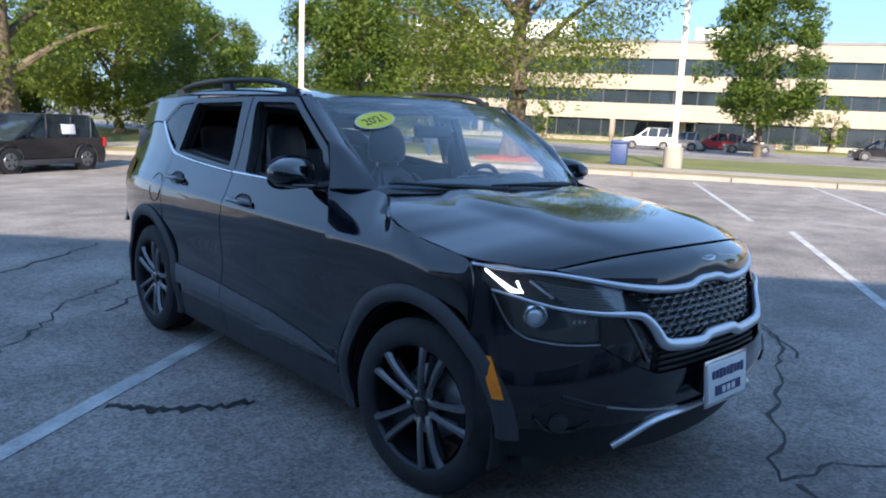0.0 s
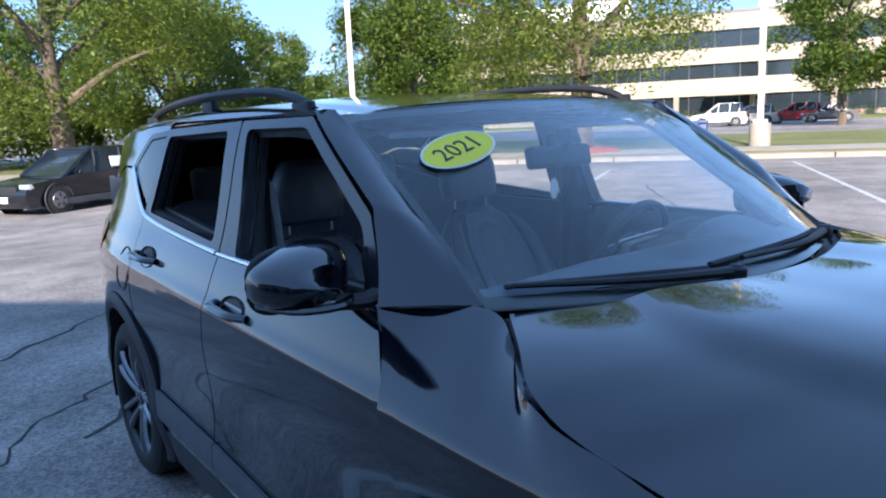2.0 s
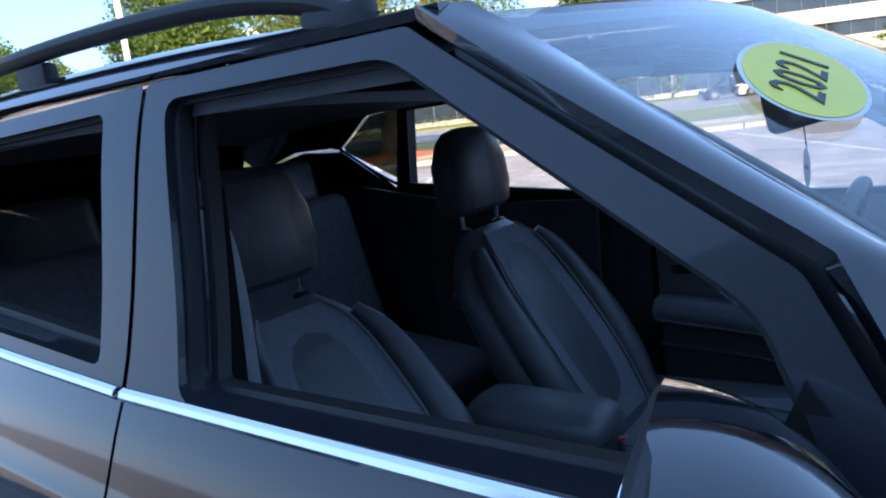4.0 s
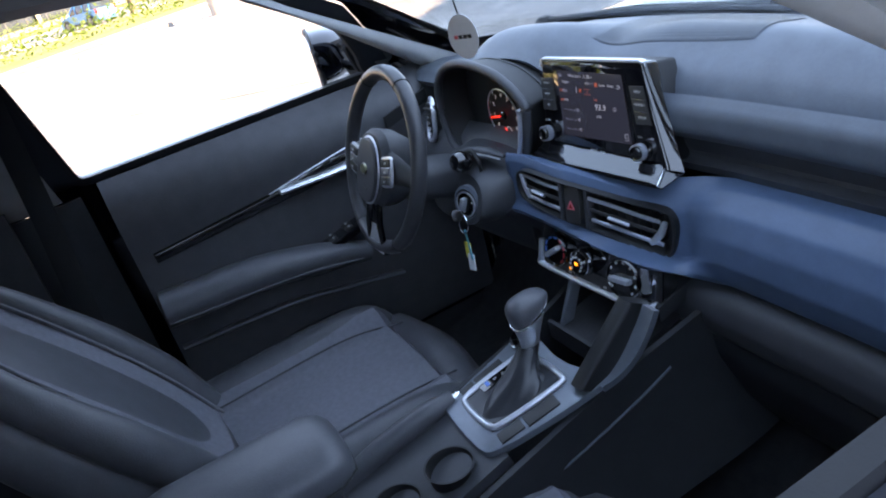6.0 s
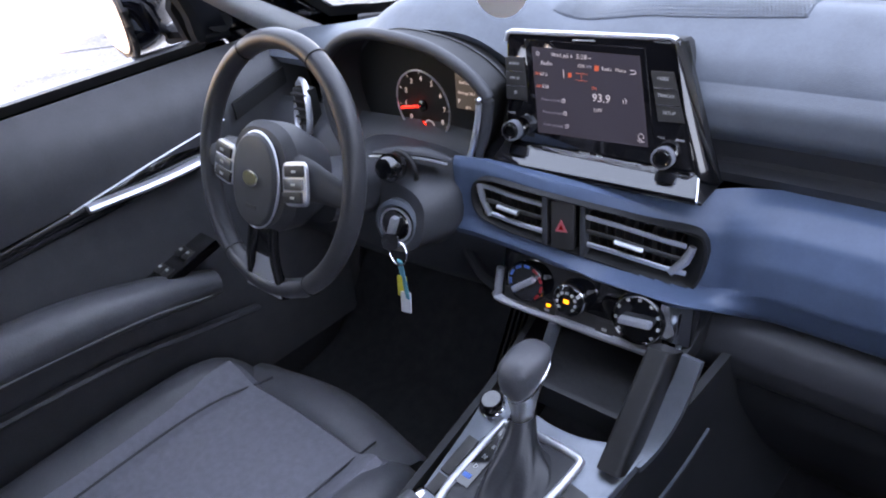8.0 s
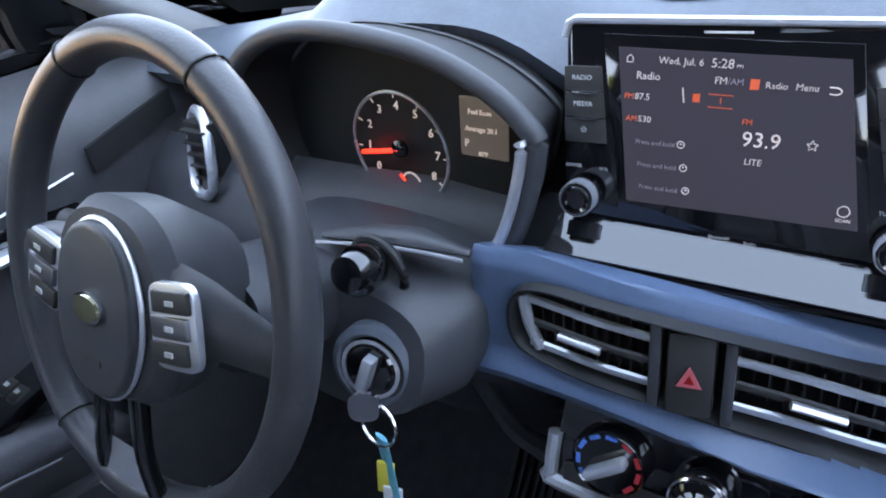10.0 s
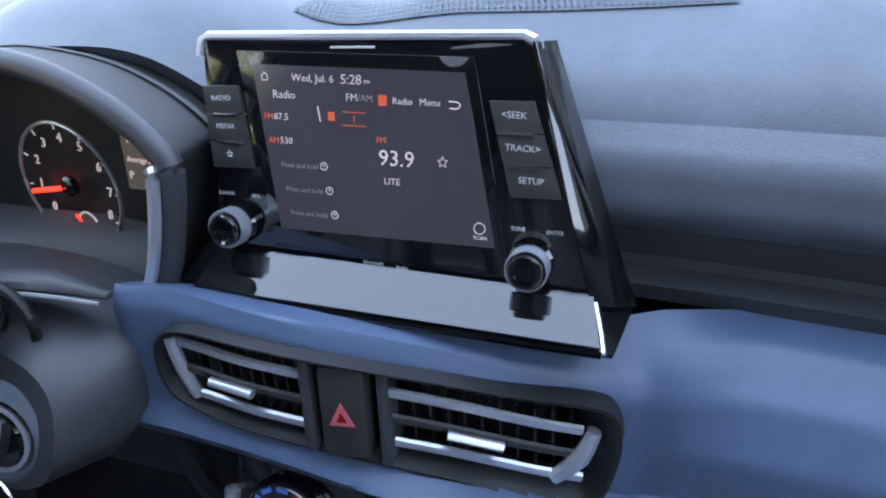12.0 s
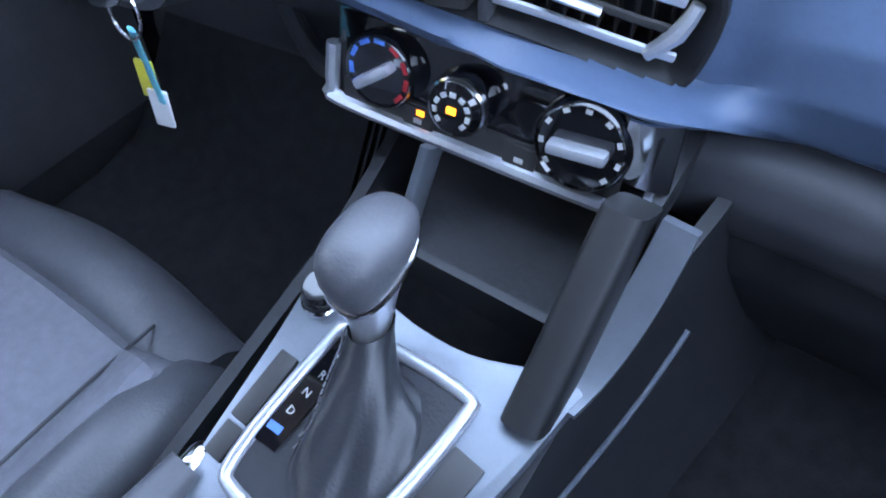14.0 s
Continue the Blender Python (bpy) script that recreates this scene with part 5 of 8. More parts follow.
# ---- door mirrors and handles ----
MIRROR = material("mirror_silver", (0.85, 0.86, 0.88), 0.02, 1.0, 0.0)
for s in (1, -1):
    dm = new("door_mirror")
    dm.parent = car
    dm["label"] = "gloss black door mirror with a dark lower shell"

    def shell(a, b, lo=-1.0, hi=1.0):
        t, u = 2 * math.pi * a, b
        x = 0.125 * math.copysign(abs(math.cos(t)) ** 0.7, math.cos(t))
        z = 0.07 * math.copysign(abs(math.sin(t)) ** 0.62, math.sin(t))
        z = z * (1.08 if z > 0 else 0.92) * (1 - 0.22 * ease(x / 0.125, -0.2, 1.0))
        k = 1.0 - 0.55 * u ** 2.6 if u < 0.98 else 0.0
        return (s * (0.925 + x * k + 0.012 * u), -0.82 + 0.125 * u + 0.03 * (x / 0.125), 1.15 + z * k - 0.004 * u)

    part("mirror_shell", sheet(shell, 40, 14, 0, True), PAINT, dm)
    part("mirror_glass", prism(oval(0.112, 0.058, 28, 3), 0.004, Matrix.Translation((s * 0.925, -0.826, 1.15)) @ Euler((radians(90), 0, s * radians(13))).to_matrix().to_4x4()), MIRROR, dm)
    part("mirror_rim", tube([(s * (0.925 + px), -0.82 + 0.24 * px, 1.15 + pz) for px, pz in oval(0.12, 0.066, 28, 3)], 0.007, 8, 0, True), TRIM, dm)
    part("mirror_band", tube([(s * 1.035, -0.77, 1.118), (s * 0.985, -0.7, 1.108), (s * 0.9, -0.69, 1.104), (s * 0.84, -0.73, 1.108)], 0.014, 8, 5, flat=0.7), GLOSS, dm)
    part("mirror_foot", tube([(s * 0.765, -0.7, 1.12), (s * 0.82, -0.71, 1.1), (s * 0.88, -0.74, 1.1)], 0.03, 10, 5, flat=0.6), TRIM, dm)
    part("sail_panel", prism([(-0.69, 1.094), (-0.775, 1.106), (-0.79, 1.165), (-0.775, 1.2)], 0.02, Matrix(((0, 0, s, s * 0.765), (1, 0, 0, 0.004), (0, 1, 0, 0), (0, 0, 0, 1)))), TRIM, dm)
    for y, z in ((-1.385, 0.962), (-2.24, 1.008)):
        x = sx(y, z)
        h = part("door_handle", tube([(s * (x + 0.002), y + 0.115, z - 0.006), (s * (x + 0.034), y + 0.075, z), (s * (x + 0.038), y, z + 0.002), (s * (x + 0.034), y - 0.075, z + 0.004), (s * (x + 0.004), y - 0.115, z + 0.002)], 0.016, 10, 6, flat=0.75), PAINT, car, "black door handle")
        part("handle_cup", lathe([(0.052, -0.004), (0.05, 0.002), (0.03, -0.012), (0.0, -0.016)], 24, Matrix.Translation((s * (x + 0.004), y + 0.01, z)) @ Matrix.Rotation(s * math.pi / 2 - s * radians(18), 4, "Y") @ Matrix.Diagonal((0.8, 1.6, 1, 1))), INK, h)
part("fuel_flap", tube([(sx(-2.5 + 0.085 * math.cos(t), 0.93 + 0.085 * math.sin(t)) + 0.001, -2.5 + 0.085 * math.cos(t), 0.93 + 0.085 * math.sin(t)) for t in np.linspace(0, 2 * math.pi, 25)[:-1]], 0.003, 6, 0, True), INK, car, "round fuel flap outline")


# ---- cabin materials ----
CABIN_LIFT = 0.02
OUTSIDE = set(car.children)
DASH = material("soft_dash", (0.097, 0.116, 0.138), 0.42, 0, 0.12, 25, 0.45, 650)
DASHLOW = material("hard_dash", (0.045, 0.047, 0.053), 0.5, 0, 0.12, 25, 0.3, 700)
# Darkened copy of hard_dash: shade low in the cabin is put into its colour.
DASHSHADE = material("hard_dash_shaded", (0.02, 0.021, 0.024), 0.55, 0, 0.15, 25, 0.3, 600)
DASHBLUE = material("dash_panel_blue_grey", (0.068, 0.118, 0.192), 0.4, 0, 0.08, 30, 0.25, 900)
LEATHER = material("black_leather", (0.09, 0.091, 0.1), 0.42, 0, 0.12, 25, 0.4, 350)
FABRIC = material("grey_seat_cloth", (0.18, 0.18, 0.205), 0.85, 0, 0.1, 90, 0.6, 900)
FABRIC2 = material("ribbed_seat_cloth", (0.14, 0.14, 0.16), 0.85, 0, 0.2, 60, 0.5, 700)
DOORSKIN = material("door_skin", (0.07, 0.07, 0.076), 0.5, 0, 0.12, 25, 0.35, 600)
LINING = material("grey_lining", (0.55, 0.55, 0.54), 0.9, 0, 0.06, 30, 0.3, 500)
# Grey roof cloth, darkened: the shadow under the roof is put into the colour.
HEADLINER_SHADED = material("shaded_headliner", (0.13, 0.13, 0.135), 0.9, 0, 0.06, 30, 0.3, 500)
PILLARTRIM = material("grey_pillar_trim", (0.45, 0.45, 0.44), 0.75, 0, 0.06, 30, 0.3, 500)
CARPET = material("black_carpet", (0.026, 0.026, 0.029), 0.95, 0, 0.3, 40, 0.8, 500)
SILVERPLATE = material("silver_console_plate", (0.2, 0.225, 0.255), 0.38, 0.55, 0.06, 60, 0.1, 900)
SCREEN = material("radio_screen", (0.018, 0.021, 0.032), 0.12, 0, 0.02, 4, emit=0.035, coat=0.3)
WHEELSKIN = material("wheel_leather", (0.05, 0.05, 0.055), 0.36, 0, 0.12, 25, 0.3, 350)
SCREENSOFT = material("screen_soft_text", (0.3, 0.32, 0.35), 0.4, emit=0.02)
GAITER = material("black_gaiter_leather", (0.03, 0.031, 0.035), 0.33, 0, 0.1, 25, 0.35, 350)
SCREENTEXT = material("screen_text", (0.36, 0.38, 0.42), 0.4, emit=0.02)
SCREENDIM = material("screen_dim_text", (0.1, 0.11, 0.15), 0.4, emit=0.02)
SCREENRED = material("screen_red_text", (0.32, 0.06, 0.03), 0.4, emit=0.03)
BUTTON = material("brown_black_button", (0.035, 0.033, 0.032), 0.42, 0, 0.1, 40)
PRINT = material("button_print", (0.55, 0.55, 0.53), 0.5)
NEEDLE = material("red_needle", (0.8, 0.03, 0.02), 0.4, emit=0.09)
HAZARD = material("hazard_red", (0.7, 0.12, 0.14), 0.5)
TEAL = material("teal_strap", (0.05, 0.5, 0.6), 0.6)
TAGYELLOW = material("yellow_tag", (0.8, 0.68, 0.08), 0.5)
BELTWEB = material("seat_belt_web", (0.02, 0.02, 0.022), 0.8, 0, 0.1, 60, 0.4, 800)
THREAD = material("grey_stitching", (0.2, 0.2, 0.21), 0.8)
BLUEPRINT = material("blue_ring_print", (0.03, 0.2, 0.6), 0.5)
REDPRINT = material("red_ring_print", (0.6, 0.03, 0.04), 0.5)
ORANGE = material("orange_led", (1.0, 0.3, 0.03), 0.5, emit=0.1)


def group_part(name, parent, label="", m=None):
    ob = new(name)
    ob.parent = parent
    if m is not None:
        ob.matrix_basis = m
    if label:
        ob["label"] = label
    return ob


def loft_strip(path, w, z0, z1):
    """A flat rim of width w along a path in the plane, from z0 to z1."""
    P = [Vector((x, y, 0)) for x, y in path]
    bm, R = bmesh.new(), []
    for i, p in enumerate(P):
        d = (P[min(i + 1, len(P) - 1)] - P[max(i - 1, 0)]).normalized()
        n = Vector((-d.y, d.x, 0))
        R.append([bm.verts.new(p + n * o + Vector((0, 0, z))) for o, z in ((-w / 2, z0), (-w / 2, z1), (-w / 4, z1 + 0.0012), (w / 4, z1 + 0.0012), (w / 2, z1 - 0.002), (w / 2, z0))])
    for a, b in zip(R, R[1:]):
        for i in range(5):
            bm.faces.new((a[i], a[i + 1], b[i + 1], b[i]))
    bmesh.ops.recalc_face_normals(bm, faces=bm.faces[:])
    return bm


def knurled(r0, r1, z0, z1, n, m):
    """A toothed ring."""
    bm = lathe([(r0, z0), (r0, z1)], n, None, False)
    for k in range(n):
        merge(bm, rbox(r1 - r0, 0.0011, z1 - z0, 0, Matrix.Rotation(2 * math.pi * k / n, 4, "Z") @ Matrix.Translation(((r0 + r1) / 2, 0, (z0 + z1) / 2))))
    bm.transform(m)
    return bm


# ---- lining, floor and doors from inside ----
part("headliner", sheet(lambda a, b: ((2 * a - 1) * 0.63, -1.13 - 1.95 * b, ROOFZ(-1.13 - 1.95 * b) - 0.085 - 0.04 * abs(2 * a - 1) ** 3), 20, 16, -0.012), HEADLINER_SHADED, car, "grey cloth headliner with cabin shade in its colour")
part("carpet", sheet(lambda a, b: ((2 * a - 1) * 0.72, -0.4 - 2.6 * b, 0.34 + 0.25 * ease(-0.62 + 2.6 * -b + 0.0 + 2.6 * b, 0, 1) * 0 + 0.28 * ease(0.12 - b, 0.0, 0.12)), 8, 30, -0.02), CARPET, car, "black floor carpet")
part("firewall", sheet(lambda a, b: ((2 * a - 1) * 0.74, -0.4, 0.3 + 0.7 * b), 4, 4, 0.02), TRIM, car)
for s in (1, -1):
    # screen-pillar trim inside
    def ptrim(a, b, s=s):
        p = Vector((0.69, -0.5, 1.035)).lerp(Vector((0.625, -1.16, 1.435)), a)
        q = Vector((0.715, -0.62, 1.05)).lerp(Vector((0.645, -1.12, 1.43)), a)
        r = p.lerp(q, b) + Vector((-0.018, -0.02, 0)) * math.sin(math.pi * b)
        return (s * r.x, r.y, r.z)
    part("screen_pillar_trim", sheet(ptrim, 14, 6, 0.012), PILLARTRIM, car, "grey screen pillar trim")

    def btrim(a, b, s=s):
        z = 1.045 + 0.4 * a
        y = -1.5 - 0.06 * a - (0.13 + 0.02 * a) * b
        return (s * (sx(y, z) - 0.055 - 0.012 * math.sin(math.pi * b)), y, z)
    bt = part("centre_pillar_trim", sheet(btrim, 10, 6, 0.015), PILLARTRIM, car, "grey upper centre pillar trim")
    part("lower_pillar_trim", sheet(lambda a, b, s=s: (s * (0.735 - 0.01 * math.sin(math.pi * b)), -1.46 - 0.2 * b, 0.4 + 0.65 * a), 6, 5, 0.015), DASHLOW, car)
    part("belt_guide", rbox(0.03, 0.035, 0.08, 0.012, pose(s * 0.655, -1.6, 1.33)), DASHLOW, bt)
    part("seat_belt", tube([(s * 0.665, -1.52, 1.32), (s * 0.67, -1.53, 1.1), (s * 0.672, -1.55, 0.85), (s * 0.66, -1.58, 0.45)], 0.024, 8, 5, flat=0.1, up=(s, 0, 0.1)), BELTWEB, car, "dark seat belt webbing")
    part("roof_rail_lining", sheet(lambda a, b, s=s: (s * (0.62 + 0.06 * b), -1.1 - 1.9 * a, 1.435 + 0.012 * (1 - b) - 0.0 * a), 12, 2, 0.02), HEADLINER_SHADED, car)

    # rear quarter trim
    part("rear_side_trim", sheet(lambda a, b, s=s: (s * 0.72, -2.2 - 0.95 * a, 0.5 + (0.6 + 0.15 * a) * b), 8, 6, 0.02), DASHLOW, car)

    # door cards
    dc = group_part("door_card", car, "black door card with armrest and pull handle")

    def card(a, b, s=s):
        y = -0.6 - 0.82 * a
        z = 0.42 + (0.625 if s > 0 else 0.635) * b
        x = 0.715 - 0.02 * math.sin(math.pi * b) + 0.03 * ease(b, 0.93, 1.0) - 0.018 * math.exp(-((b - 0.86) / 0.09) ** 2)
        return (s * x, y, z)
    part("upper_roll", sheet(lambda a, b: card(a, 0.66 + 0.34 * b), 20, 10, 0.02), DOORSKIN, dc)
    part("lower_panel", sheet(lambda a, b: card(a, 0.66 * b), 20, 12, 0.02), DOORSKIN, dc)
    part("gloss_inlay", tube([(s * 0.68, -0.8, 0.93), (s * 0.674, -0.95, 0.917), (s * 0.674, -1.12, 0.9), (s * 0.676, -1.38, 0.88)], 0.03, 8, 6, flat=0.3, up=(s, 0, 0), radii=[0.028, 0.024, 0.015, 0.012]), GLOSS, dc, "gloss black inlay strip")
    part("inlay_edge", tube([(s * 0.668, -0.8, 0.962), (s * 0.664, -0.95, 0.943), (s * 0.664, -1.1, 0.918)], 0.0016, 6, 5), SATIN, dc)
    part("pull_handle", tube([(s * 0.662, -0.86, 0.912), (s * 0.655, -0.95, 0.912), (s * 0.66, -1.075, 0.915)], 0.013, 8, 5, flat=0.6), SATIN, dc, "satin silver door handle")
    part("armrest", tube([(s * 0.64, -0.93, 0.7), (s * 0.635, -1.05, 0.735), (s * 0.635, -1.2, 0.765), (s * 0.64, -1.41, 0.775)], 0.045, 12, 6, flat=0.8, radii=[0.03, 0.045, 0.05, 0.052]), LEATHER, dc, "padded leather armrest")
    part("armrest_stitch", tube([(s * 0.592, -0.96, 0.705), (s * 0.588, -1.1, 0.735), (s * 0.586, -1.4, 0.76)], 0.0016, 5, 5), THREAD, dc)
    part("pocket_edge", tube([(s * 0.645, -0.86, 0.6), (s * 0.63, -1.0, 0.635), (s * 0.625, -1.15, 0.665), (s * 0.635, -1.41, 0.675)], 0.012, 8, 6, flat=0.6), DASHLOW, dc)
    sp = part("switch_panel", rbox(0.06, 0.18, 0.02, 0.006, pose(s * 0.655, -0.99, 0.752, 14, 0, 0)), GLOSS, dc)
    for k in range(4):
        part("switch", rbox(0.02, 0.022, 0.012, 0.003, pose(s * (0.668 - 0.024 * (k % 2)), -0.955 - 0.045 * (k // 2), 0.768 - 0.011 * (k // 2), 14, 0, 0)), BUTTON, sp)
        part("switch_icon", rbox(0.006, 0.005, 0.002, 0, pose(s * (0.668 - 0.024 * (k % 2)), -0.955 - 0.045 * (k // 2), 0.7755 - 0.011 * (k // 2), 14, 0, 0)), PRINT, sp)
    part("tweeter_grille", sheet(lambda a, b, s=s: (s * 0.665, -0.66 - 0.12 * a, 0.985 + 0.03 * b - 0.03 * a), 8, 3, 0.006), TRIM, dc)
    rc = group_part("rear_door_card", car, "black rear door card")
    part("rear_panel", sheet(lambda a, b, s=s: (s * (0.715 - 0.02 * math.sin(math.pi * b)), -1.6 - 0.62 * a, 0.42 + 0.66 * b), 12, 12, 0.02), DOORSKIN, rc)
    part("rear_armrest", tube([(s * 0.66, -1.66, 0.74), (s * 0.65, -1.9, 0.76), (s * 0.66, -2.12, 0.76)], 0.035, 10, 5), LEATHER, rc)


# ---- seats ----
def loft(rings, n=28, p=2.6, cap=True):
    """A rounded body through super-ellipse sections: (centre, half width along x, half depth, depth direction)."""
    bm, R = bmesh.new(), []
    for c, w, d, dirn in rings:
        c, dirn = Vector(c), Vector(dirn).normalized()
        R.append([bm.verts.new(c + Vector((w, 0, 0)) * ox + dirn * d * oy) for ox, oy in oval(1, 1, n, p)])
    for a, b in zip(R, R[1:]):
        for i in range(n):
            bm.faces.new((a[i], a[(i + 1) % n], b[(i + 1) % n], b[i]))
    if cap:
        bm.faces.new(list(reversed(R[0])))
        bm.faces.new(R[-1])
    bmesh.ops.recalc_face_normals(bm, faces=bm.faces[:])
    return bm


def front_seat(x, dy, label):
    """A bucket seat with cloth centre, leather bolsters, headrest on two chrome posts."""
    st = group_part("front_seat", car, label, pose(x, dy, -0.035 if x > 0 else -0.02))
    part("seat_base", rbox(0.46, 0.46, 0.2, 0.04, pose(0, -1.19, 0.46)), DASHLOW, st)

    def cushion(a, b):
        u = 2 * a - 1
        y = -0.945 - 0.5 * b
        w = 0.225 + 0.015 * math.sin(math.pi * b)
        z = 0.588 - 0.02 * b + 0.035 * ease(abs(u), 0.55, 0.85) - 0.06 * ease(abs(u), 0.86, 1.0) - 0.1 * ease(0.1 - b, 0, 0.1)
        if b < 0.1:
            y += 0.0
        return (u * w, y + 0.012 * math.cos(u * 1.4), z)
    part("cushion", sheet(cushion, 36, 30, -0.12), FABRIC, st, "grey cloth seat cushion")
    for s in (-1, 1):
        part("cushion_bolster", tube([(s * 0.185, -0.955, 0.522), (s * 0.215, -1.01, 0.584), (s * 0.222, -1.15, 0.592), (s * 0.22, -1.42, 0.582)], 0.05, 12, 6, flat=0.8, radii=[0.034, 0.043, 0.044, 0.044]), LEATHER, st, "black leather bolster")
        part("cushion_seam", tube([(s * 0.135, -0.95, 0.58), (s * 0.15, -1.1, 0.599), (s * 0.15, -1.4, 0.588)], 0.0022, 6, 6), DASHLOW, st)
    part("cushion_front", tube([(-0.2, -0.955, 0.517), (0, -0.935, 0.533), (0.2, -0.955, 0.517)], 0.055, 12, 6), LEATHER, st)

    def back_at(h):
        return Vector((0, -1.45 - 0.33 * h, 0.52 + 0.56 * h))
    fwd = Vector((0, 0.56, 0.33)).normalized()
    W = curve1([(0, 0.2), (0.25, 0.235), (0.6, 0.24), (0.8, 0.215), (0.92, 0.165), (1.0, 0.11)])
    D = curve1([(0, 0.075), (0.3, 0.08), (0.7, 0.065), (0.92, 0.05), (1.0, 0.03)])
    part("backrest", loft([(back_at(h), W(h), D(h), fwd) for h in np.linspace(0, 1, 22)], 32, 2.8), LEATHER, st, "black leather backrest shell")

    def centre(a, b):
        u, h = 2 * a - 1, 0.06 + 0.9 * b
        w = W(h) * 0.58
        p = back_at(h) + fwd * (D(h) + 0.006 - 0.02 * (1 - u * u) * (1 - abs(2 * b - 1) ** 4) * 0.6)
        return (u * w, p.y, p.z)
    part("backrest_centre", sheet(centre, 20, 30, -0.02), FABRIC, st, "grey cloth backrest centre")
    for s in (-1, 1):
        P = [back_at(h) + fwd * (D(h) * 0.8 + 0.012) + Vector((s * W(h) * 0.82, 0, 0)) for h in (0.06, 0.25, 0.45, 0.65, 0.8, 0.9)]
        part("back_bolster", tube(P, 0.036, 12, 5, radii=[0.03, 0.042, 0.042, 0.034, 0.026, 0.014]), LEATHER, st, "black leather bolster")
        P = [back_at(h) + fwd * (D(h) + 0.012) + Vector((s * W(h) * 0.585, 0, 0)) for h in (0.05, 0.3, 0.6, 0.85, 0.97)]
        part("back_piping", tube(P, 0.0032, 6, 5), THREAD, st)
        c = back_at(1.0) + Vector((s * 0.085, 0.0, 0))
        part("headrest_post", tube([c - Vector((0, 0, 0.04)), c + Vector((0, -0.01, 0.1))], 0.007, 10, 0), CHROME, st, "chrome headrest post")
        part("post_collar", lathe([(0.02, -0.015), (0.02, 0.012), (0.012, 0.018), (0, 0.018)], 16, Matrix.Translation(c)), BUTTON, st)
    hc = back_at(1.0) + Vector((0, -0.01, 0.05))
    part("headrest", loft([(hc + Vector((0, -0.02 * t, 0.23 * t)), w, d, (0, 1, 0.1)) for t, w, d in ((0, 0.10, 0.03), (0.06, 0.128, 0.05), (0.3, 0.136, 0.062), (0.6, 0.13, 0.062), (0.85, 0.105, 0.05), (0.96, 0.08, 0.034), (1.0, 0.04, 0.012))], 32, 3.2), LEATHER, st, "black leather headrest")
    part("headrest_face", sheet(lambda a, b: (hc.x + (2 * a - 1) * 0.088 * (1 - 0.3 * b ** 3), hc.y + 0.066 - 0.02 * b - 0.012 * (2 * a - 1) ** 2 - 0.008 * abs(2 * b - 1) ** 3, hc.z + 0.02 + 0.19 * b), 14, 14, -0.01), LEATHER, st)
    return st


front_seat(-0.355, 0.0, "driver's seat in black leather and grey cloth")
front_seat(0.39, -0.01, "front passenger seat in black leather and grey cloth")
rb = group_part("rear_bench", car, "dark rear bench seat with headrests")
part("bench_cushion", rbox(1.25, 0.5, 0.18, 0.06, pose(0, -2.2, 0.55, -6, 0, 0), 4), FABRIC2, rb)
part("bench_back", rbox(1.25, 0.16, 0.6, 0.06, pose(0, -2.53, 0.85, 15, 0, 0), 4), FABRIC2, rb)
for x in (-0.4, 0.0, 0.4):
    part("bench_headrest", rbox(0.25, 0.1, 0.17, 0.045, pose(x, -2.62, 1.2, 10, 0, 0), 4), LEATHER, rb)

part("belt_strap", tube([(0.665, -1.545, 1.3), (0.638, -1.548, 1.24), (0.62, -1.563, 1.137), (0.6, -1.594, 0.994)], 0.011, 8, 6, flat=0.15, up=(0.2, 1, 0.1)), material("pale_webbing", (0.4, 0.41, 0.43), 0.7, 0, 0.1, 60), car, "pale seat belt strap hanging beside the passenger seat")

# ---- dashboard ----
db = group_part("dashboard", car, "dark blue-grey dashboard with a soft leather-grained top")
DY = curve1([(-0.74, -0.66), (-0.5, -0.66), (-0.14, -0.63), (0.12, -0.6), (0.4, -0.6), (0.74, -0.62)])


def dash_top(a, b):
    x = -0.72 + 1.44 * a
    yb, yf = -0.335 - 0.22 * (x / 0.72) ** 2, DY(x)
    y = yb + (yf - yb) * b
    hood = 0.062 * math.exp(-(((x + 0.3) / 0.155) ** 4)) * ease(b, 0.25, 0.85)
    z = 1.028 + (0.05 - 0.02 * ease(abs(x - 0.0), 0.25, 0.7)) * math.sin(math.pi * min(1, b * 0.8 + 0.12)) + hood - 0.03 * ease(b, 0.85, 1) * (1 if x > -0.1 else 0.2)
    z += 0.02 * math.exp(-((b - 0.6) / 0.22) ** 2) * ease(x, -0.15, 0.02) + (0.042 * (1 - b) * (1 - 0.8 * ease(abs(x), 0.3, 0.72)) + 0.006) * (1 - 0.55 * ease(-x, 0.3, 0.72))
    return (x, y, z)


part("dash_top", sheet(dash_top, 72, 24, -0.02), DASH, db)


def lower(prof, x0, x1, mat, name, nu=40, bow=0.0, label=""):
    """A horizontal moulding: prof is (y, z) from top to bottom, set back with DY."""
    def f(a, b):
        x = x0 + (x1 - x0) * a
        y, z = polyat(prof, b)
        return (x, y + DY(x) + 0.6 - bow * (2 * a - 1) ** 2 * 0.5, z)
    return part(name, sheet(f, nu, 22, 0.015), mat, db, label)


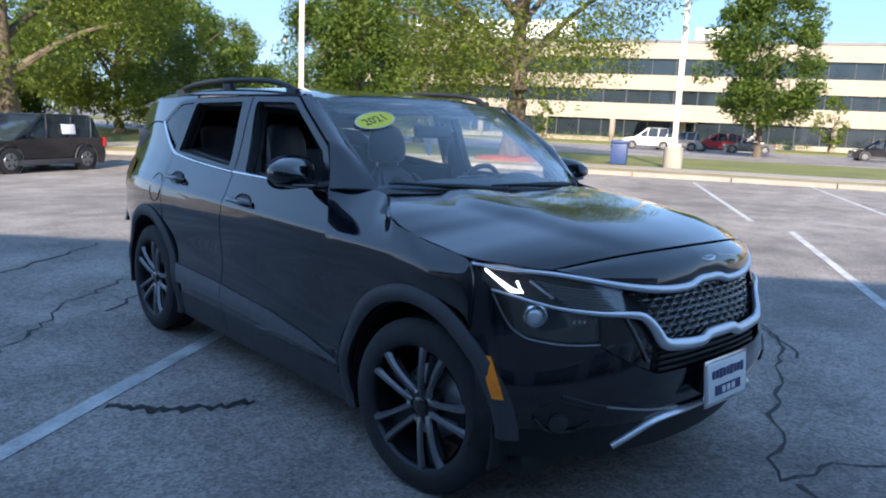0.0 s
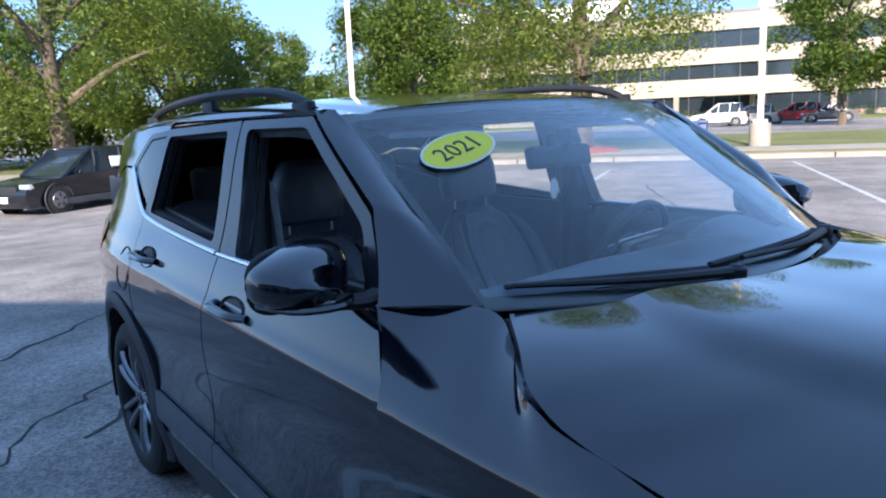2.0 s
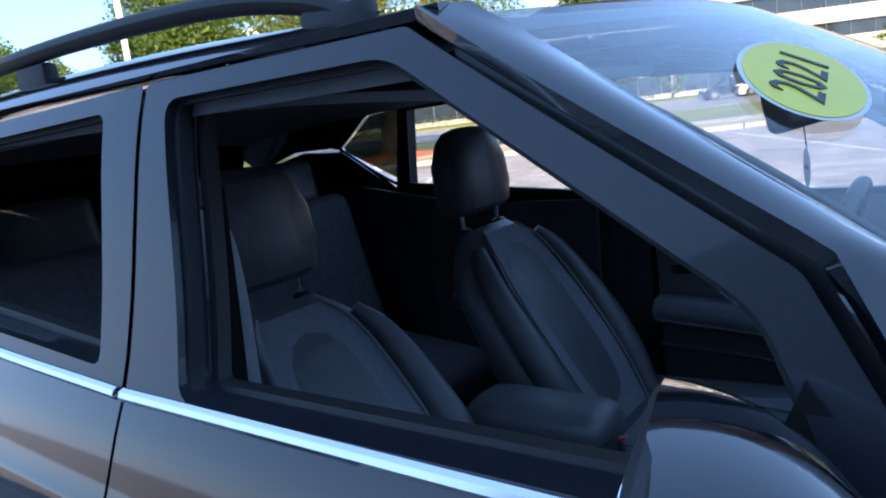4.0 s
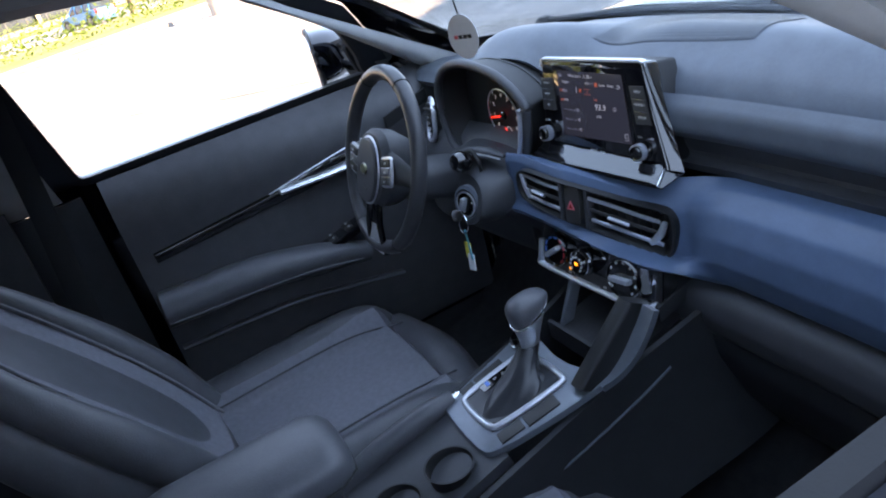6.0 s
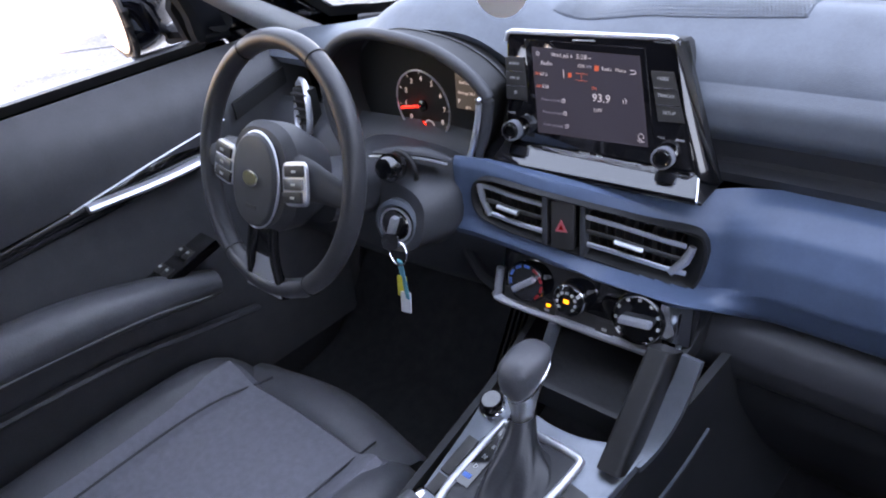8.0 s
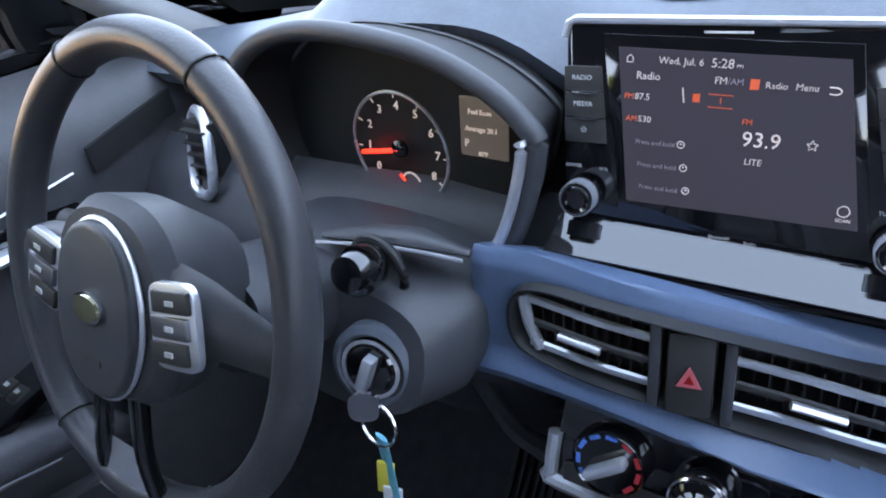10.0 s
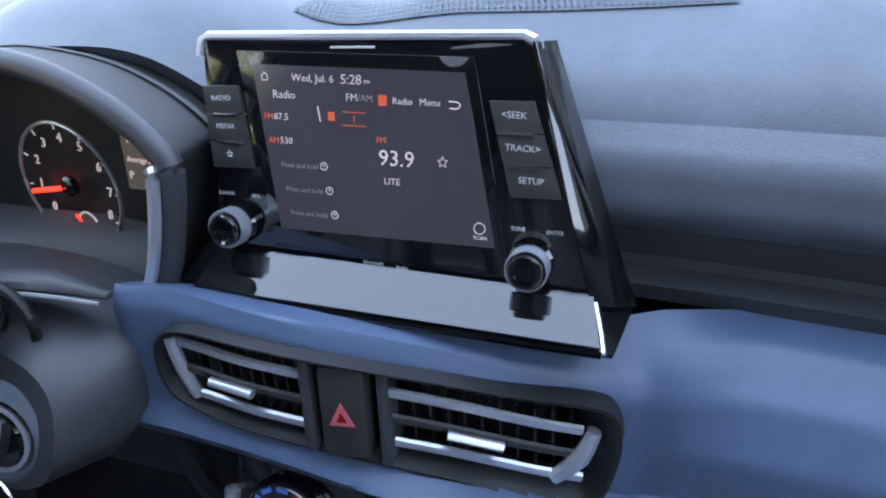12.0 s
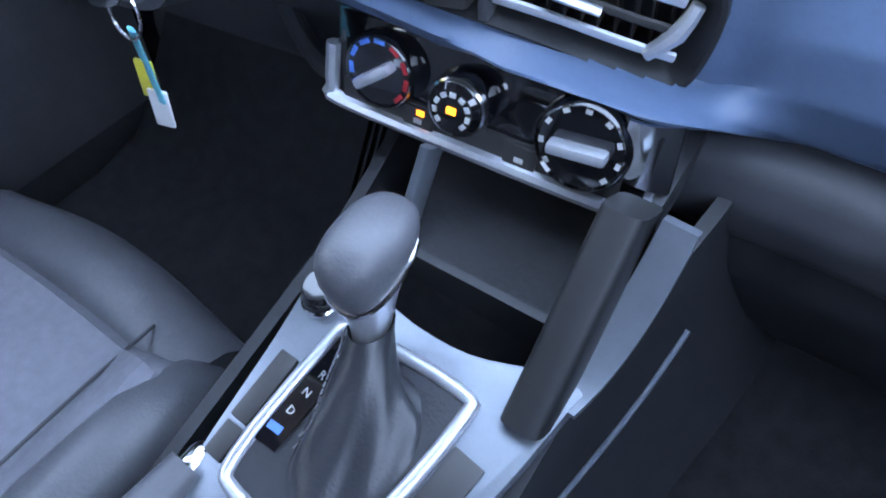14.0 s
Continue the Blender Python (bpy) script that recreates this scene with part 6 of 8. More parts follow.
lower([(-0.6, 1.05), (-0.613, 1.035), (-0.613, 1.014), (-0.598, 1.0)], -0.05, 0.72, DASH, "upper_edge")
# Recess drawn in the darker hard_dash: the pad's shade is in its colour.
lower([(-0.6, 1.003), (-0.582, 0.993), (-0.574, 0.96), (-0.578, 0.942), (-0.602, 0.933)], 0.1, 0.72, DASHLOW, "dash_recess", label="grained recess band under the dash pad, shade in its colour")
# The glove box lid has footwell shade in its plastic colour.
lower([(-0.625, 0.765), (-0.65, 0.75), (-0.662, 0.725), (-0.66, 0.66), (-0.635, 0.58), (-0.595, 0.52)], 0.15, 0.72, DASHSHADE, "glove_box", label="glove box lid with footwell shade in its colour")
lower([(-0.64, 0.77), (-0.668, 0.756), (-0.674, 0.736), (-0.669, 0.708), (-0.65, 0.7)], 0.13, 0.72, DASHLOW, "knee_band", label="leather-grained band over the glove box")
part("glove_box_gap", tube([(0.22, DY(0.22) - 0.064, 0.64), (0.26, DY(0.26) - 0.066, 0.68), (0.45, DY(0.45) - 0.066, 0.688), (0.7, DY(0.7) - 0.066, 0.688)], 0.003, 6, 4), INK, db)
part("glove_box_latch", rbox(0.07, 0.01, 0.018, 0.004, pose(0.47, DY(0.47) - 0.066, 0.676)), INK, db)
# centre stack body
lower([(-0.57, 0.86), (-0.6, 0.83), (-0.6, 0.77), (-0.58, 0.7), (-0.53, 0.6)], -0.16, 0.17, DASHLOW, "centre_panel", 24)
# driver side lower panels
lower([(-0.6, 0.95), (-0.63, 0.93), (-0.66, 0.88), (-0.66, 0.8), (-0.62, 0.7), (-0.52, 0.62)], -0.72, -0.13, DASHLOW, "knee_panel", 30)
part("cubby", rbox(0.1, 0.02, 0.05, 0.01, pose(-0.13, -0.685, 0.79)), INK, db)
part("cubby_lip", tube([(-0.21, -0.7, 0.775), (-0.15, -0.73, 0.76), (-0.09, -0.74, 0.757)], 0.01, 8, 5), DASHLOW, db)

# speaker grille on top
sg = part("speaker_grille", sheet(lambda a, b: (lambda p: (p[0], p[1], p[2] + 0.0015))(dash_top(0.5 + 0.235 * (a - 0.42) + 0.0 * b, 0.2 + 0.46 * b + 0.1 * (1 - (2 * a - 1) ** 2) * (b - 0.5) * 0.6)), 24, 10, 0), DASH, db, "perforated dash-top speaker grille")
bm = bmesh.new()
for i in range(72):
    for j in range(22):
        a, b = (i + 0.5 * (j % 2)) / 72, (j + 0.5) / 22
        p = dash_top(0.5 + 0.235 * (a - 0.42), 0.2 + 0.46 * b + 0.1 * (1 - (2 * a - 1) ** 2) * (b - 0.5) * 0.6)
        c = [bm.verts.new((p[0] + 0.0018 * dx, p[1] + 0.0021 * dy, p[2] + 0.0028)) for dx, dy in ((-1, 0), (0, -1), (1, 0), (0, 1))]
        bm.faces.new(c)
tagged(part("perforation", bm, INK, sg), kind="stuff")

# ---- instrument cluster ----
CL = group_part("instrument_cluster", car, "instrument cluster under a hood, with tachometer and small display")


RIMPTS = spline([(-0.13, 0, 1.032), (-0.137, 0, 1.053), (-0.177, 0, 1.08), (-0.238, 0, 1.1), (-0.332, 0, 1.108), (-0.4, 0, 1.095), (-0.445, 0, 1.065), (-0.46, 0, 1.02), (-0.455, 0, 0.96), (-0.42, 0, 0.92), (-0.33, 0, 0.905), (-0.245, 0, 0.905), (-0.19, 0, 0.922), (-0.152, 0, 0.963)], 5, True)


def hood_rim(i, grow=1.0, y=-0.715):
    """Outline of the cluster opening."""
    p = RIMPTS[i % len(RIMPTS)]
    return Vector((-0.3 + (p.x + 0.3) * grow, y + 0.05 * (p.z - 1.0), 1.0 + (p.z - 1.0) * grow))


NR = len(RIMPTS)
T = [2 * math.pi * i / 48 for i in range(48)]
part("cluster_hood", sheet(lambda a, b: hood_rim(int(round(a * NR)), 1.02 - 0.1 * b, -0.72 + 0.085 * b), NR, 6, 0.0, True), TRIM, CL)
part("hood_edge", tube([hood_rim(i, 1.035, -0.717) for i in range(NR)], 0.009, 10, 0, True), DASHLOW, CL)
part("hood_trim", tube([hood_rim(i, 1.0, -0.728) for i in range(-12, 4)], 0.0045, 8, 0), SATIN, CL, "satin trim curving down the cluster edge")
part("cluster_face", prism([(p.x, p.z) for p in [hood_rim(i, 0.96) for i in range(NR)]], 0.004, Matrix(((1, 0, 0, 0), (0, 0, 1, -0.652), (0, 1, 0, 0), (0, 0, 0, 1)))), INK, CL)


def face(x, z, y=-0.658):
    return Matrix.Translation((x, y, z)) @ Euler((radians(84), 0, 0)).to_matrix().to_4x4()


for cx, big in ((-0.303, True),):
    g = group_part("gauge", CL, "round gauge with white figures and a red needle")
    cz, R = 0.989, 0.056
    part("gauge_ring", tube([Matrix.Translation((cx, -0.662, cz)) @ Vector((R * math.cos(t), 0, R * math.sin(t))) for t in T], 0.0016, 6, 0, True), SATIN, g)
    for k in range(9):
        a = radians(215 - 250 * k / 8)
        words("gauge_figure", str(k) if big else str(20 * k), 0.0115 if big else 0.009, face(cx + R * 0.74 * math.cos(a), cz + R * 0.74 * math.sin(a)), SCREENTEXT, g)
        part("gauge_tick", rbox(0.001, 0.001, 0.005, 0, pose(cx + R * 0.93 * math.cos(a), -0.66, cz + R * 0.93 * math.sin(a), 0, 90 - math.degrees(a), 0)), SCREENTEXT, g)
    a = radians(190 if big else 215)
    part("needle", tube([(cx, -0.664, cz), (cx + R * 0.85 * math.cos(a), -0.664, cz + R * 0.85 * math.sin(a))], 0.0022, 6, 0), NEEDLE, g)
    part("needle_hub", lathe([(0.009, 0), (0.009, 0.004), (0.006, 0.006), (0, 0.006)], 16, face(cx, cz, -0.66)), GLOSS, g)
    part("sub_gauge", tube([Vector((cx + 0.008 + 0.011 * math.cos(t), -0.661, cz - 0.034 + 0.011 * math.sin(t))) for t in np.linspace(0.3, 2.8, 8)], 0.001, 5, 0), SCREENTEXT, g)
    part("sub_needle", tube([(cx + 0.004, -0.662, cz - 0.036), (cx - 0.004, -0.662, cz - 0.026)], 0.0012, 5, 0), NEEDLE, g)
ld = part("trip_display", rbox(0.048, 0.003, 0.052, 0.002, pose(-0.206, -0.66, 1.022, -6, 0, 0)), material("lcd_grey", (0.03, 0.033, 0.036), 0.3, emit=0.05), CL, "small grey trip display")
for k, (tx, sz, dz) in enumerate((("Fuel Econ", 0.006, 0.018), ("Average 20.1", 0.0062, 0.0), ("P", 0.009, -0.016), ("82°F", 0.005, -0.026))):
    words("display_text", tx, sz, face(-0.206 - (0.016 if k == 2 else 0), 1.022 + dz * 0.85, -0.6645), SCREENTEXT, ld)

part("cluster_crescent", tube([(-0.3, -0.775, 0.958), (-0.25, -0.772, 0.968), (-0.2, -0.768, 0.973), (-0.158, -0.76, 0.966)], 0.009, 10, 6, flat=0.6, radii=[0.005, 0.012, 0.012, 0.004]), DASHLOW, CL, "dark crescent trim below the cluster")
part("crescent_line", tube([(-0.3, -0.786, 0.956), (-0.25, -0.785, 0.965), (-0.2, -0.781, 0.97), (-0.16, -0.769, 0.964)], 0.0016, 6, 6), SATIN, CL)

# ---- steering column and wheel ----
sc = group_part("steering_column", car, "black steering column with stalk and ignition")
part("column_shroud", loft([((-0.325 + 0.004 * t, -0.7 - 0.19 * t, 0.885 + 0.055 * t), 0.075 - 0.012 * t, 0.034 + 0.006 * t, (0, 0.3, 1)) for t in np.linspace(0, 1, 6)], 28, 3.0), DASHLOW, sc)
part("lower_shroud", loft([((-0.285, -0.72, 0.9), 0.13, 0.055, (0, 0.35, 1)), ((-0.27, -0.78, 0.895), 0.125, 0.06, (0, 0.35, 1)), ((-0.265, -0.825, 0.893), 0.1, 0.05, (0, 0.35, 1))], 28, 3.0), DASHLOW, sc)
stk_ = part("wiper_stalk", tube([(-0.275, -0.79, 0.94), (-0.24, -0.805, 0.955), (-0.226, -0.812, 0.962)], 0.011, 10, 4, radii=[0.008, 0.009, 0.016]), TRIM, sc, "black stalk with a rounded knob")
part("stalk_knob", lathe([(0.012, -0.018), (0.019, -0.01), (0.02, 0.008), (0.014, 0.018), (0, 0.02)], 18, Matrix.Translation((-0.222, -0.815, 0.966)) @ Euler((radians(70), radians(25), 0)).to_matrix().to_4x4()), GLOSS, stk_)
part("stalk_ring", tube([Vector((-0.228 + 0.026 * math.cos(t), -0.79, 0.95 + 0.028 * math.sin(t))) for t in T[::2]], 0.004, 8, 0, True), TRIM, stk_)
part("lamp_stalk", tube([(-0.4, -0.85, 0.965), (-0.47, -0.875, 0.975), (-0.515, -0.885, 0.98)], 0.011, 10, 4), TRIM, sc)
MI = Matrix.Translation((-0.212, -0.832, 0.888)) @ Euler((radians(78), 0, radians(14))).to_matrix().to_4x4()
ig = part("ignition_ring", lathe([(0.036, -0.02), (0.036, 0.0), (0.03, 0.004), (0.026, 0.0), (0.026, -0.006)], 32, MI, False), DASH, sc, "round ignition lock surround")
part("ignition_barrel", lathe([(0.0235, -0.01), (0.0235, 0.003), (0.02, 0.006), (0, 0.006)], 28, MI), GLOSS, ig)
part("ignition_rim", lathe([(0.024, 0.0), (0.0255, 0.004), (0.0225, 0.0045), (0.021, 0.0)], 28, MI, False), SATIN, ig)
part("ignition_grip", rbox(0.01, 0.03, 0.014, 0.003, MI @ pose(0, 0, 0.01, 0, 0, -20)), SATIN, ig)

SW = Matrix.Translation((-0.327, -0.928, 0.993)) @ Euler((radians(70), 0, 0)).to_matrix().to_4x4() @ Matrix.Diagonal((0.82, 0.84, 0.84, 1))
sw = group_part("steering_wheel", car, "black leather steering wheel with silver spokes", SW)
RW_ = 0.2
part("wheel_rim", tube([(RW_ * math.cos(t), RW_ * math.sin(t) * (1.0 if math.sin(t) > -0.9 else 0.985), 0) for t in [2 * math.pi * i / 64 for i in range(64)]], 0.0165, 14, 0, True, flat=1.1), WHEELSKIN, sw, "smooth black leather rim")
for t in (radians(62), radians(118), radians(236), radians(304)):
    part("rim_seam", tube([(RW_ * math.cos(t) + 0.0175 * math.cos(q) * math.cos(t), RW_ * math.sin(t) + 0.0175 * math.cos(q) * math.sin(t), 0.0185 * math.sin(q)) for q in T[::3]], 0.0012, 5, 0, True), INK, sw)
part("hub_body", loft([((0, 0.005, z), w, h, (0, 1, 0)) for z, w, h in ((-0.07, 0.06, 0.06), (-0.02, 0.085, 0.085), (0.015, 0.088, 0.088), (0.03, 0.076, 0.078))], 36, 2.5), DASHLOW, sw)
pad = part("airbag_pad", prism(oval(0.058, 0.074, 40, 2.3), 0.012, Matrix.Translation((0, 0.0, 0.03)), 0.006, 3), DASHLOW, sw, "grained airbag cover")
part("pad_ring", tube([(0.06 * math.cos(t), 0.076 * math.sin(t), 0.033) for t in T], 0.0026, 8, 0, True), SATIN, sw)
bd = part("wheel_badge", prism(oval(0.021, 0.0135, 28), 0.003, Matrix.Translation((0, 0.004, 0.043))), CHROME, sw, "oval chrome badge")
part("badge_field", prism(oval(0.018, 0.0105, 28), 0.0015, Matrix.Translation((0, 0.004, 0.0462))), material("badge_brass", (0.5, 0.46, 0.3), 0.25, 0.9), bd)
part("airbag_print", rbox(0.026, 0.006, 0.001, 0, pose(0, -0.042, 0.0425)), BUTTON, sw)
for s in (-1, 1):
    spk = part("spoke", tube([(s * 0.06, 0.014, 0.01), (s * 0.115, 0.018, 0.012), (s * 0.19, 0.006, 0.002)], 0.03, 12, 5, flat=0.4, up=(0, 0, 1), radii=[0.042, 0.032, 0.018]), DASHLOW, sw)
    part("switch_frame", prism(oval(0.03, 0.034, 24, 5), 0.006, Matrix.Translation((s * 0.098, 0.012, 0.026)) @ Matrix.Rotation(radians(10 * s), 4, "Z"), 0.002), SATIN, spk, "silver switch surround")
    for k in range(3):
        part("wheel_button", rbox(0.046, 0.017, 0.006, 0.002, Matrix.Translation((s * 0.098, 0.032 - 0.02 * k, 0.033)) @ Matrix.Rotation(radians(10 * s), 4, "Z")), BUTTON if k != 1 else RIM, spk)
        part("button_icon", rbox(0.01, 0.004, 0.001, 0, Matrix.Translation((s * 0.1, 0.032 - 0.02 * k, 0.0365)) @ Matrix.Rotation(radians(10 * s), 4, "Z")), PRINT, spk)
    part("lower_spoke", tube([(s * 0.026, -0.07, 0.018), (s * 0.034, -0.13, 0.016), (s * 0.05, -0.19, 0.004)], 0.012, 10, 5, flat=0.6), GLOSS, sw)
part("spoke_plate", prism([(-0.05, -0.19), (0.05, -0.19), (0.024, -0.128), (-0.024, -0.128)], 0.006, Matrix.Translation((0, 0, 0.008)), 0.003), SATIN, sw, "bright silver lower spoke plate")
part("spoke_panel", prism([(-0.022, -0.126), (0.022, -0.126), (0.02, -0.075), (-0.02, -0.075)], 0.006, Matrix.Translation((0, 0, 0.012)), 0.002), GLOSS, sw)

for ob in sw.children_recursive:
    if not ob.name.startswith(("wheel_rim", "rim_seam")):
        ob.data.transform(Matrix.Translation((0.0, -0.018, 0.0)))

# key in the ignition with its strap and tag
key = thing("car_key", "car key in the ignition with teal strap and yellow-white tag", "key", m=pose(-0.185, -0.862, 0.875))
part("key_head", prism(oval(0.012, 0.011, 16, 3), 0.005, Euler((radians(70), 0, radians(30))).to_matrix().to_4x4() @ Matrix.Translation((-0.008, 0.008, 0))), CHROME, key)
part("key_ring", tube([(0.017 * math.cos(t), 0.004 * math.sin(t), -0.01 + 0.017 * math.sin(t)) for t in T[::2]], 0.0014, 6, 0, True), CHROME, key)
part("strap", tube([(0, 0, -0.022), (0.003, -0.002, -0.05), (0.006, -0.004, -0.08)], 0.0085, 8, 4, flat=0.25, up=(0.3, 1, 0)), TEAL, key)
part("yellow_tag", rbox(0.014, 0.003, 0.034, 0.001, pose(0.0, -0.004, -0.062, 0, 8, 20)), TAGYELLOW, key)
part("white_tag", rbox(0.016, 0.003, 0.036, 0.003, pose(0.003, -0.005, -0.088, 0, 8, 20)), WHITE, key)

# ---- radio unit ----
MR = Matrix.Translation((0.0, -0.664, 1.03)) @ Euler((radians(79), 0, radians(8))).to_matrix().to_4x4()
ru = group_part("radio_unit", car, "gloss black radio with a lit screen, buttons and two knobs", MR)
RO = [(-0.121, 0.082), (-0.117, 0.086), (0.096, 0.084), (0.101, 0.08), (0.139, -0.072), (-0.118, -0.06)]
part("radio_back", prism([(x * 0.97, y * 0.97) for x, y in RO], 0.05, Matrix.Translation((0, 0, -0.08))), TRIM, ru)
part("radio_body", prism(RO, 0.034, Matrix.Translation((0, 0, -0.034)), 0.003), GLOSS, ru)
part("chrome_edge", loft_strip([(-0.1225, 0.076), (-0.12, 0.086), (-0.115, 0.0885), (0.095, 0.0865), (0.101, 0.0835)], 0.0055, -0.008, 0.001), SATIN, ru, "bright trim round the radio")
part("side_bezel", sheet(lambda a, b: (0.1 + 0.039 * a + (0.008 + 0.017 * a) * b, 0.082 - 0.154 * a - 0.006 * a * b, 0.001 - 0.004 * b - 0.012 * b * b), 16, 5, -0.004), GLOSS, ru, "gloss black slanted side of the radio")
part("bezel_line", tube([(0.105, 0.083, 0.0), (0.124, 0.005, 0.0005), (0.143, -0.073, 0.001)], 0.0011, 6, 4), SATIN, ru)
part("display", prism([(-0.094, 0.079), (0.0656, 0.0745), (0.0895, -0.06), (-0.0755, -0.051)], 0.0015, None, 0.0005), GLOSS, ru)
dsp = part("screen", prism([(-0.0825, 0.0705), (0.0605, 0.0655), (0.0795, -0.0415), (-0.0705, -0.0385)], 0.0022), SCREEN, ru, "lit blue-grey radio screen")


def rt(tx, x, y, size, mat=SCREENSOFT, align="LEFT"):
    words("screen_text", tx, size, Matrix.Translation((x, y, 0.0026)) @ Matrix.Rotation(radians(-1.8), 4, "Z"), mat, dsp, 0.0001, align)


rt("Wed, Jul. 6", -0.0545, 0.062, 0.0066)
rt("5:28", -0.0205, 0.061, 0.0085)
rt("PM", -0.0045, 0.0595, 0.0032)
rt("Radio", -0.069, 0.0515, 0.0072)
rt("FM", -0.0174, 0.05, 0.0066)
rt("/AM", -0.009, 0.0497, 0.0058, SCREENDIM)
rt("Radio", 0.0139, 0.0482, 0.0058)
rt("Menu", 0.0315, 0.0478, 0.006)
rt("FM", -0.0765, 0.0373, 0.0055, SCREENRED)
rt("87.5", -0.0692, 0.0372, 0.0062)
rt("AM", -0.0745, 0.0219, 0.0055, SCREENRED)
rt("530", -0.066, 0.0217, 0.0062)
rt("FM", 0.0022, 0.0239, 0.0055, SCREENRED)
rt("93.9", 0.0033, 0.0125, 0.0142, SCREENTEXT)
rt("LITE", 0.0065, -0.0023, 0.006)
rt("SCAN", 0.0699, -0.0355, 0.0034, SCREENTEXT, "CENTER")
rt("1", -0.0122, 0.0366, 0.006, SCREENRED, "CENTER")
for k in range(3):
    y = 0.0057 - 0.0162 * k
    rt("Press and hold", -0.0665 + 0.0022 * k, y, 0.0046, SCREENDIM)
    part("plus_ring", tube([(-0.0352 + 0.0029 * k + 0.0024 * math.cos(t), y + 0.0024 * math.sin(t), 0.0026) for t in T[::4]], 0.0003, 4, 0, True), SCREENTEXT, dsp)
    rt("+", -0.0352 + 0.0029 * k, y + 0.0003, 0.0045, SCREENTEXT, "CENTER")
part("screen_rule", rbox(0.0008, 0.01, 0.0004, 0, pose(-0.0365, 0.0395, 0.0026, 0, 0, 8)), SCREENTEXT, dsp)
for dy in (-0.0042, 0.0042):
    part("screen_rule", rbox(0.016, 0.0005, 0.0004, 0, pose(-0.0122, 0.0366 + dy, 0.0026, 0, 0, -2)), SCREENRED, dsp)
part("digital_mark", rbox(0.0045, 0.0055, 0.0004, 0, pose(-0.0279, 0.0381, 0.0026)), SCREENRED, dsp)
part("digital_mark", rbox(0.0055, 0.0065, 0.0004, 0, pose(0.0075, 0.0485, 0.0026)), SCREENRED, dsp)
star = [(0.004 * (1 if i % 2 == 0 else 0.45) * math.sin(math.pi * i / 5), 0.004 * (1 if i % 2 == 0 else 0.45) * math.cos(math.pi * i / 5), 0) for i in range(10)]
part("star_outline", tube([(0.046 + p[0] * 0.9, 0.0115 + p[1] * 0.9, 0.0026) for p in star], 0.0003, 4, 0, True), SCREENTEXT, dsp)
part("scan_ring", tube([(0.0695 + 0.0036 * math.cos(t), -0.0293 + 0.0036 * math.sin(t), 0.0026) for t in T[::4]], 0.0003, 4, 0, True), SCREENTEXT, dsp)
part("back_arrow", tube([(0.051, 0.0445, 0.0026), (0.0555, 0.0442, 0.0026), (0.0575, 0.0463, 0.0026), (0.0555, 0.0482, 0.0026), (0.0505, 0.0485, 0.0026)], 0.0004, 4, 3), SCREENTEXT, dsp)
part("home_icon", tube([(-0.0758, 0.0605, 0.0026), (-0.0758, 0.0635, 0.0026), (-0.0738, 0.0655, 0.0026), (-0.0718, 0.0635, 0.0026), (-0.0718, 0.0605, 0.0026)], 0.0003, 4, 0, True), SCREENTEXT, dsp)
for k, (ltx, rtx) in enumerate((("RADIO", "<SEEK"), ("MEDIA", "TRACK>"), ("", "SETUP"))):
    y0 = 0.0565 - 0.0185 * k
    xl, xr = -0.1212 + 0.0008 * k, -0.0942 + 0.0021 * k
    bl = part("radio_button", prism([(xl, y0), (xr, y0), (xr + 0.002, y0 - 0.0175), (xl + 0.0008, y0 - 0.0175)], 0.003, None, 0.0008), BUTTON, ru)
    if ltx:
        words("button_text", ltx, 0.0048, Matrix.Translation(((xl + xr) / 2, y0 - 0.008, 0.0031)), PRINT, bl, 0.0001)
    else:
        part("star_icon", tube([((xl + xr) / 2 + p[0] * 0.6, y0 - 0.008 + p[1] * 0.6, 0.0032) for p in star], 0.0004, 4, 0, True), PRINT, bl)
    y1 = 0.0492 - 0.0195 * k
    x0, x1 = 0.0753 + 0.0046 * k, 0.102 + 0.0061 * k
    br = part("radio_button", prism([(x0, y1), (x1, y1), (x1 + 0.006, y1 - 0.0185), (x0 + 0.0044, y1 - 0.0185)], 0.003, None, 0.0008), BUTTON, ru)
    words("button_text", rtx, 0.0056, Matrix.Translation(((x0 + x1) / 2 + 0.002, y1 - 0.008, 0.0031)) @ Matrix.Rotation(radians(-3), 4, "Z"), PRINT, br, 0.0001)
    if k < 2:
        part("button_chrome", rbox(0.019, 0.0016, 0.003, 0.0006, pose((xl + xr) / 2 + 0.003, y0 - 0.0182, 0.0032)), CHROME, bl)
        part("button_chrome", rbox(0.0225, 0.0017, 0.003, 0.0006, pose((x0 + x1) / 2 + 0.003, y1 - 0.019, 0.0032, 0, 0, -3)), CHROME, br)
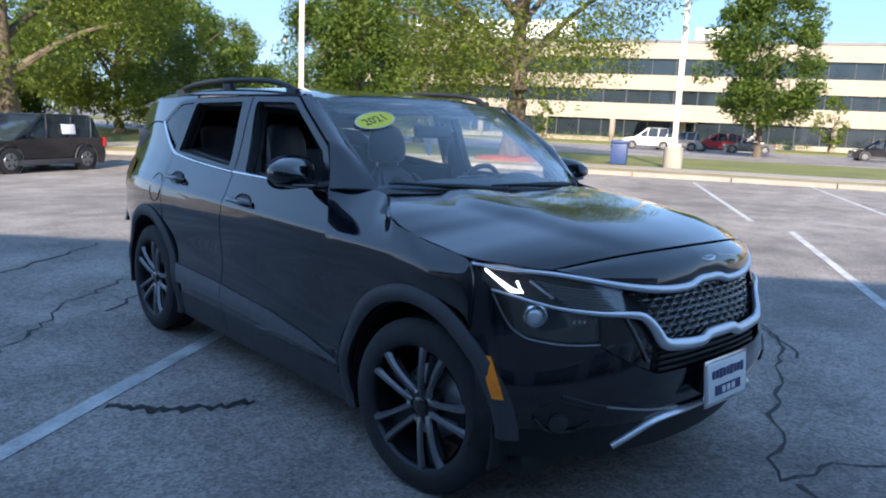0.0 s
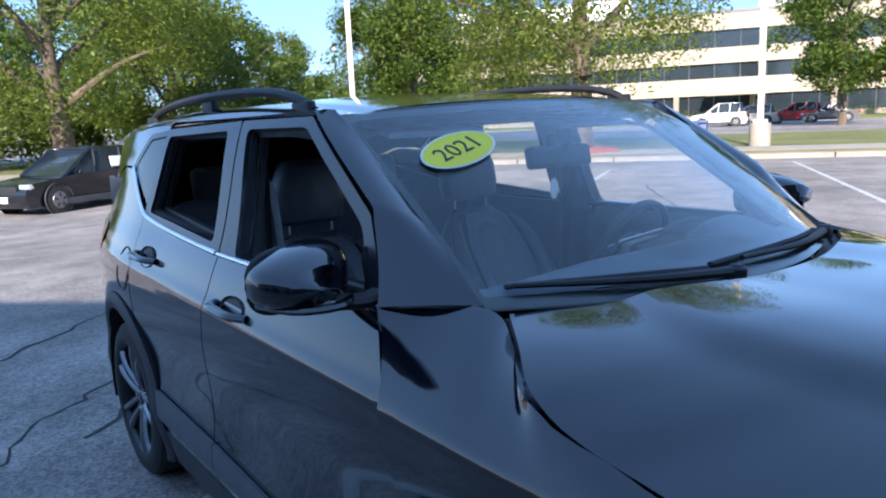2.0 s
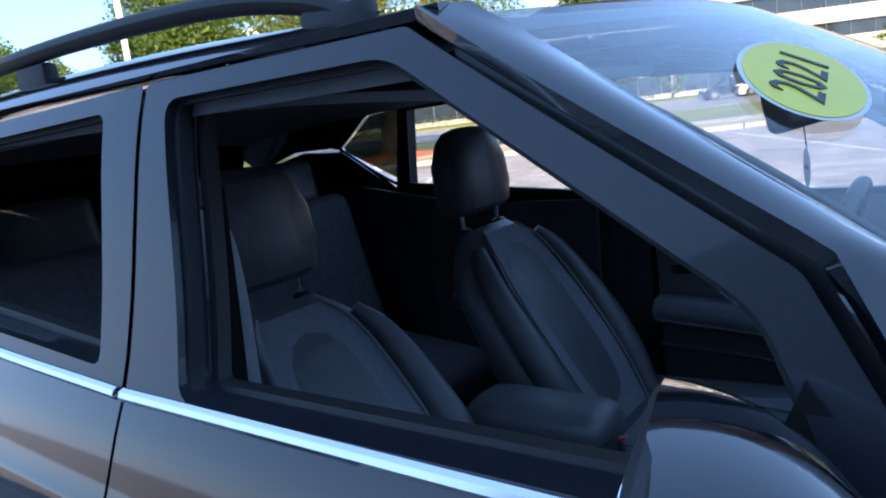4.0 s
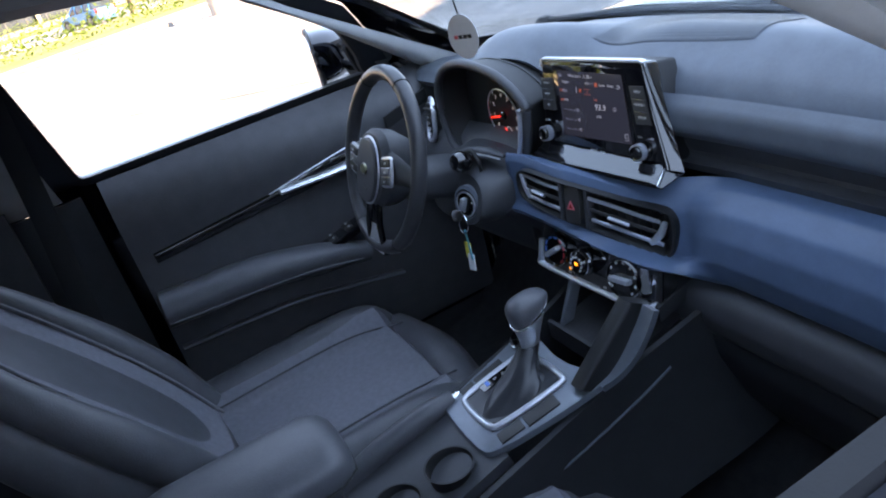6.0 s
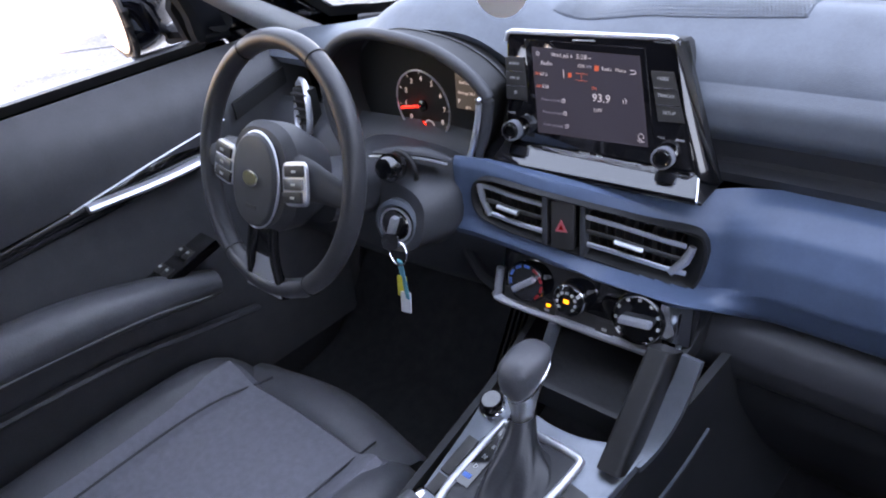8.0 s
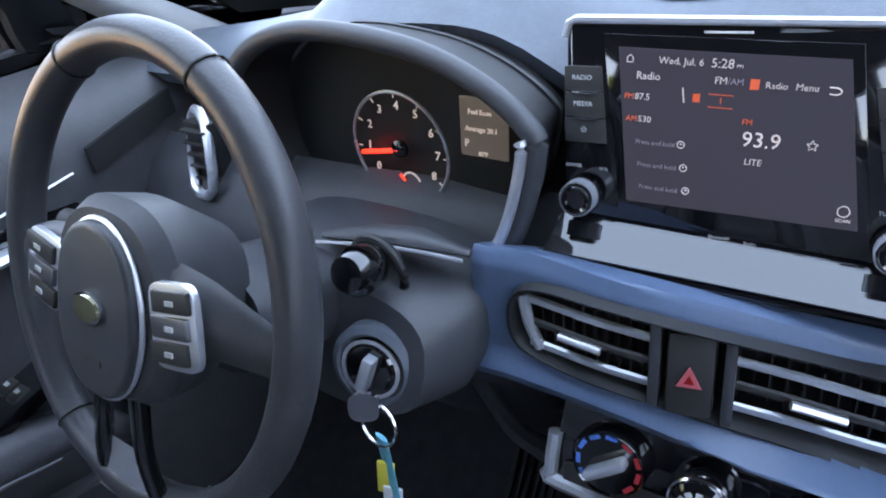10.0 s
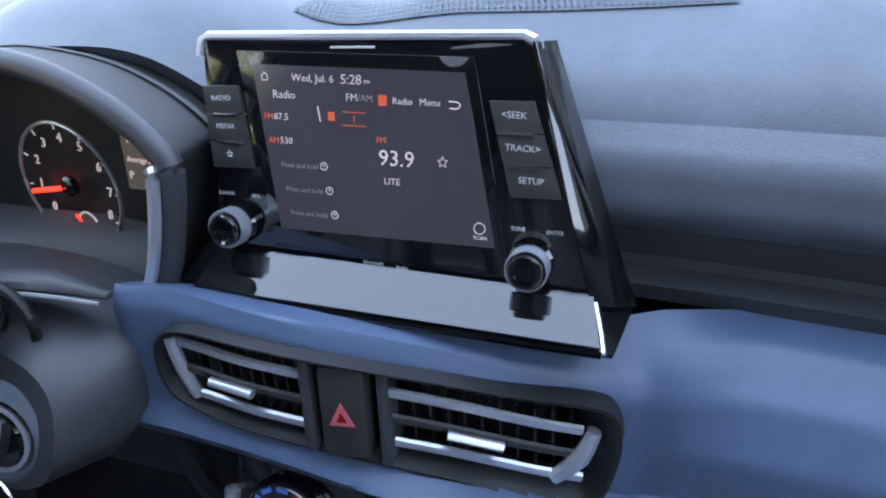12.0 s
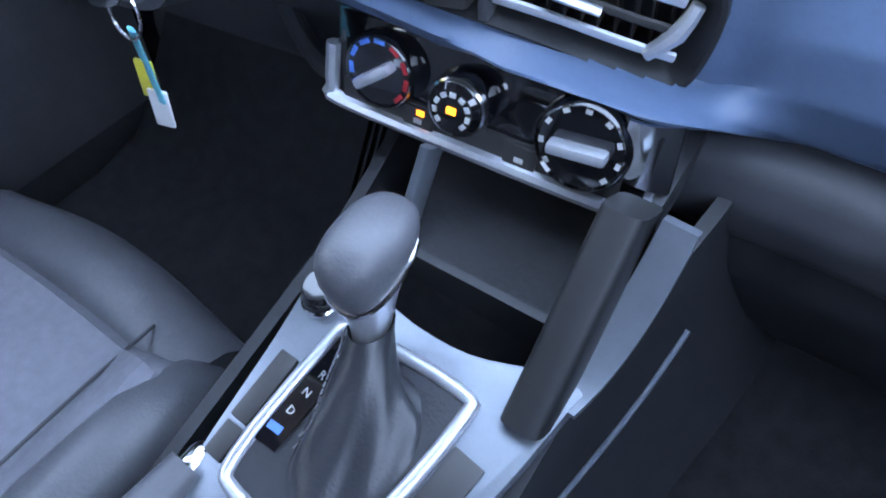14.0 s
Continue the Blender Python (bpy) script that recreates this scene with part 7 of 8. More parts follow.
for x, y, tx in ((-0.103, -0.037, ("POWER", "VOL")), (0.1025, -0.049, ("TUNE", "ENTER"))):
    kb = part("radio_knob", lathe([(0.0145, 0.0), (0.0145, 0.004), (0.0108, 0.006), (0.0108, 0.022), (0.0098, 0.024), (0.0075, 0.0235), (0.0075, 0.021), (0, 0.021)], 32, Matrix.Translation((x, y, 0))), GLOSS, ru, "black knob with a knurled chrome band")
    tagged(part("knob_band", knurled(0.0122, 0.0133, 0.008, 0.02, 40, Matrix.Translation((x, y, 0))), SATIN, kb), kind="stuff")
    words("knob_text", tx[0], 0.0036, Matrix.Translation((x - 0.009, y + 0.0205, 0.0006)), PRINT, ru, 0.0001)
    words("knob_text", tx[1], 0.0036, Matrix.Translation((x + 0.014, y + 0.0195, 0.0006)), PRINT, ru, 0.0001)
words("radio_text", "Bluetooth", 0.0036, Matrix.Translation((-0.004, -0.0585, 0.0006)), PRINT, ru, 0.0001)
words("radio_text", "Radio", 0.0036, Matrix.Translation((0.0165, -0.0603, 0.0006)), PRINT, ru, 0.0001)
part("disc_slot", rbox(0.03, 0.0016, 0.001, 0.0004, pose(-0.012, 0.0804, 0.0006)), PRINT, ru)
# gloss shelf below the screen, with its chrome line and corner
lip = part("gloss_lip", sheet(lambda a, b: (-0.119 + 0.26 * a + (-0.004 + 0.012 * a) * b, -0.0585 - 0.0125 * a - 0.021 * b, 0.0 + 0.03 * b), 24, 8, 0.006), GLOSS, ru, "gloss black shelf under the radio")
part("lip_front", sheet(lambda a, b: (-0.123 + 0.272 * a, -0.0795 - 0.0125 * a - 0.006 * b, 0.03 - 0.006 * b), 24, 3, 0), GLOSS, lip)
part("lip_corner", sheet(lambda a, b: ((0.14 + 0.009 * b) * (1 - a) + (0.165 - 0.008 * b) * a, (-0.0705 - 0.0215 * b) * (1 - a) + (-0.078 - 0.016 * b) * a, (0.001 + 0.029 * b) * (1 - a) + (-0.015 + 0.041 * b) * a), 8, 8, -0.004), GLOSS, lip)
part("lip_chrome", tube([(0.143, -0.072, 0.003), (0.1475, -0.082, 0.017), (0.151, -0.0925, 0.03)], 0.0022, 8, 5), CHROME, lip)
part("lip_edge", tube([(-0.127, -0.079, 0.029), (0.0, -0.0855, 0.03), (0.15, -0.093, 0.029)], 0.0032, 8, 6), GLOSS, lip)
part("lip_line", tube([(-0.121, -0.0585, 0.004), (0.0, -0.0645, 0.004), (0.14, -0.0715, 0.004)], 0.0018, 6, 4), CHROME, lip)

# ---- air vents ----
VX = [(-0.15, -0.759), (-0.12, -0.752), (-0.06, -0.748), (0, -0.735), (0.07, -0.71), (0.13, -0.685), (0.18, -0.66)]
VY = curve1(VX)
VZ = curve1([(-0.13, 0.918), (-0.06, 0.91), (0.0, 0.9), (0.06, 0.885), (0.13, 0.862), (0.17, 0.85)])


def vent(x, z, out=0.0):
    return Vector((x + 0.35 * out * ease(x, -0.05, 0.1), VY(x) - out, z))


va = group_part("centre_air_vents", car, "pair of air vents with satin chrome blades and hazard switch")
RIMPTS = [(-0.122, 0.02), (-0.09, 0.034), (0.0, 0.036), (0.08, 0.039), (0.14, 0.044), (0.16, 0.036), (0.163, 0.008), (0.15, -0.033), (0.128, -0.041), (0.05, -0.036), (-0.03, -0.033), (-0.1, -0.03), (-0.124, -0.016)]
RIM_OUT = [(p.x, p.y) for p in spline([Vector((x, dz, 0)) for x, dz in RIMPTS], 6, True)]


def vent_bezel(a, b):
    """The dark dished surround, from its outer edge in to the opening."""
    k = (a * len(RIM_OUT)) % len(RIM_OUT)
    i, f = int(k), k - int(k)
    p, q = RIM_OUT[i], RIM_OUT[(i + 1) % len(RIM_OUT)]
    x, dz = p[0] + (q[0] - p[0]) * f, p[1] + (q[1] - p[1]) * f
    ix, iz = min(max(x * 0.9 + 0.001, -0.115), 0.141), min(max(dz * 0.78, -0.0275), 0.0285)
    x, dz = x + (ix - x) * b, dz + (iz - dz) * b
    x, dz = x + 0.004 * (1 - b) * (1 if x > 0.02 else -1), dz * (1 + 0.1 * (1 - b))
    proud = 0.008 + 0.004 * math.sin(math.pi * min(1, 2.2 * b)) - 0.02 * b * b
    return vent(x, VZ(x) + dz, proud if b > 0.05 else -0.008)


part("vent_housing", sheet(vent_bezel, len(RIM_OUT), 8, 0, True), TRIM, va, "dished black surround of the vents")
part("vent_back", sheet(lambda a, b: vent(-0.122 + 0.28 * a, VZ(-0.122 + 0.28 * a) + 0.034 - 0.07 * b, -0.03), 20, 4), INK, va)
for xa, xb in ((-0.113, -0.02), (0.026, 0.142)):
    for dz, nm, r in ((0.0205, "chrome_blade", 0.0028), (-0.0195, "chrome_blade", 0.0028), (0.0, "vent_slat", 0.0026)):
        P = [vent(x, VZ(x) + dz, 0.004) for x in np.linspace(xa, xb, 6)]
        part(nm, tube(P, r, 8, 3, flat=1.3), SATIN if dz else BUTTON, va)
    for k in range(11):
        x = xa + (xb - xa) * (k + 0.5) / 11
        part("vent_fin", rbox(0.0014, 0.02, 0.046, 0, Matrix.Translation(vent(x, VZ(x), -0.014)) @ pose(0, 0, 0, 0, 0, 12)), BUTTON, va)
    xm = (xa + xb) / 2 - 0.004
    part("vent_tab", tube([vent(xm - 0.016, VZ(xm - 0.016), 0.01), vent(xm + 0.016, VZ(xm + 0.016), 0.01)], 0.004, 10, 2, flat=0.8), SATIN, va)
part("chrome_end", tube([vent(-0.117, VZ(-0.117) + 0.0235, 0.005), vent(-0.113, VZ(-0.113), 0.006), vent(-0.105, VZ(-0.105) - 0.0215, 0.005)], 0.0046, 8, 2), SATIN, va)
part("chrome_end", tube([vent(0.149, VZ(0.149) + 0.0225, 0.005), vent(0.141, VZ(0.141), 0.006), vent(0.125, VZ(0.125) - 0.0225, 0.005)], 0.006, 8, 2, radii=[0.005, 0.0068, 0.005]), SATIN, va)
hz = part("hazard_switch", rbox(0.032, 0.03, 0.066, 0.005, Matrix.Translation(vent(0.003, VZ(0.003), -0.002)) @ pose(0, 0, 0, -8, 0, 14)), BUTTON, va, "black hazard switch with a red triangle")
for dx in (-0.021, 0.027):
    part("switch_cheek", rbox(0.008, 0.03, 0.07, 0.003, Matrix.Translation(vent(dx, VZ(dx), -0.004)) @ pose(0, 0, 0, -8, 0, 14)), DASHLOW, hz)
HM = Matrix.Translation(vent(0.005, VZ(0.005) + 0.004, 0.0145)) @ Euler((radians(82), 0, radians(14))).to_matrix().to_4x4()
part("hazard_triangle", prism([(-0.0085, -0.008), (0.0085, -0.008), (0, 0.0085)], 0.0008, HM), HAZARD, hz)
part("triangle_hole", prism([(-0.0035, -0.0052), (0.0035, -0.0052), (0, 0.0022)], 0.0004, HM @ Matrix.Translation((0, 0, 0.0007))), RED, hz)
# one blue-grey moulding runs over, round and under the vents and on across the passenger side
PANEL_R = [(-0.598, 0.935), (-0.628, 0.929), (-0.658, 0.905), (-0.674, 0.872), (-0.678, 0.832), (-0.666, 0.792), (-0.638, 0.768)]


def panel(a, b):
    x = -0.16 + 0.88 * a ** 1.35
    y, z = polyat(PANEL_R, b)
    right = Vector((x, y + DY(x) + 0.6, z))
    c = VZ(x)
    shelf = min(-0.004, -0.752 + 0.105 * (x - 0.031) - VY(x))
    edge = max(c - 0.05, 0.839 - 0.061 * (x - 0.031))
    yl, zl = polyat([(0.036, 0.957 - 0.1 * ease(x, -0.125, 0.2) * 0.2), (0.006, c + 0.053), (0.0, c + 0.04), (0.0, c), (-0.002, c - 0.036), (shelf, edge), (shelf + 0.006, min(edge - 0.006, c - 0.062 + 0.2 * max(0.0, x)))], b)
    left = Vector((x, VY(x) + yl, zl))
    return left.lerp(right, ease(x, 0.14, 0.25))


def in_rim(x, dz):
    odd = False
    for (x0, z0), (x1, z1) in zip(RIM_OUT, RIM_OUT[1:] + RIM_OUT[:1]):
        if (z0 > dz) != (z1 > dz) and x < x0 + (dz - z0) * (x1 - x0) / (z1 - z0):
            odd = not odd
    return odd


bm = sheet(panel, 150, 48, 0)
hole = []
for f in bm.faces:
    q = f.calc_center_median()
    if in_rim(q.x, q.z - VZ(min(0.18, q.x))) and abs(q.y - VY(min(0.18, q.x))) < 0.012:
        hole.append(f)
bmesh.ops.delete(bm, geom=hole, context="FACES")
part("passenger_panel", bm, DASHBLUE, db, "blue-grey textured panel round the vents and passenger side")

# driver side vent
dv = group_part("side_air_vent", car, "tall side air vent with a chrome surround")
part("vent_surround", tube([(-0.58, -0.69, 1.0), (-0.545, -0.7, 1.0), (-0.535, -0.72, 0.93), (-0.575, -0.715, 0.925)], 0.006, 8, 3, True), SATIN, dv)
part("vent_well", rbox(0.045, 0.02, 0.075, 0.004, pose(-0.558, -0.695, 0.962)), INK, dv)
for k in range(5):
    part("vent_slat", rbox(0.04, 0.01, 0.003, 0.001, pose(-0.558, -0.708, 0.935 + 0.014 * k)), BUTTON, dv)

# ---- heater panel ----
MH = Matrix.Translation((0.031, -0.747, 0.801)) @ Euler((radians(78), 0, radians(6))).to_matrix().to_4x4() @ Matrix.Rotation(radians(-3.5), 4, "Z")
hp = group_part("heater_panel", car, "heater panel with three round dials in a silver frame", MH)
part("panel_body", prism([(-0.122, 0.036), (0.1, 0.034), (0.132, 0.02), (0.132, -0.028), (0.126, -0.04), (-0.12, -0.04), (-0.126, -0.03)], 0.05, Matrix.Translation((0, 0, -0.05)), 0.003), GLOSS, hp)
part("silver_frame", tube([(-0.126, 0.005, 0.001), (-0.126, -0.03, 0.002), (-0.118, -0.041, 0.003), (0.0, -0.0425, 0.004), (0.1, -0.0425, 0.004), (0.124, -0.041, 0.002), (0.132, -0.036, -0.006), (0.134, -0.03, -0.02)], 0.0062, 8, 4), SATIN, hp, "satin silver lower frame")
part("chrome_end_cap", sheet(lambda a, b: (0.108 + 0.03 * a + 0.004 * a * b, 0.03 - 0.004 * a - (0.053 - 0.01 * (1 - a)) * b, 0.005 - 0.004 * a - 0.016 * a * a), 8, 10, 0.004), CHROME, hp, "bright slanted end cap")
part("end_cheek", sheet(lambda a, b: (0.1385 + 0.004 * b, 0.026 - 0.054 * b, -0.015 - 0.03 * a), 4, 6, 0.003), GLOSS, hp)
part("button_strip", rbox(0.23, 0.02, 0.004, 0.002, pose(0.0, -0.0285, 0.002)), BUTTON, hp)
for x, r, kind in ((-0.078, 0.03, "temp"), (-0.008, 0.024, "fan"), (0.083, 0.035, "mode")):
    dl = part("dial", lathe([(r, 0), (r, 0.01), (r * 0.92, 0.014), (r * 0.86, 0.012), (0, 0.012)], 40, Matrix.Translation((x, 0.0, 0))), GLOSS, hp, "round black dial with a chrome pointer")
    if kind != "fan":
        part("dial_grip", rbox(r * 1.2, 0.0085, 0.013, 0.003, Matrix.Translation((x, 0.0, 0.018)) @ Matrix.Rotation(radians(38 if kind == "temp" else 6), 4, "Z")), SATIN, dl)
    else:
        part("dial_face", lathe([(r * 0.86, 0.012), (r * 0.86, 0.024), (r * 0.7, 0.027), (0, 0.027)], 32, Matrix.Translation((x, 0, 0))), GLOSS, dl)
        part("dial_band", lathe([(r * 0.88, 0.013), (r * 0.95, 0.014), (r * 0.95, 0.02), (r * 0.88, 0.021)], 32, Matrix.Translation((x, 0, 0)), False), CHROME, dl)
        part("dial_led", rbox(0.007, 0.005, 0.001, 0, pose(x, 0.001, 0.0275)), ORANGE, dl)
    for k in range(9):
        a = radians(220 - 260 * k / 8)
        mt = PRINT if kind != "temp" else (BLUEPRINT if k < 5 else REDPRINT)
        rr, zz = (r * 0.8, 0.0125) if kind != "fan" else (r * 0.55, 0.0275)
        part("dial_mark", rbox(0.009 if kind == "temp" else 0.0045, 0.0035, 0.0008, 0, Matrix.Translation((x + rr * math.cos(a), rr * math.sin(a), zz)) @ Matrix.Rotation(a + math.pi / 2, 4, "Z")), mt, dl)
for x in (-0.045, 0.04):
    bt_ = part("panel_button", rbox(0.026, 0.018, 0.003, 0.001, pose(x, -0.03, 0.0045)), BUTTON, hp)
    part("panel_icon", rbox(0.007, 0.004, 0.0006, 0, pose(x, -0.032, 0.0064)), PRINT, bt_)
part("panel_led", rbox(0.006, 0.004, 0.001, 0, pose(-0.043, -0.0245, 0.0065)), ORANGE, hp)

# ---- centre console ----
cc = group_part("centre_console", car, "centre console with silver plate, shifter and cup holders")


def con(y):
    return 0.6 + 0.015 * ease(y, -0.86, -0.64)


# Console sides carry the footwell's shade in their colour.
for s, x in ((-1, -0.1), (1, 0.13)):
    part("console_wall", sheet(lambda a, b: (x + s * (0.07 if s > 0 else 0.03) * (1 - b) ** 2 + (0.035 * ease(a, 0.72, 1.0) if s > 0 else -0.02 * ease(a, 0.75, 1)), -1.5 + 0.88 * a, 0.36 + (con(-1.5 + 0.88 * a) - 0.372) * b), 24, 10, -0.012 * s), DASHSHADE, cc, "black plastic console side, darkened for footwell shade")

GATE = [(0.004, -1.015), (0.022, -1.034), (0.09, -1.034), (0.11, -1.015), (0.127, -0.92), (0.115, -0.901), (0.025, -0.903), (0.012, -0.92)]
PLATE = [(-0.024, -1.04), (-0.01, -1.062), (0.11, -1.068), (0.142, -1.045), (0.17, -0.95), (0.184, -0.875), (0.186, -0.86), (0.172, -0.855), (0.146, -0.862), (0.105, -0.874), (0.06, -0.875), (0.015, -0.868), (-0.026, -0.868), (-0.036, -0.885), (-0.031, -0.94)]
# the plate and all on it lie on the sloping tunnel
MP = Matrix(((1, 0, 0, 0), (0, 1, 0, 0), (0, 0.25, 1, 0.684 + 0.25 * 0.927), (0, 0, 0, 1)))
PLATE_R = [(p.x, p.y) for p in spline([Vector((x, y, 0)) for x, y in PLATE], 3, True)]
part("console_plate", prism(PLATE_R, 0.012, MP @ Matrix.Translation((0, 0, -0.012)), 0.003), SILVERPLATE, cc, "silver painted console plate")
part("plate_wing", sheet(lambda a, b: (0.158 + 0.036 * a - 0.008 * a * a + (0.03 - 0.006 * a) * b, -0.875 + 0.1 * a, 0.6972 + 0.025 * a + 0.07 * a ** 2.5 - 0.002 * b), 20, 5, -0.012), SILVERPLATE, cc)
GATE_R = [(p.x, p.y) for p in spline([Vector((x, y, 0)) for x, y in GATE], 4, True)]
gt = part("gate_ring", tube([MP @ Vector((x, y, 0.004)) for x, y in GATE_R], 0.0055, 12, 0, True), SATIN, cc, "satin silver ring round the shifter")
part("gate_floor", prism([(x, y) for x, y in GATE_R], 0.003, MP @ Matrix.Translation((0, 0, 0.001))), GAITER, gt)
part("indicator_strip", prism([(0.008, -1.0), (0.028, -1.0), (0.036, -0.912), (0.018, -0.912)], 0.002, MP @ Matrix.Translation((0, 0, 0.0045))), GLOSS, gt)
for k, c in enumerate("PRND"):
    words("gear_letter", c, 0.0085, MP @ Matrix.Translation((0.0265 - 0.0022 * k, -0.926 - 0.0155 * k, 0.0067)) @ Matrix.Rotation(radians(-8), 4, "Z"), PRINT, gt, 0.0002)
part("gear_mark", rbox(0.012, 0.006, 0.001, 0, MP @ pose(0.0175, -0.987, 0.0067)), BLUEPRINT, gt)
sh = group_part("gear_shifter", car, "automatic shifter with leather gaiter and silver-trimmed knob")


def gaiter(t, a):
    c = Vector((0.073 - 0.025 * t, -0.968 + 0.062 * t, 0.677 + 0.053 * t))
    w, d = 0.026 * (1 - t) ** 1.8 + 0.0145, 0.04 * (1 - t) ** 1.7 + 0.019
    fold = 1 + (0.13 * math.sin(3 * a + 5 * t) + 0.06 * math.sin(7 * a - 6 * t)) * (1 - t) * min(1.0, 6 * t + 0.2)
    return c + Vector((w * math.cos(a) * fold, d * math.sin(a) * fold, 0.25 * d * math.sin(a) * (1 - t)))


part("gaiter", sheet(lambda a, b: gaiter(b, 2 * math.pi * a), 56, 22, 0, True), GAITER, sh, "black leather gaiter with stitching")
for q in (-0.08, 0.08):
    for k in range(16):
        t = 0.03 + 0.058 * k
        part("gaiter_stitch", tube([gaiter(u, math.pi * 1.12 + q) + Vector((-0.0012, -0.0008, 0.0008)) for u in (t, t + 0.02, t + 0.04)], 0.0007, 5, 0), THREAD, sh)
# buttons beside the gate, drive knob, bay
for x, y, w, l in ((-0.011, -0.968, 0.017, 0.056), (-0.012, -1.012, 0.017, 0.026), (0.141, -0.962, 0.026, 0.058), (0.131, -1.016, 0.024, 0.042)):
    bb = part("console_button", rbox(w, l, 0.004, 0.0015, MP @ pose(x, y, 0.001, 0, 0, -8 if x > 0.1 else -3)), BUTTON, cc)
    if y < -1.02:
        part("button_icon", rbox(0.009, 0.009, 0.0006, 0, MP @ pose(x, y - 0.004, 0.0034)), PRINT, bb)
md = part("mode_knob", lathe([(0.0155, 0), (0.0155, 0.014), (0.0125, 0.018), (0, 0.018)], 28, MP @ pose(-0.016, -0.893, 0.0)), GLOSS, cc, "round black drive mode knob")
part("mode_ring", lathe([(0.0175, 0), (0.0175, 0.005), (0.016, 0.0065), (0.0155, 0)], 28, MP @ pose(-0.016, -0.893, 0.0), False), CHROME, md)
part("bay_floor", sheet(lambda a, b: (-0.075 + 0.19 * a, -0.8 + 0.18 * b, 0.565), 6, 6, -0.01), RUBBER, cc, "ribbed rubber mat of the storage bay")
# Bay walls and shelf use the same shade-darkened plastic.
part("bay_back", sheet(lambda a, b: (-0.08 + 0.24 * a, -0.635 - 0.02 * b, 0.54 + 0.1 * b), 6, 6, 0.01), DASHSHADE, cc)
part("bay_front", sheet(lambda a, b: (-0.075 + 0.19 * a, -0.802, 0.56 + 0.035 * b), 6, 2, -0.006), DASHSHADE, cc)
part("bay_shelf", rbox(0.21, 0.08, 0.03, 0.006, pose(0.03, -0.69, 0.62)), DASHSHADE, cc)
for x, tx in ((0.055, "12V"), (0.1, "")):
    so = part("socket", rbox(0.034, 0.012, 0.03, 0.004, pose(x, -0.662, 0.575, -8, 0, 0)), TRIM, cc)
    part("socket_lid", rbox(0.028, 0.004, 0.024, 0.003, pose(x, -0.67, 0.575, -8, 0, 0)), BUTTON, so)
    if tx:
        words("socket_text", tx, 0.009, Matrix.Translation((x, -0.6735, 0.575)) @ Euler((radians(82), 0, 0)).to_matrix().to_4x4(), PRINT, so, 0.0002)
MC = Matrix(((0.946, 0, 0, 0.047), (0, 1.11, 0, 0.0716), (0, 0.2775, 1, 0.3279), (0, 0, 0, 1)))
for ob in cc.children_recursive:
    if ob.name.split(".")[0] in ("console_wall", "bay_floor", "bay_back", "bay_front", "bay_shelf", "socket", "socket_lid", "socket_text"):
        ob.data.transform(MC)
KC = Vector((0.047, -0.9, 0.0))


def knob_ring(z, w, d, lean=0.0, tilt=0.3):
    return (KC + Vector((0, lean, z)), 0.9 * w, 0.95 * d, (0, 1, tilt))


part("knob_neck", loft([knob_ring(0.722, 0.0125, 0.017, -0.006, 0.1), knob_ring(0.735, 0.014, 0.019, -0.003, 0.15), knob_ring(0.75, 0.017, 0.0235, 0.0, 0.25), knob_ring(0.766, 0.0215, 0.03, 0.003, 0.35), knob_ring(0.782, 0.0255, 0.037, 0.006, 0.45)], 28, 2.4), SATIN, sh, "satin grey knob neck")
kn = part("shift_knob", loft([knob_ring(0.7825, 0.0258, 0.0375, 0.006, 0.45), knob_ring(0.789, 0.0278, 0.0405, 0.007, 0.38), knob_ring(0.797, 0.0285, 0.041, 0.006, 0.28), knob_ring(0.805, 0.027, 0.038, 0.004, 0.18), knob_ring(0.8115, 0.0225, 0.031, 0.003, 0.1), knob_ring(0.8155, 0.015, 0.02, 0.002, 0.05), knob_ring(0.817, 0.006, 0.008, 0.0, 0.0)], 32, 2.5), LEATHER, sh, "grey leather shift knob")
KR = knob_ring(0.7822, 0.0262, 0.038, 0.006, 0.45)
part("knob_trim", tube([KR[0] + Vector((KR[1] * ox, KR[2] * 0.912 * oy, 0.41 * KR[2] * oy)) for ox, oy in oval(1, 1, 40, 2.5)], 0.0024, 8, 0, True), CHROME, kn)
part("grab_handle", loft([(Vector((0.164, -0.888, 0.69)).lerp(Vector((0.165, -0.772, 0.79)), t), 0.016, 0.024, (0, 1, -0.6)) for t in np.linspace(0, 1, 6)], 20, 4.5), TRIM, cc, "black diagonal grab handle")
part("grab_stay", loft([(Vector((-0.014, -0.8, 0.67)).lerp(Vector((0.003, -0.77, 0.762)), t), 0.0055, 0.012, (0, 1, -0.6)) for t in np.linspace(0, 1, 5)], 16, 4), SILVERPLATE, cc)
for x, y in ((0.1, -1.118), (0.087, -1.212)):
    part("cup_holder", lathe([(0.041, 0.602), (0.038, 0.602), (0.036, 0.596), (0.034, 0.53), (0.0, 0.53)], 32, pose(x, y, 0.05 + 0.25 * (y + 1.08)), False), TRIM, cc, "round black cup holder")
part("console_top_rear", sheet(lambda a, b: (-0.03 + 0.185 * a, -1.31 + 0.27 * b, 0.578 + 0.068 * b), 16, 8, 0.02), DASHLOW, cc)
part("brake_lever", tube([(-0.045, -1.3, 0.575), (-0.04, -1.2, 0.615), (-0.03, -1.1, 0.643), (-0.026, -1.038, 0.65)], 0.018, 12, 6, flat=1.1, radii=[0.016, 0.02, 0.02, 0.016]), LEATHER, cc, "black hand brake lever")
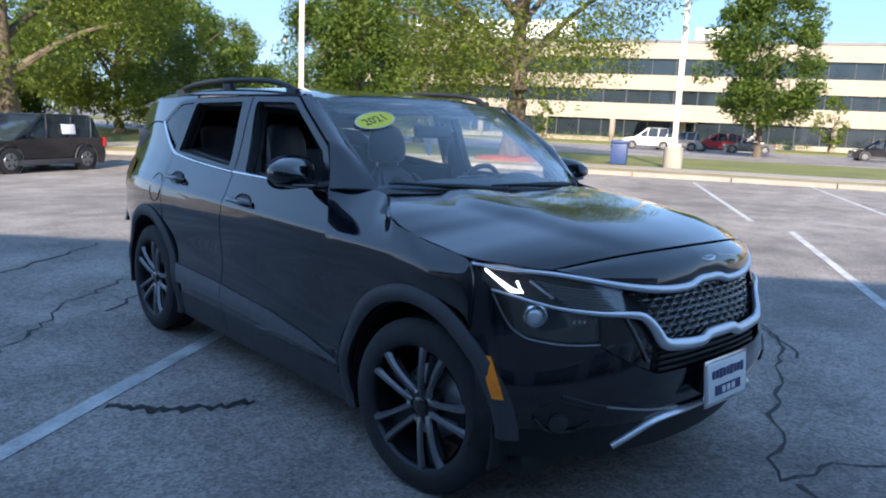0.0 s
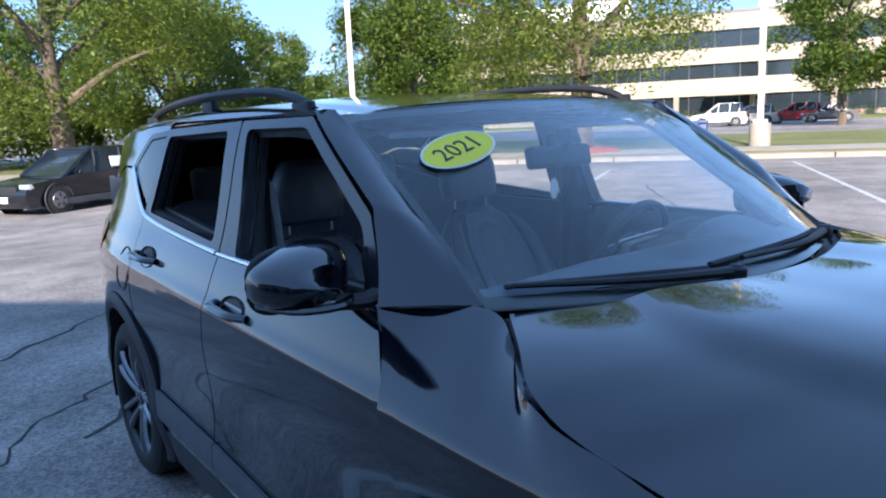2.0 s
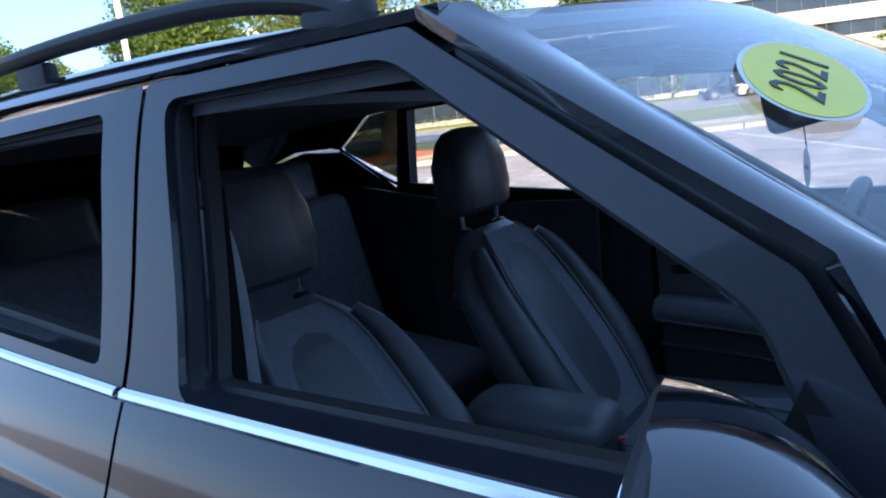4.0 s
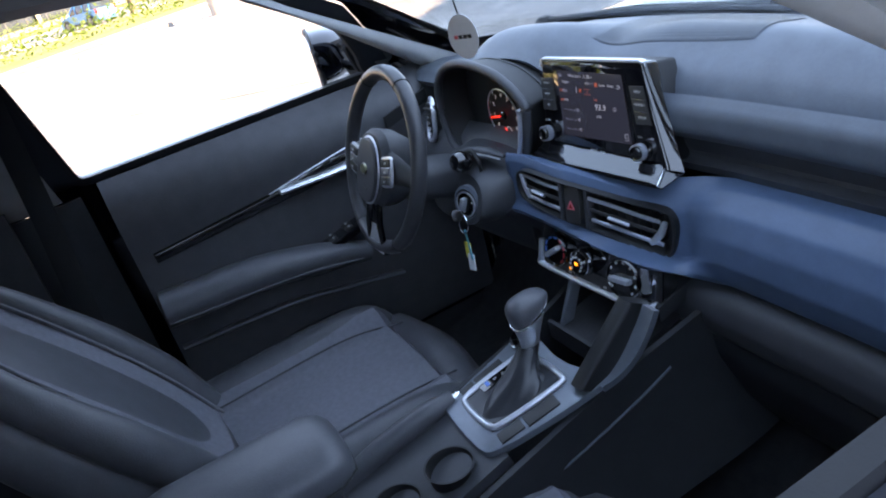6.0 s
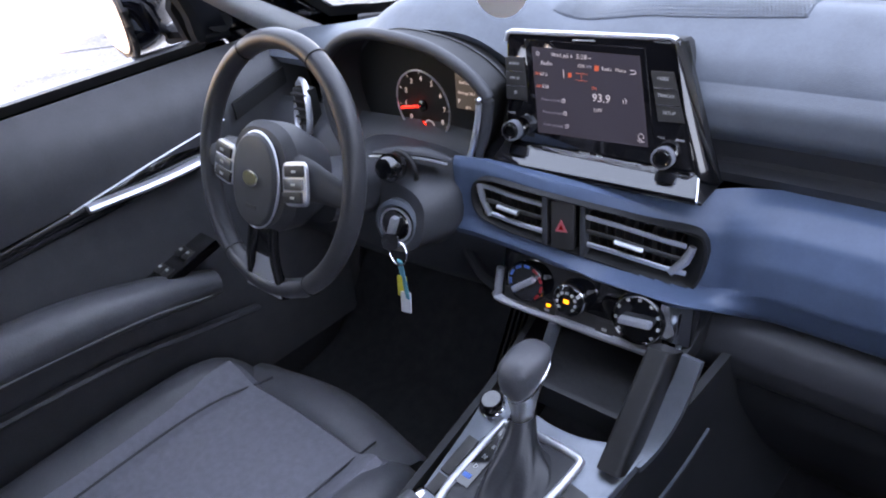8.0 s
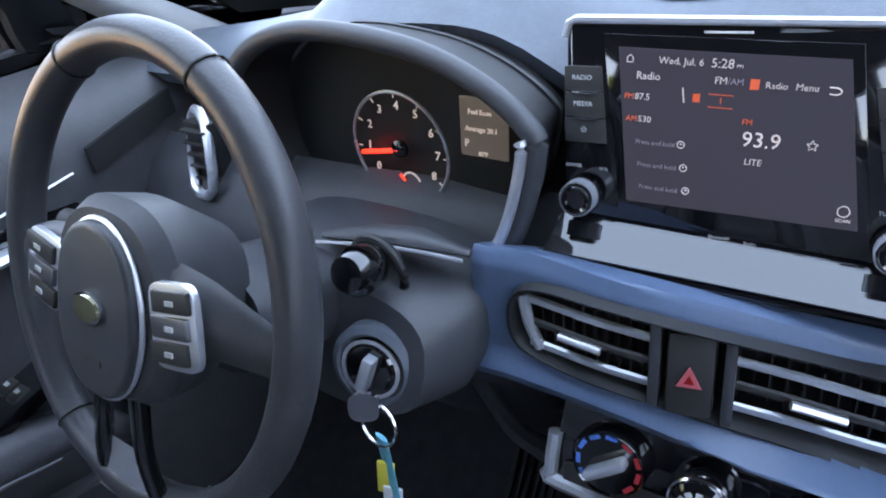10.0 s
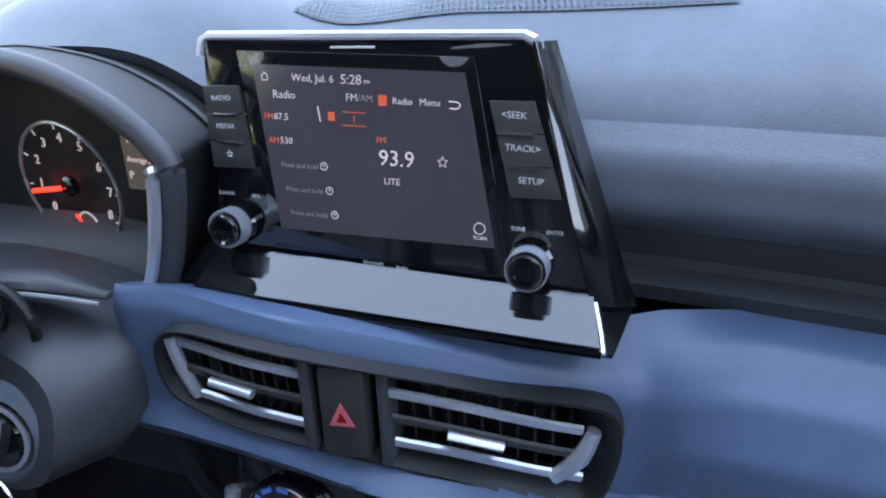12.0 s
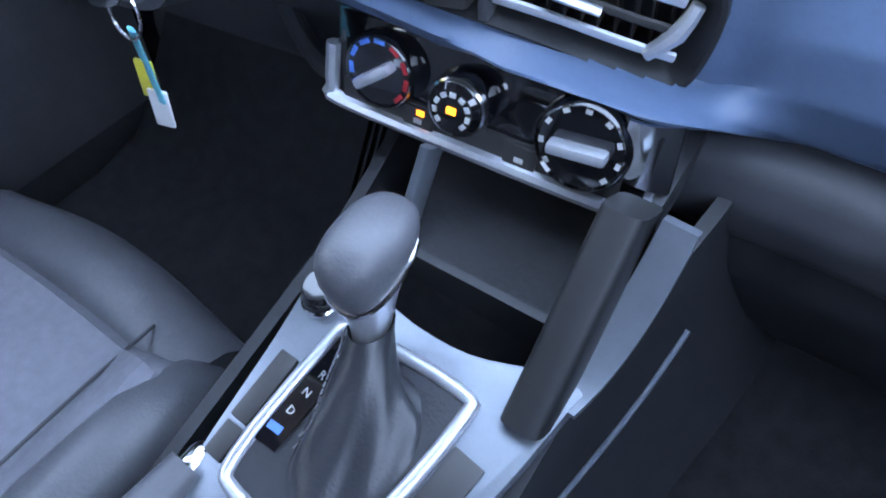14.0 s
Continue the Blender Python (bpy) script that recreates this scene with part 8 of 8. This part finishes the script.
part("brake_button", lathe([(0.0105, 0), (0.0105, 0.014), (0.008, 0.018), (0, 0.018)], 18, Matrix.Translation((-0.0255, -1.038, 0.65)) @ Vector((0.05, 1, 0.05)).to_track_quat("Z", "Y").to_matrix().to_4x4()), CHROME, cc)

part("console_box", rbox(0.16, 0.34, 0.2, 0.02, pose(0.045, -1.45, 0.63)), DASHLOW, cc)
part("armrest_lid", loft([((0.055, y, 0.75 - (0.038 - d) * 0.3), w, d, (0, 0, 1)) for y, w, d in ((-1.246, 0.03, 0.012), (-1.25, 0.055, 0.022), (-1.262, 0.072, 0.031), (-1.285, 0.08, 0.036), (-1.35, 0.083, 0.038), (-1.5, 0.083, 0.038), (-1.545, 0.076, 0.034), (-1.56, 0.05, 0.02))], 32, 2.8), LEATHER, cc, "padded leather armrest lid")
part("armrest_seam", tube([(-0.028, -1.28, 0.737), (0.055, -1.249, 0.737), (0.138, -1.28, 0.737), (0.138, -1.54, 0.737)], 0.002, 6, 3), INK, cc)
part("belt_buckle", rbox(0.03, 0.05, 0.1, 0.008, pose(-0.05, -1.3, 0.62, 20, 0, 0)), BUTTON, car)
part("buckle_button", rbox(0.018, 0.02, 0.006, 0.002, pose(-0.05, -1.282, 0.672, 20, 0, 0)), HAZARD, car)
part("console_seam", tube([(0.168, -1.1, 0.55), (0.188, -0.95, 0.6), (0.212, -0.84, 0.655), (0.222, -0.77, 0.69)], 0.0022, 6, 5), DASH, cc)
# pedals
for x, w in ((-0.3, 0.09), (-0.2, 0.055)):
    pd = part("pedal", rbox(w, 0.02, 0.09 if w > 0.08 else 0.15, 0.006, pose(x, -0.52, 0.47, -30, 0, 0)), RUBBER, car, "black rubber pedal")
    part("pedal_arm", tube([(x, -0.51, 0.5), (x, -0.46, 0.65)], 0.012, 8, 0), TRIM, pd)
throttle = part("throttle_pedal", rbox(0.11, 0.012, 0.2, 0.004, pose(-0.22, -0.592, 0.465, -35, 0, 0)), INK, car, "ribbed black throttle pedal")
for k in range(9):
    part("pedal_rib", rbox(0.005, 0.012, 0.2, 0.002, pose(-0.266 + 0.0115 * k, -0.6, 0.47, -35, 0, 0)), RUBBER, throttle)
# rear-view mirror and hanging paper tag
rm = group_part("interior_mirror", car, "black interior mirror on the windscreen")
part("mirror_case", rbox(0.23, 0.035, 0.065, 0.016, pose(0.03, -0.91, 1.325, 12, 0, -6), 3), TRIM, rm)
part("mirror_stem", tube([(0.02, -0.9, 1.345), (0.01, -0.885, 1.365)], 0.008, 8, 0), TRIM, rm)
tag = thing("paper_tag", "round white paper tag hanging under the interior mirror", "tag", m=pose(0.065, -0.895, 1.235))
part("tag_disc", prism(oval(0.026, 0.03, 24), 0.0012, Euler((radians(90), 0, radians(20))).to_matrix().to_4x4()), WHITE, tag)
part("tag_string", tube([(0, 0, 0.028), (0.0, -0.005, 0.075)], 0.0012, 5, 0), INK, tag)
for k in range(4):
    part("print_bar", rbox(0.006, 0.0016, 0.005, 0, Matrix.Rotation(radians(20), 4, "Z") @ Matrix.Translation((-0.012 + 0.008 * k, -0.0016, 0.0))), HAZARD if k == 0 else INK, tag)
for s in (-1, 1):
    part("sun_visor", rbox(0.34, 0.16, 0.018, 0.007, pose(s * 0.33, -1.16, 1.425, -14, 0, 0)), LINING, car, "grey folded sun visor")

# the cabin is drawn from its own datum, a little above the sill
for ob in [o for o in car.children if o not in OUTSIDE] + [key, tag]:
    ob.location.z += CABIN_LIFT
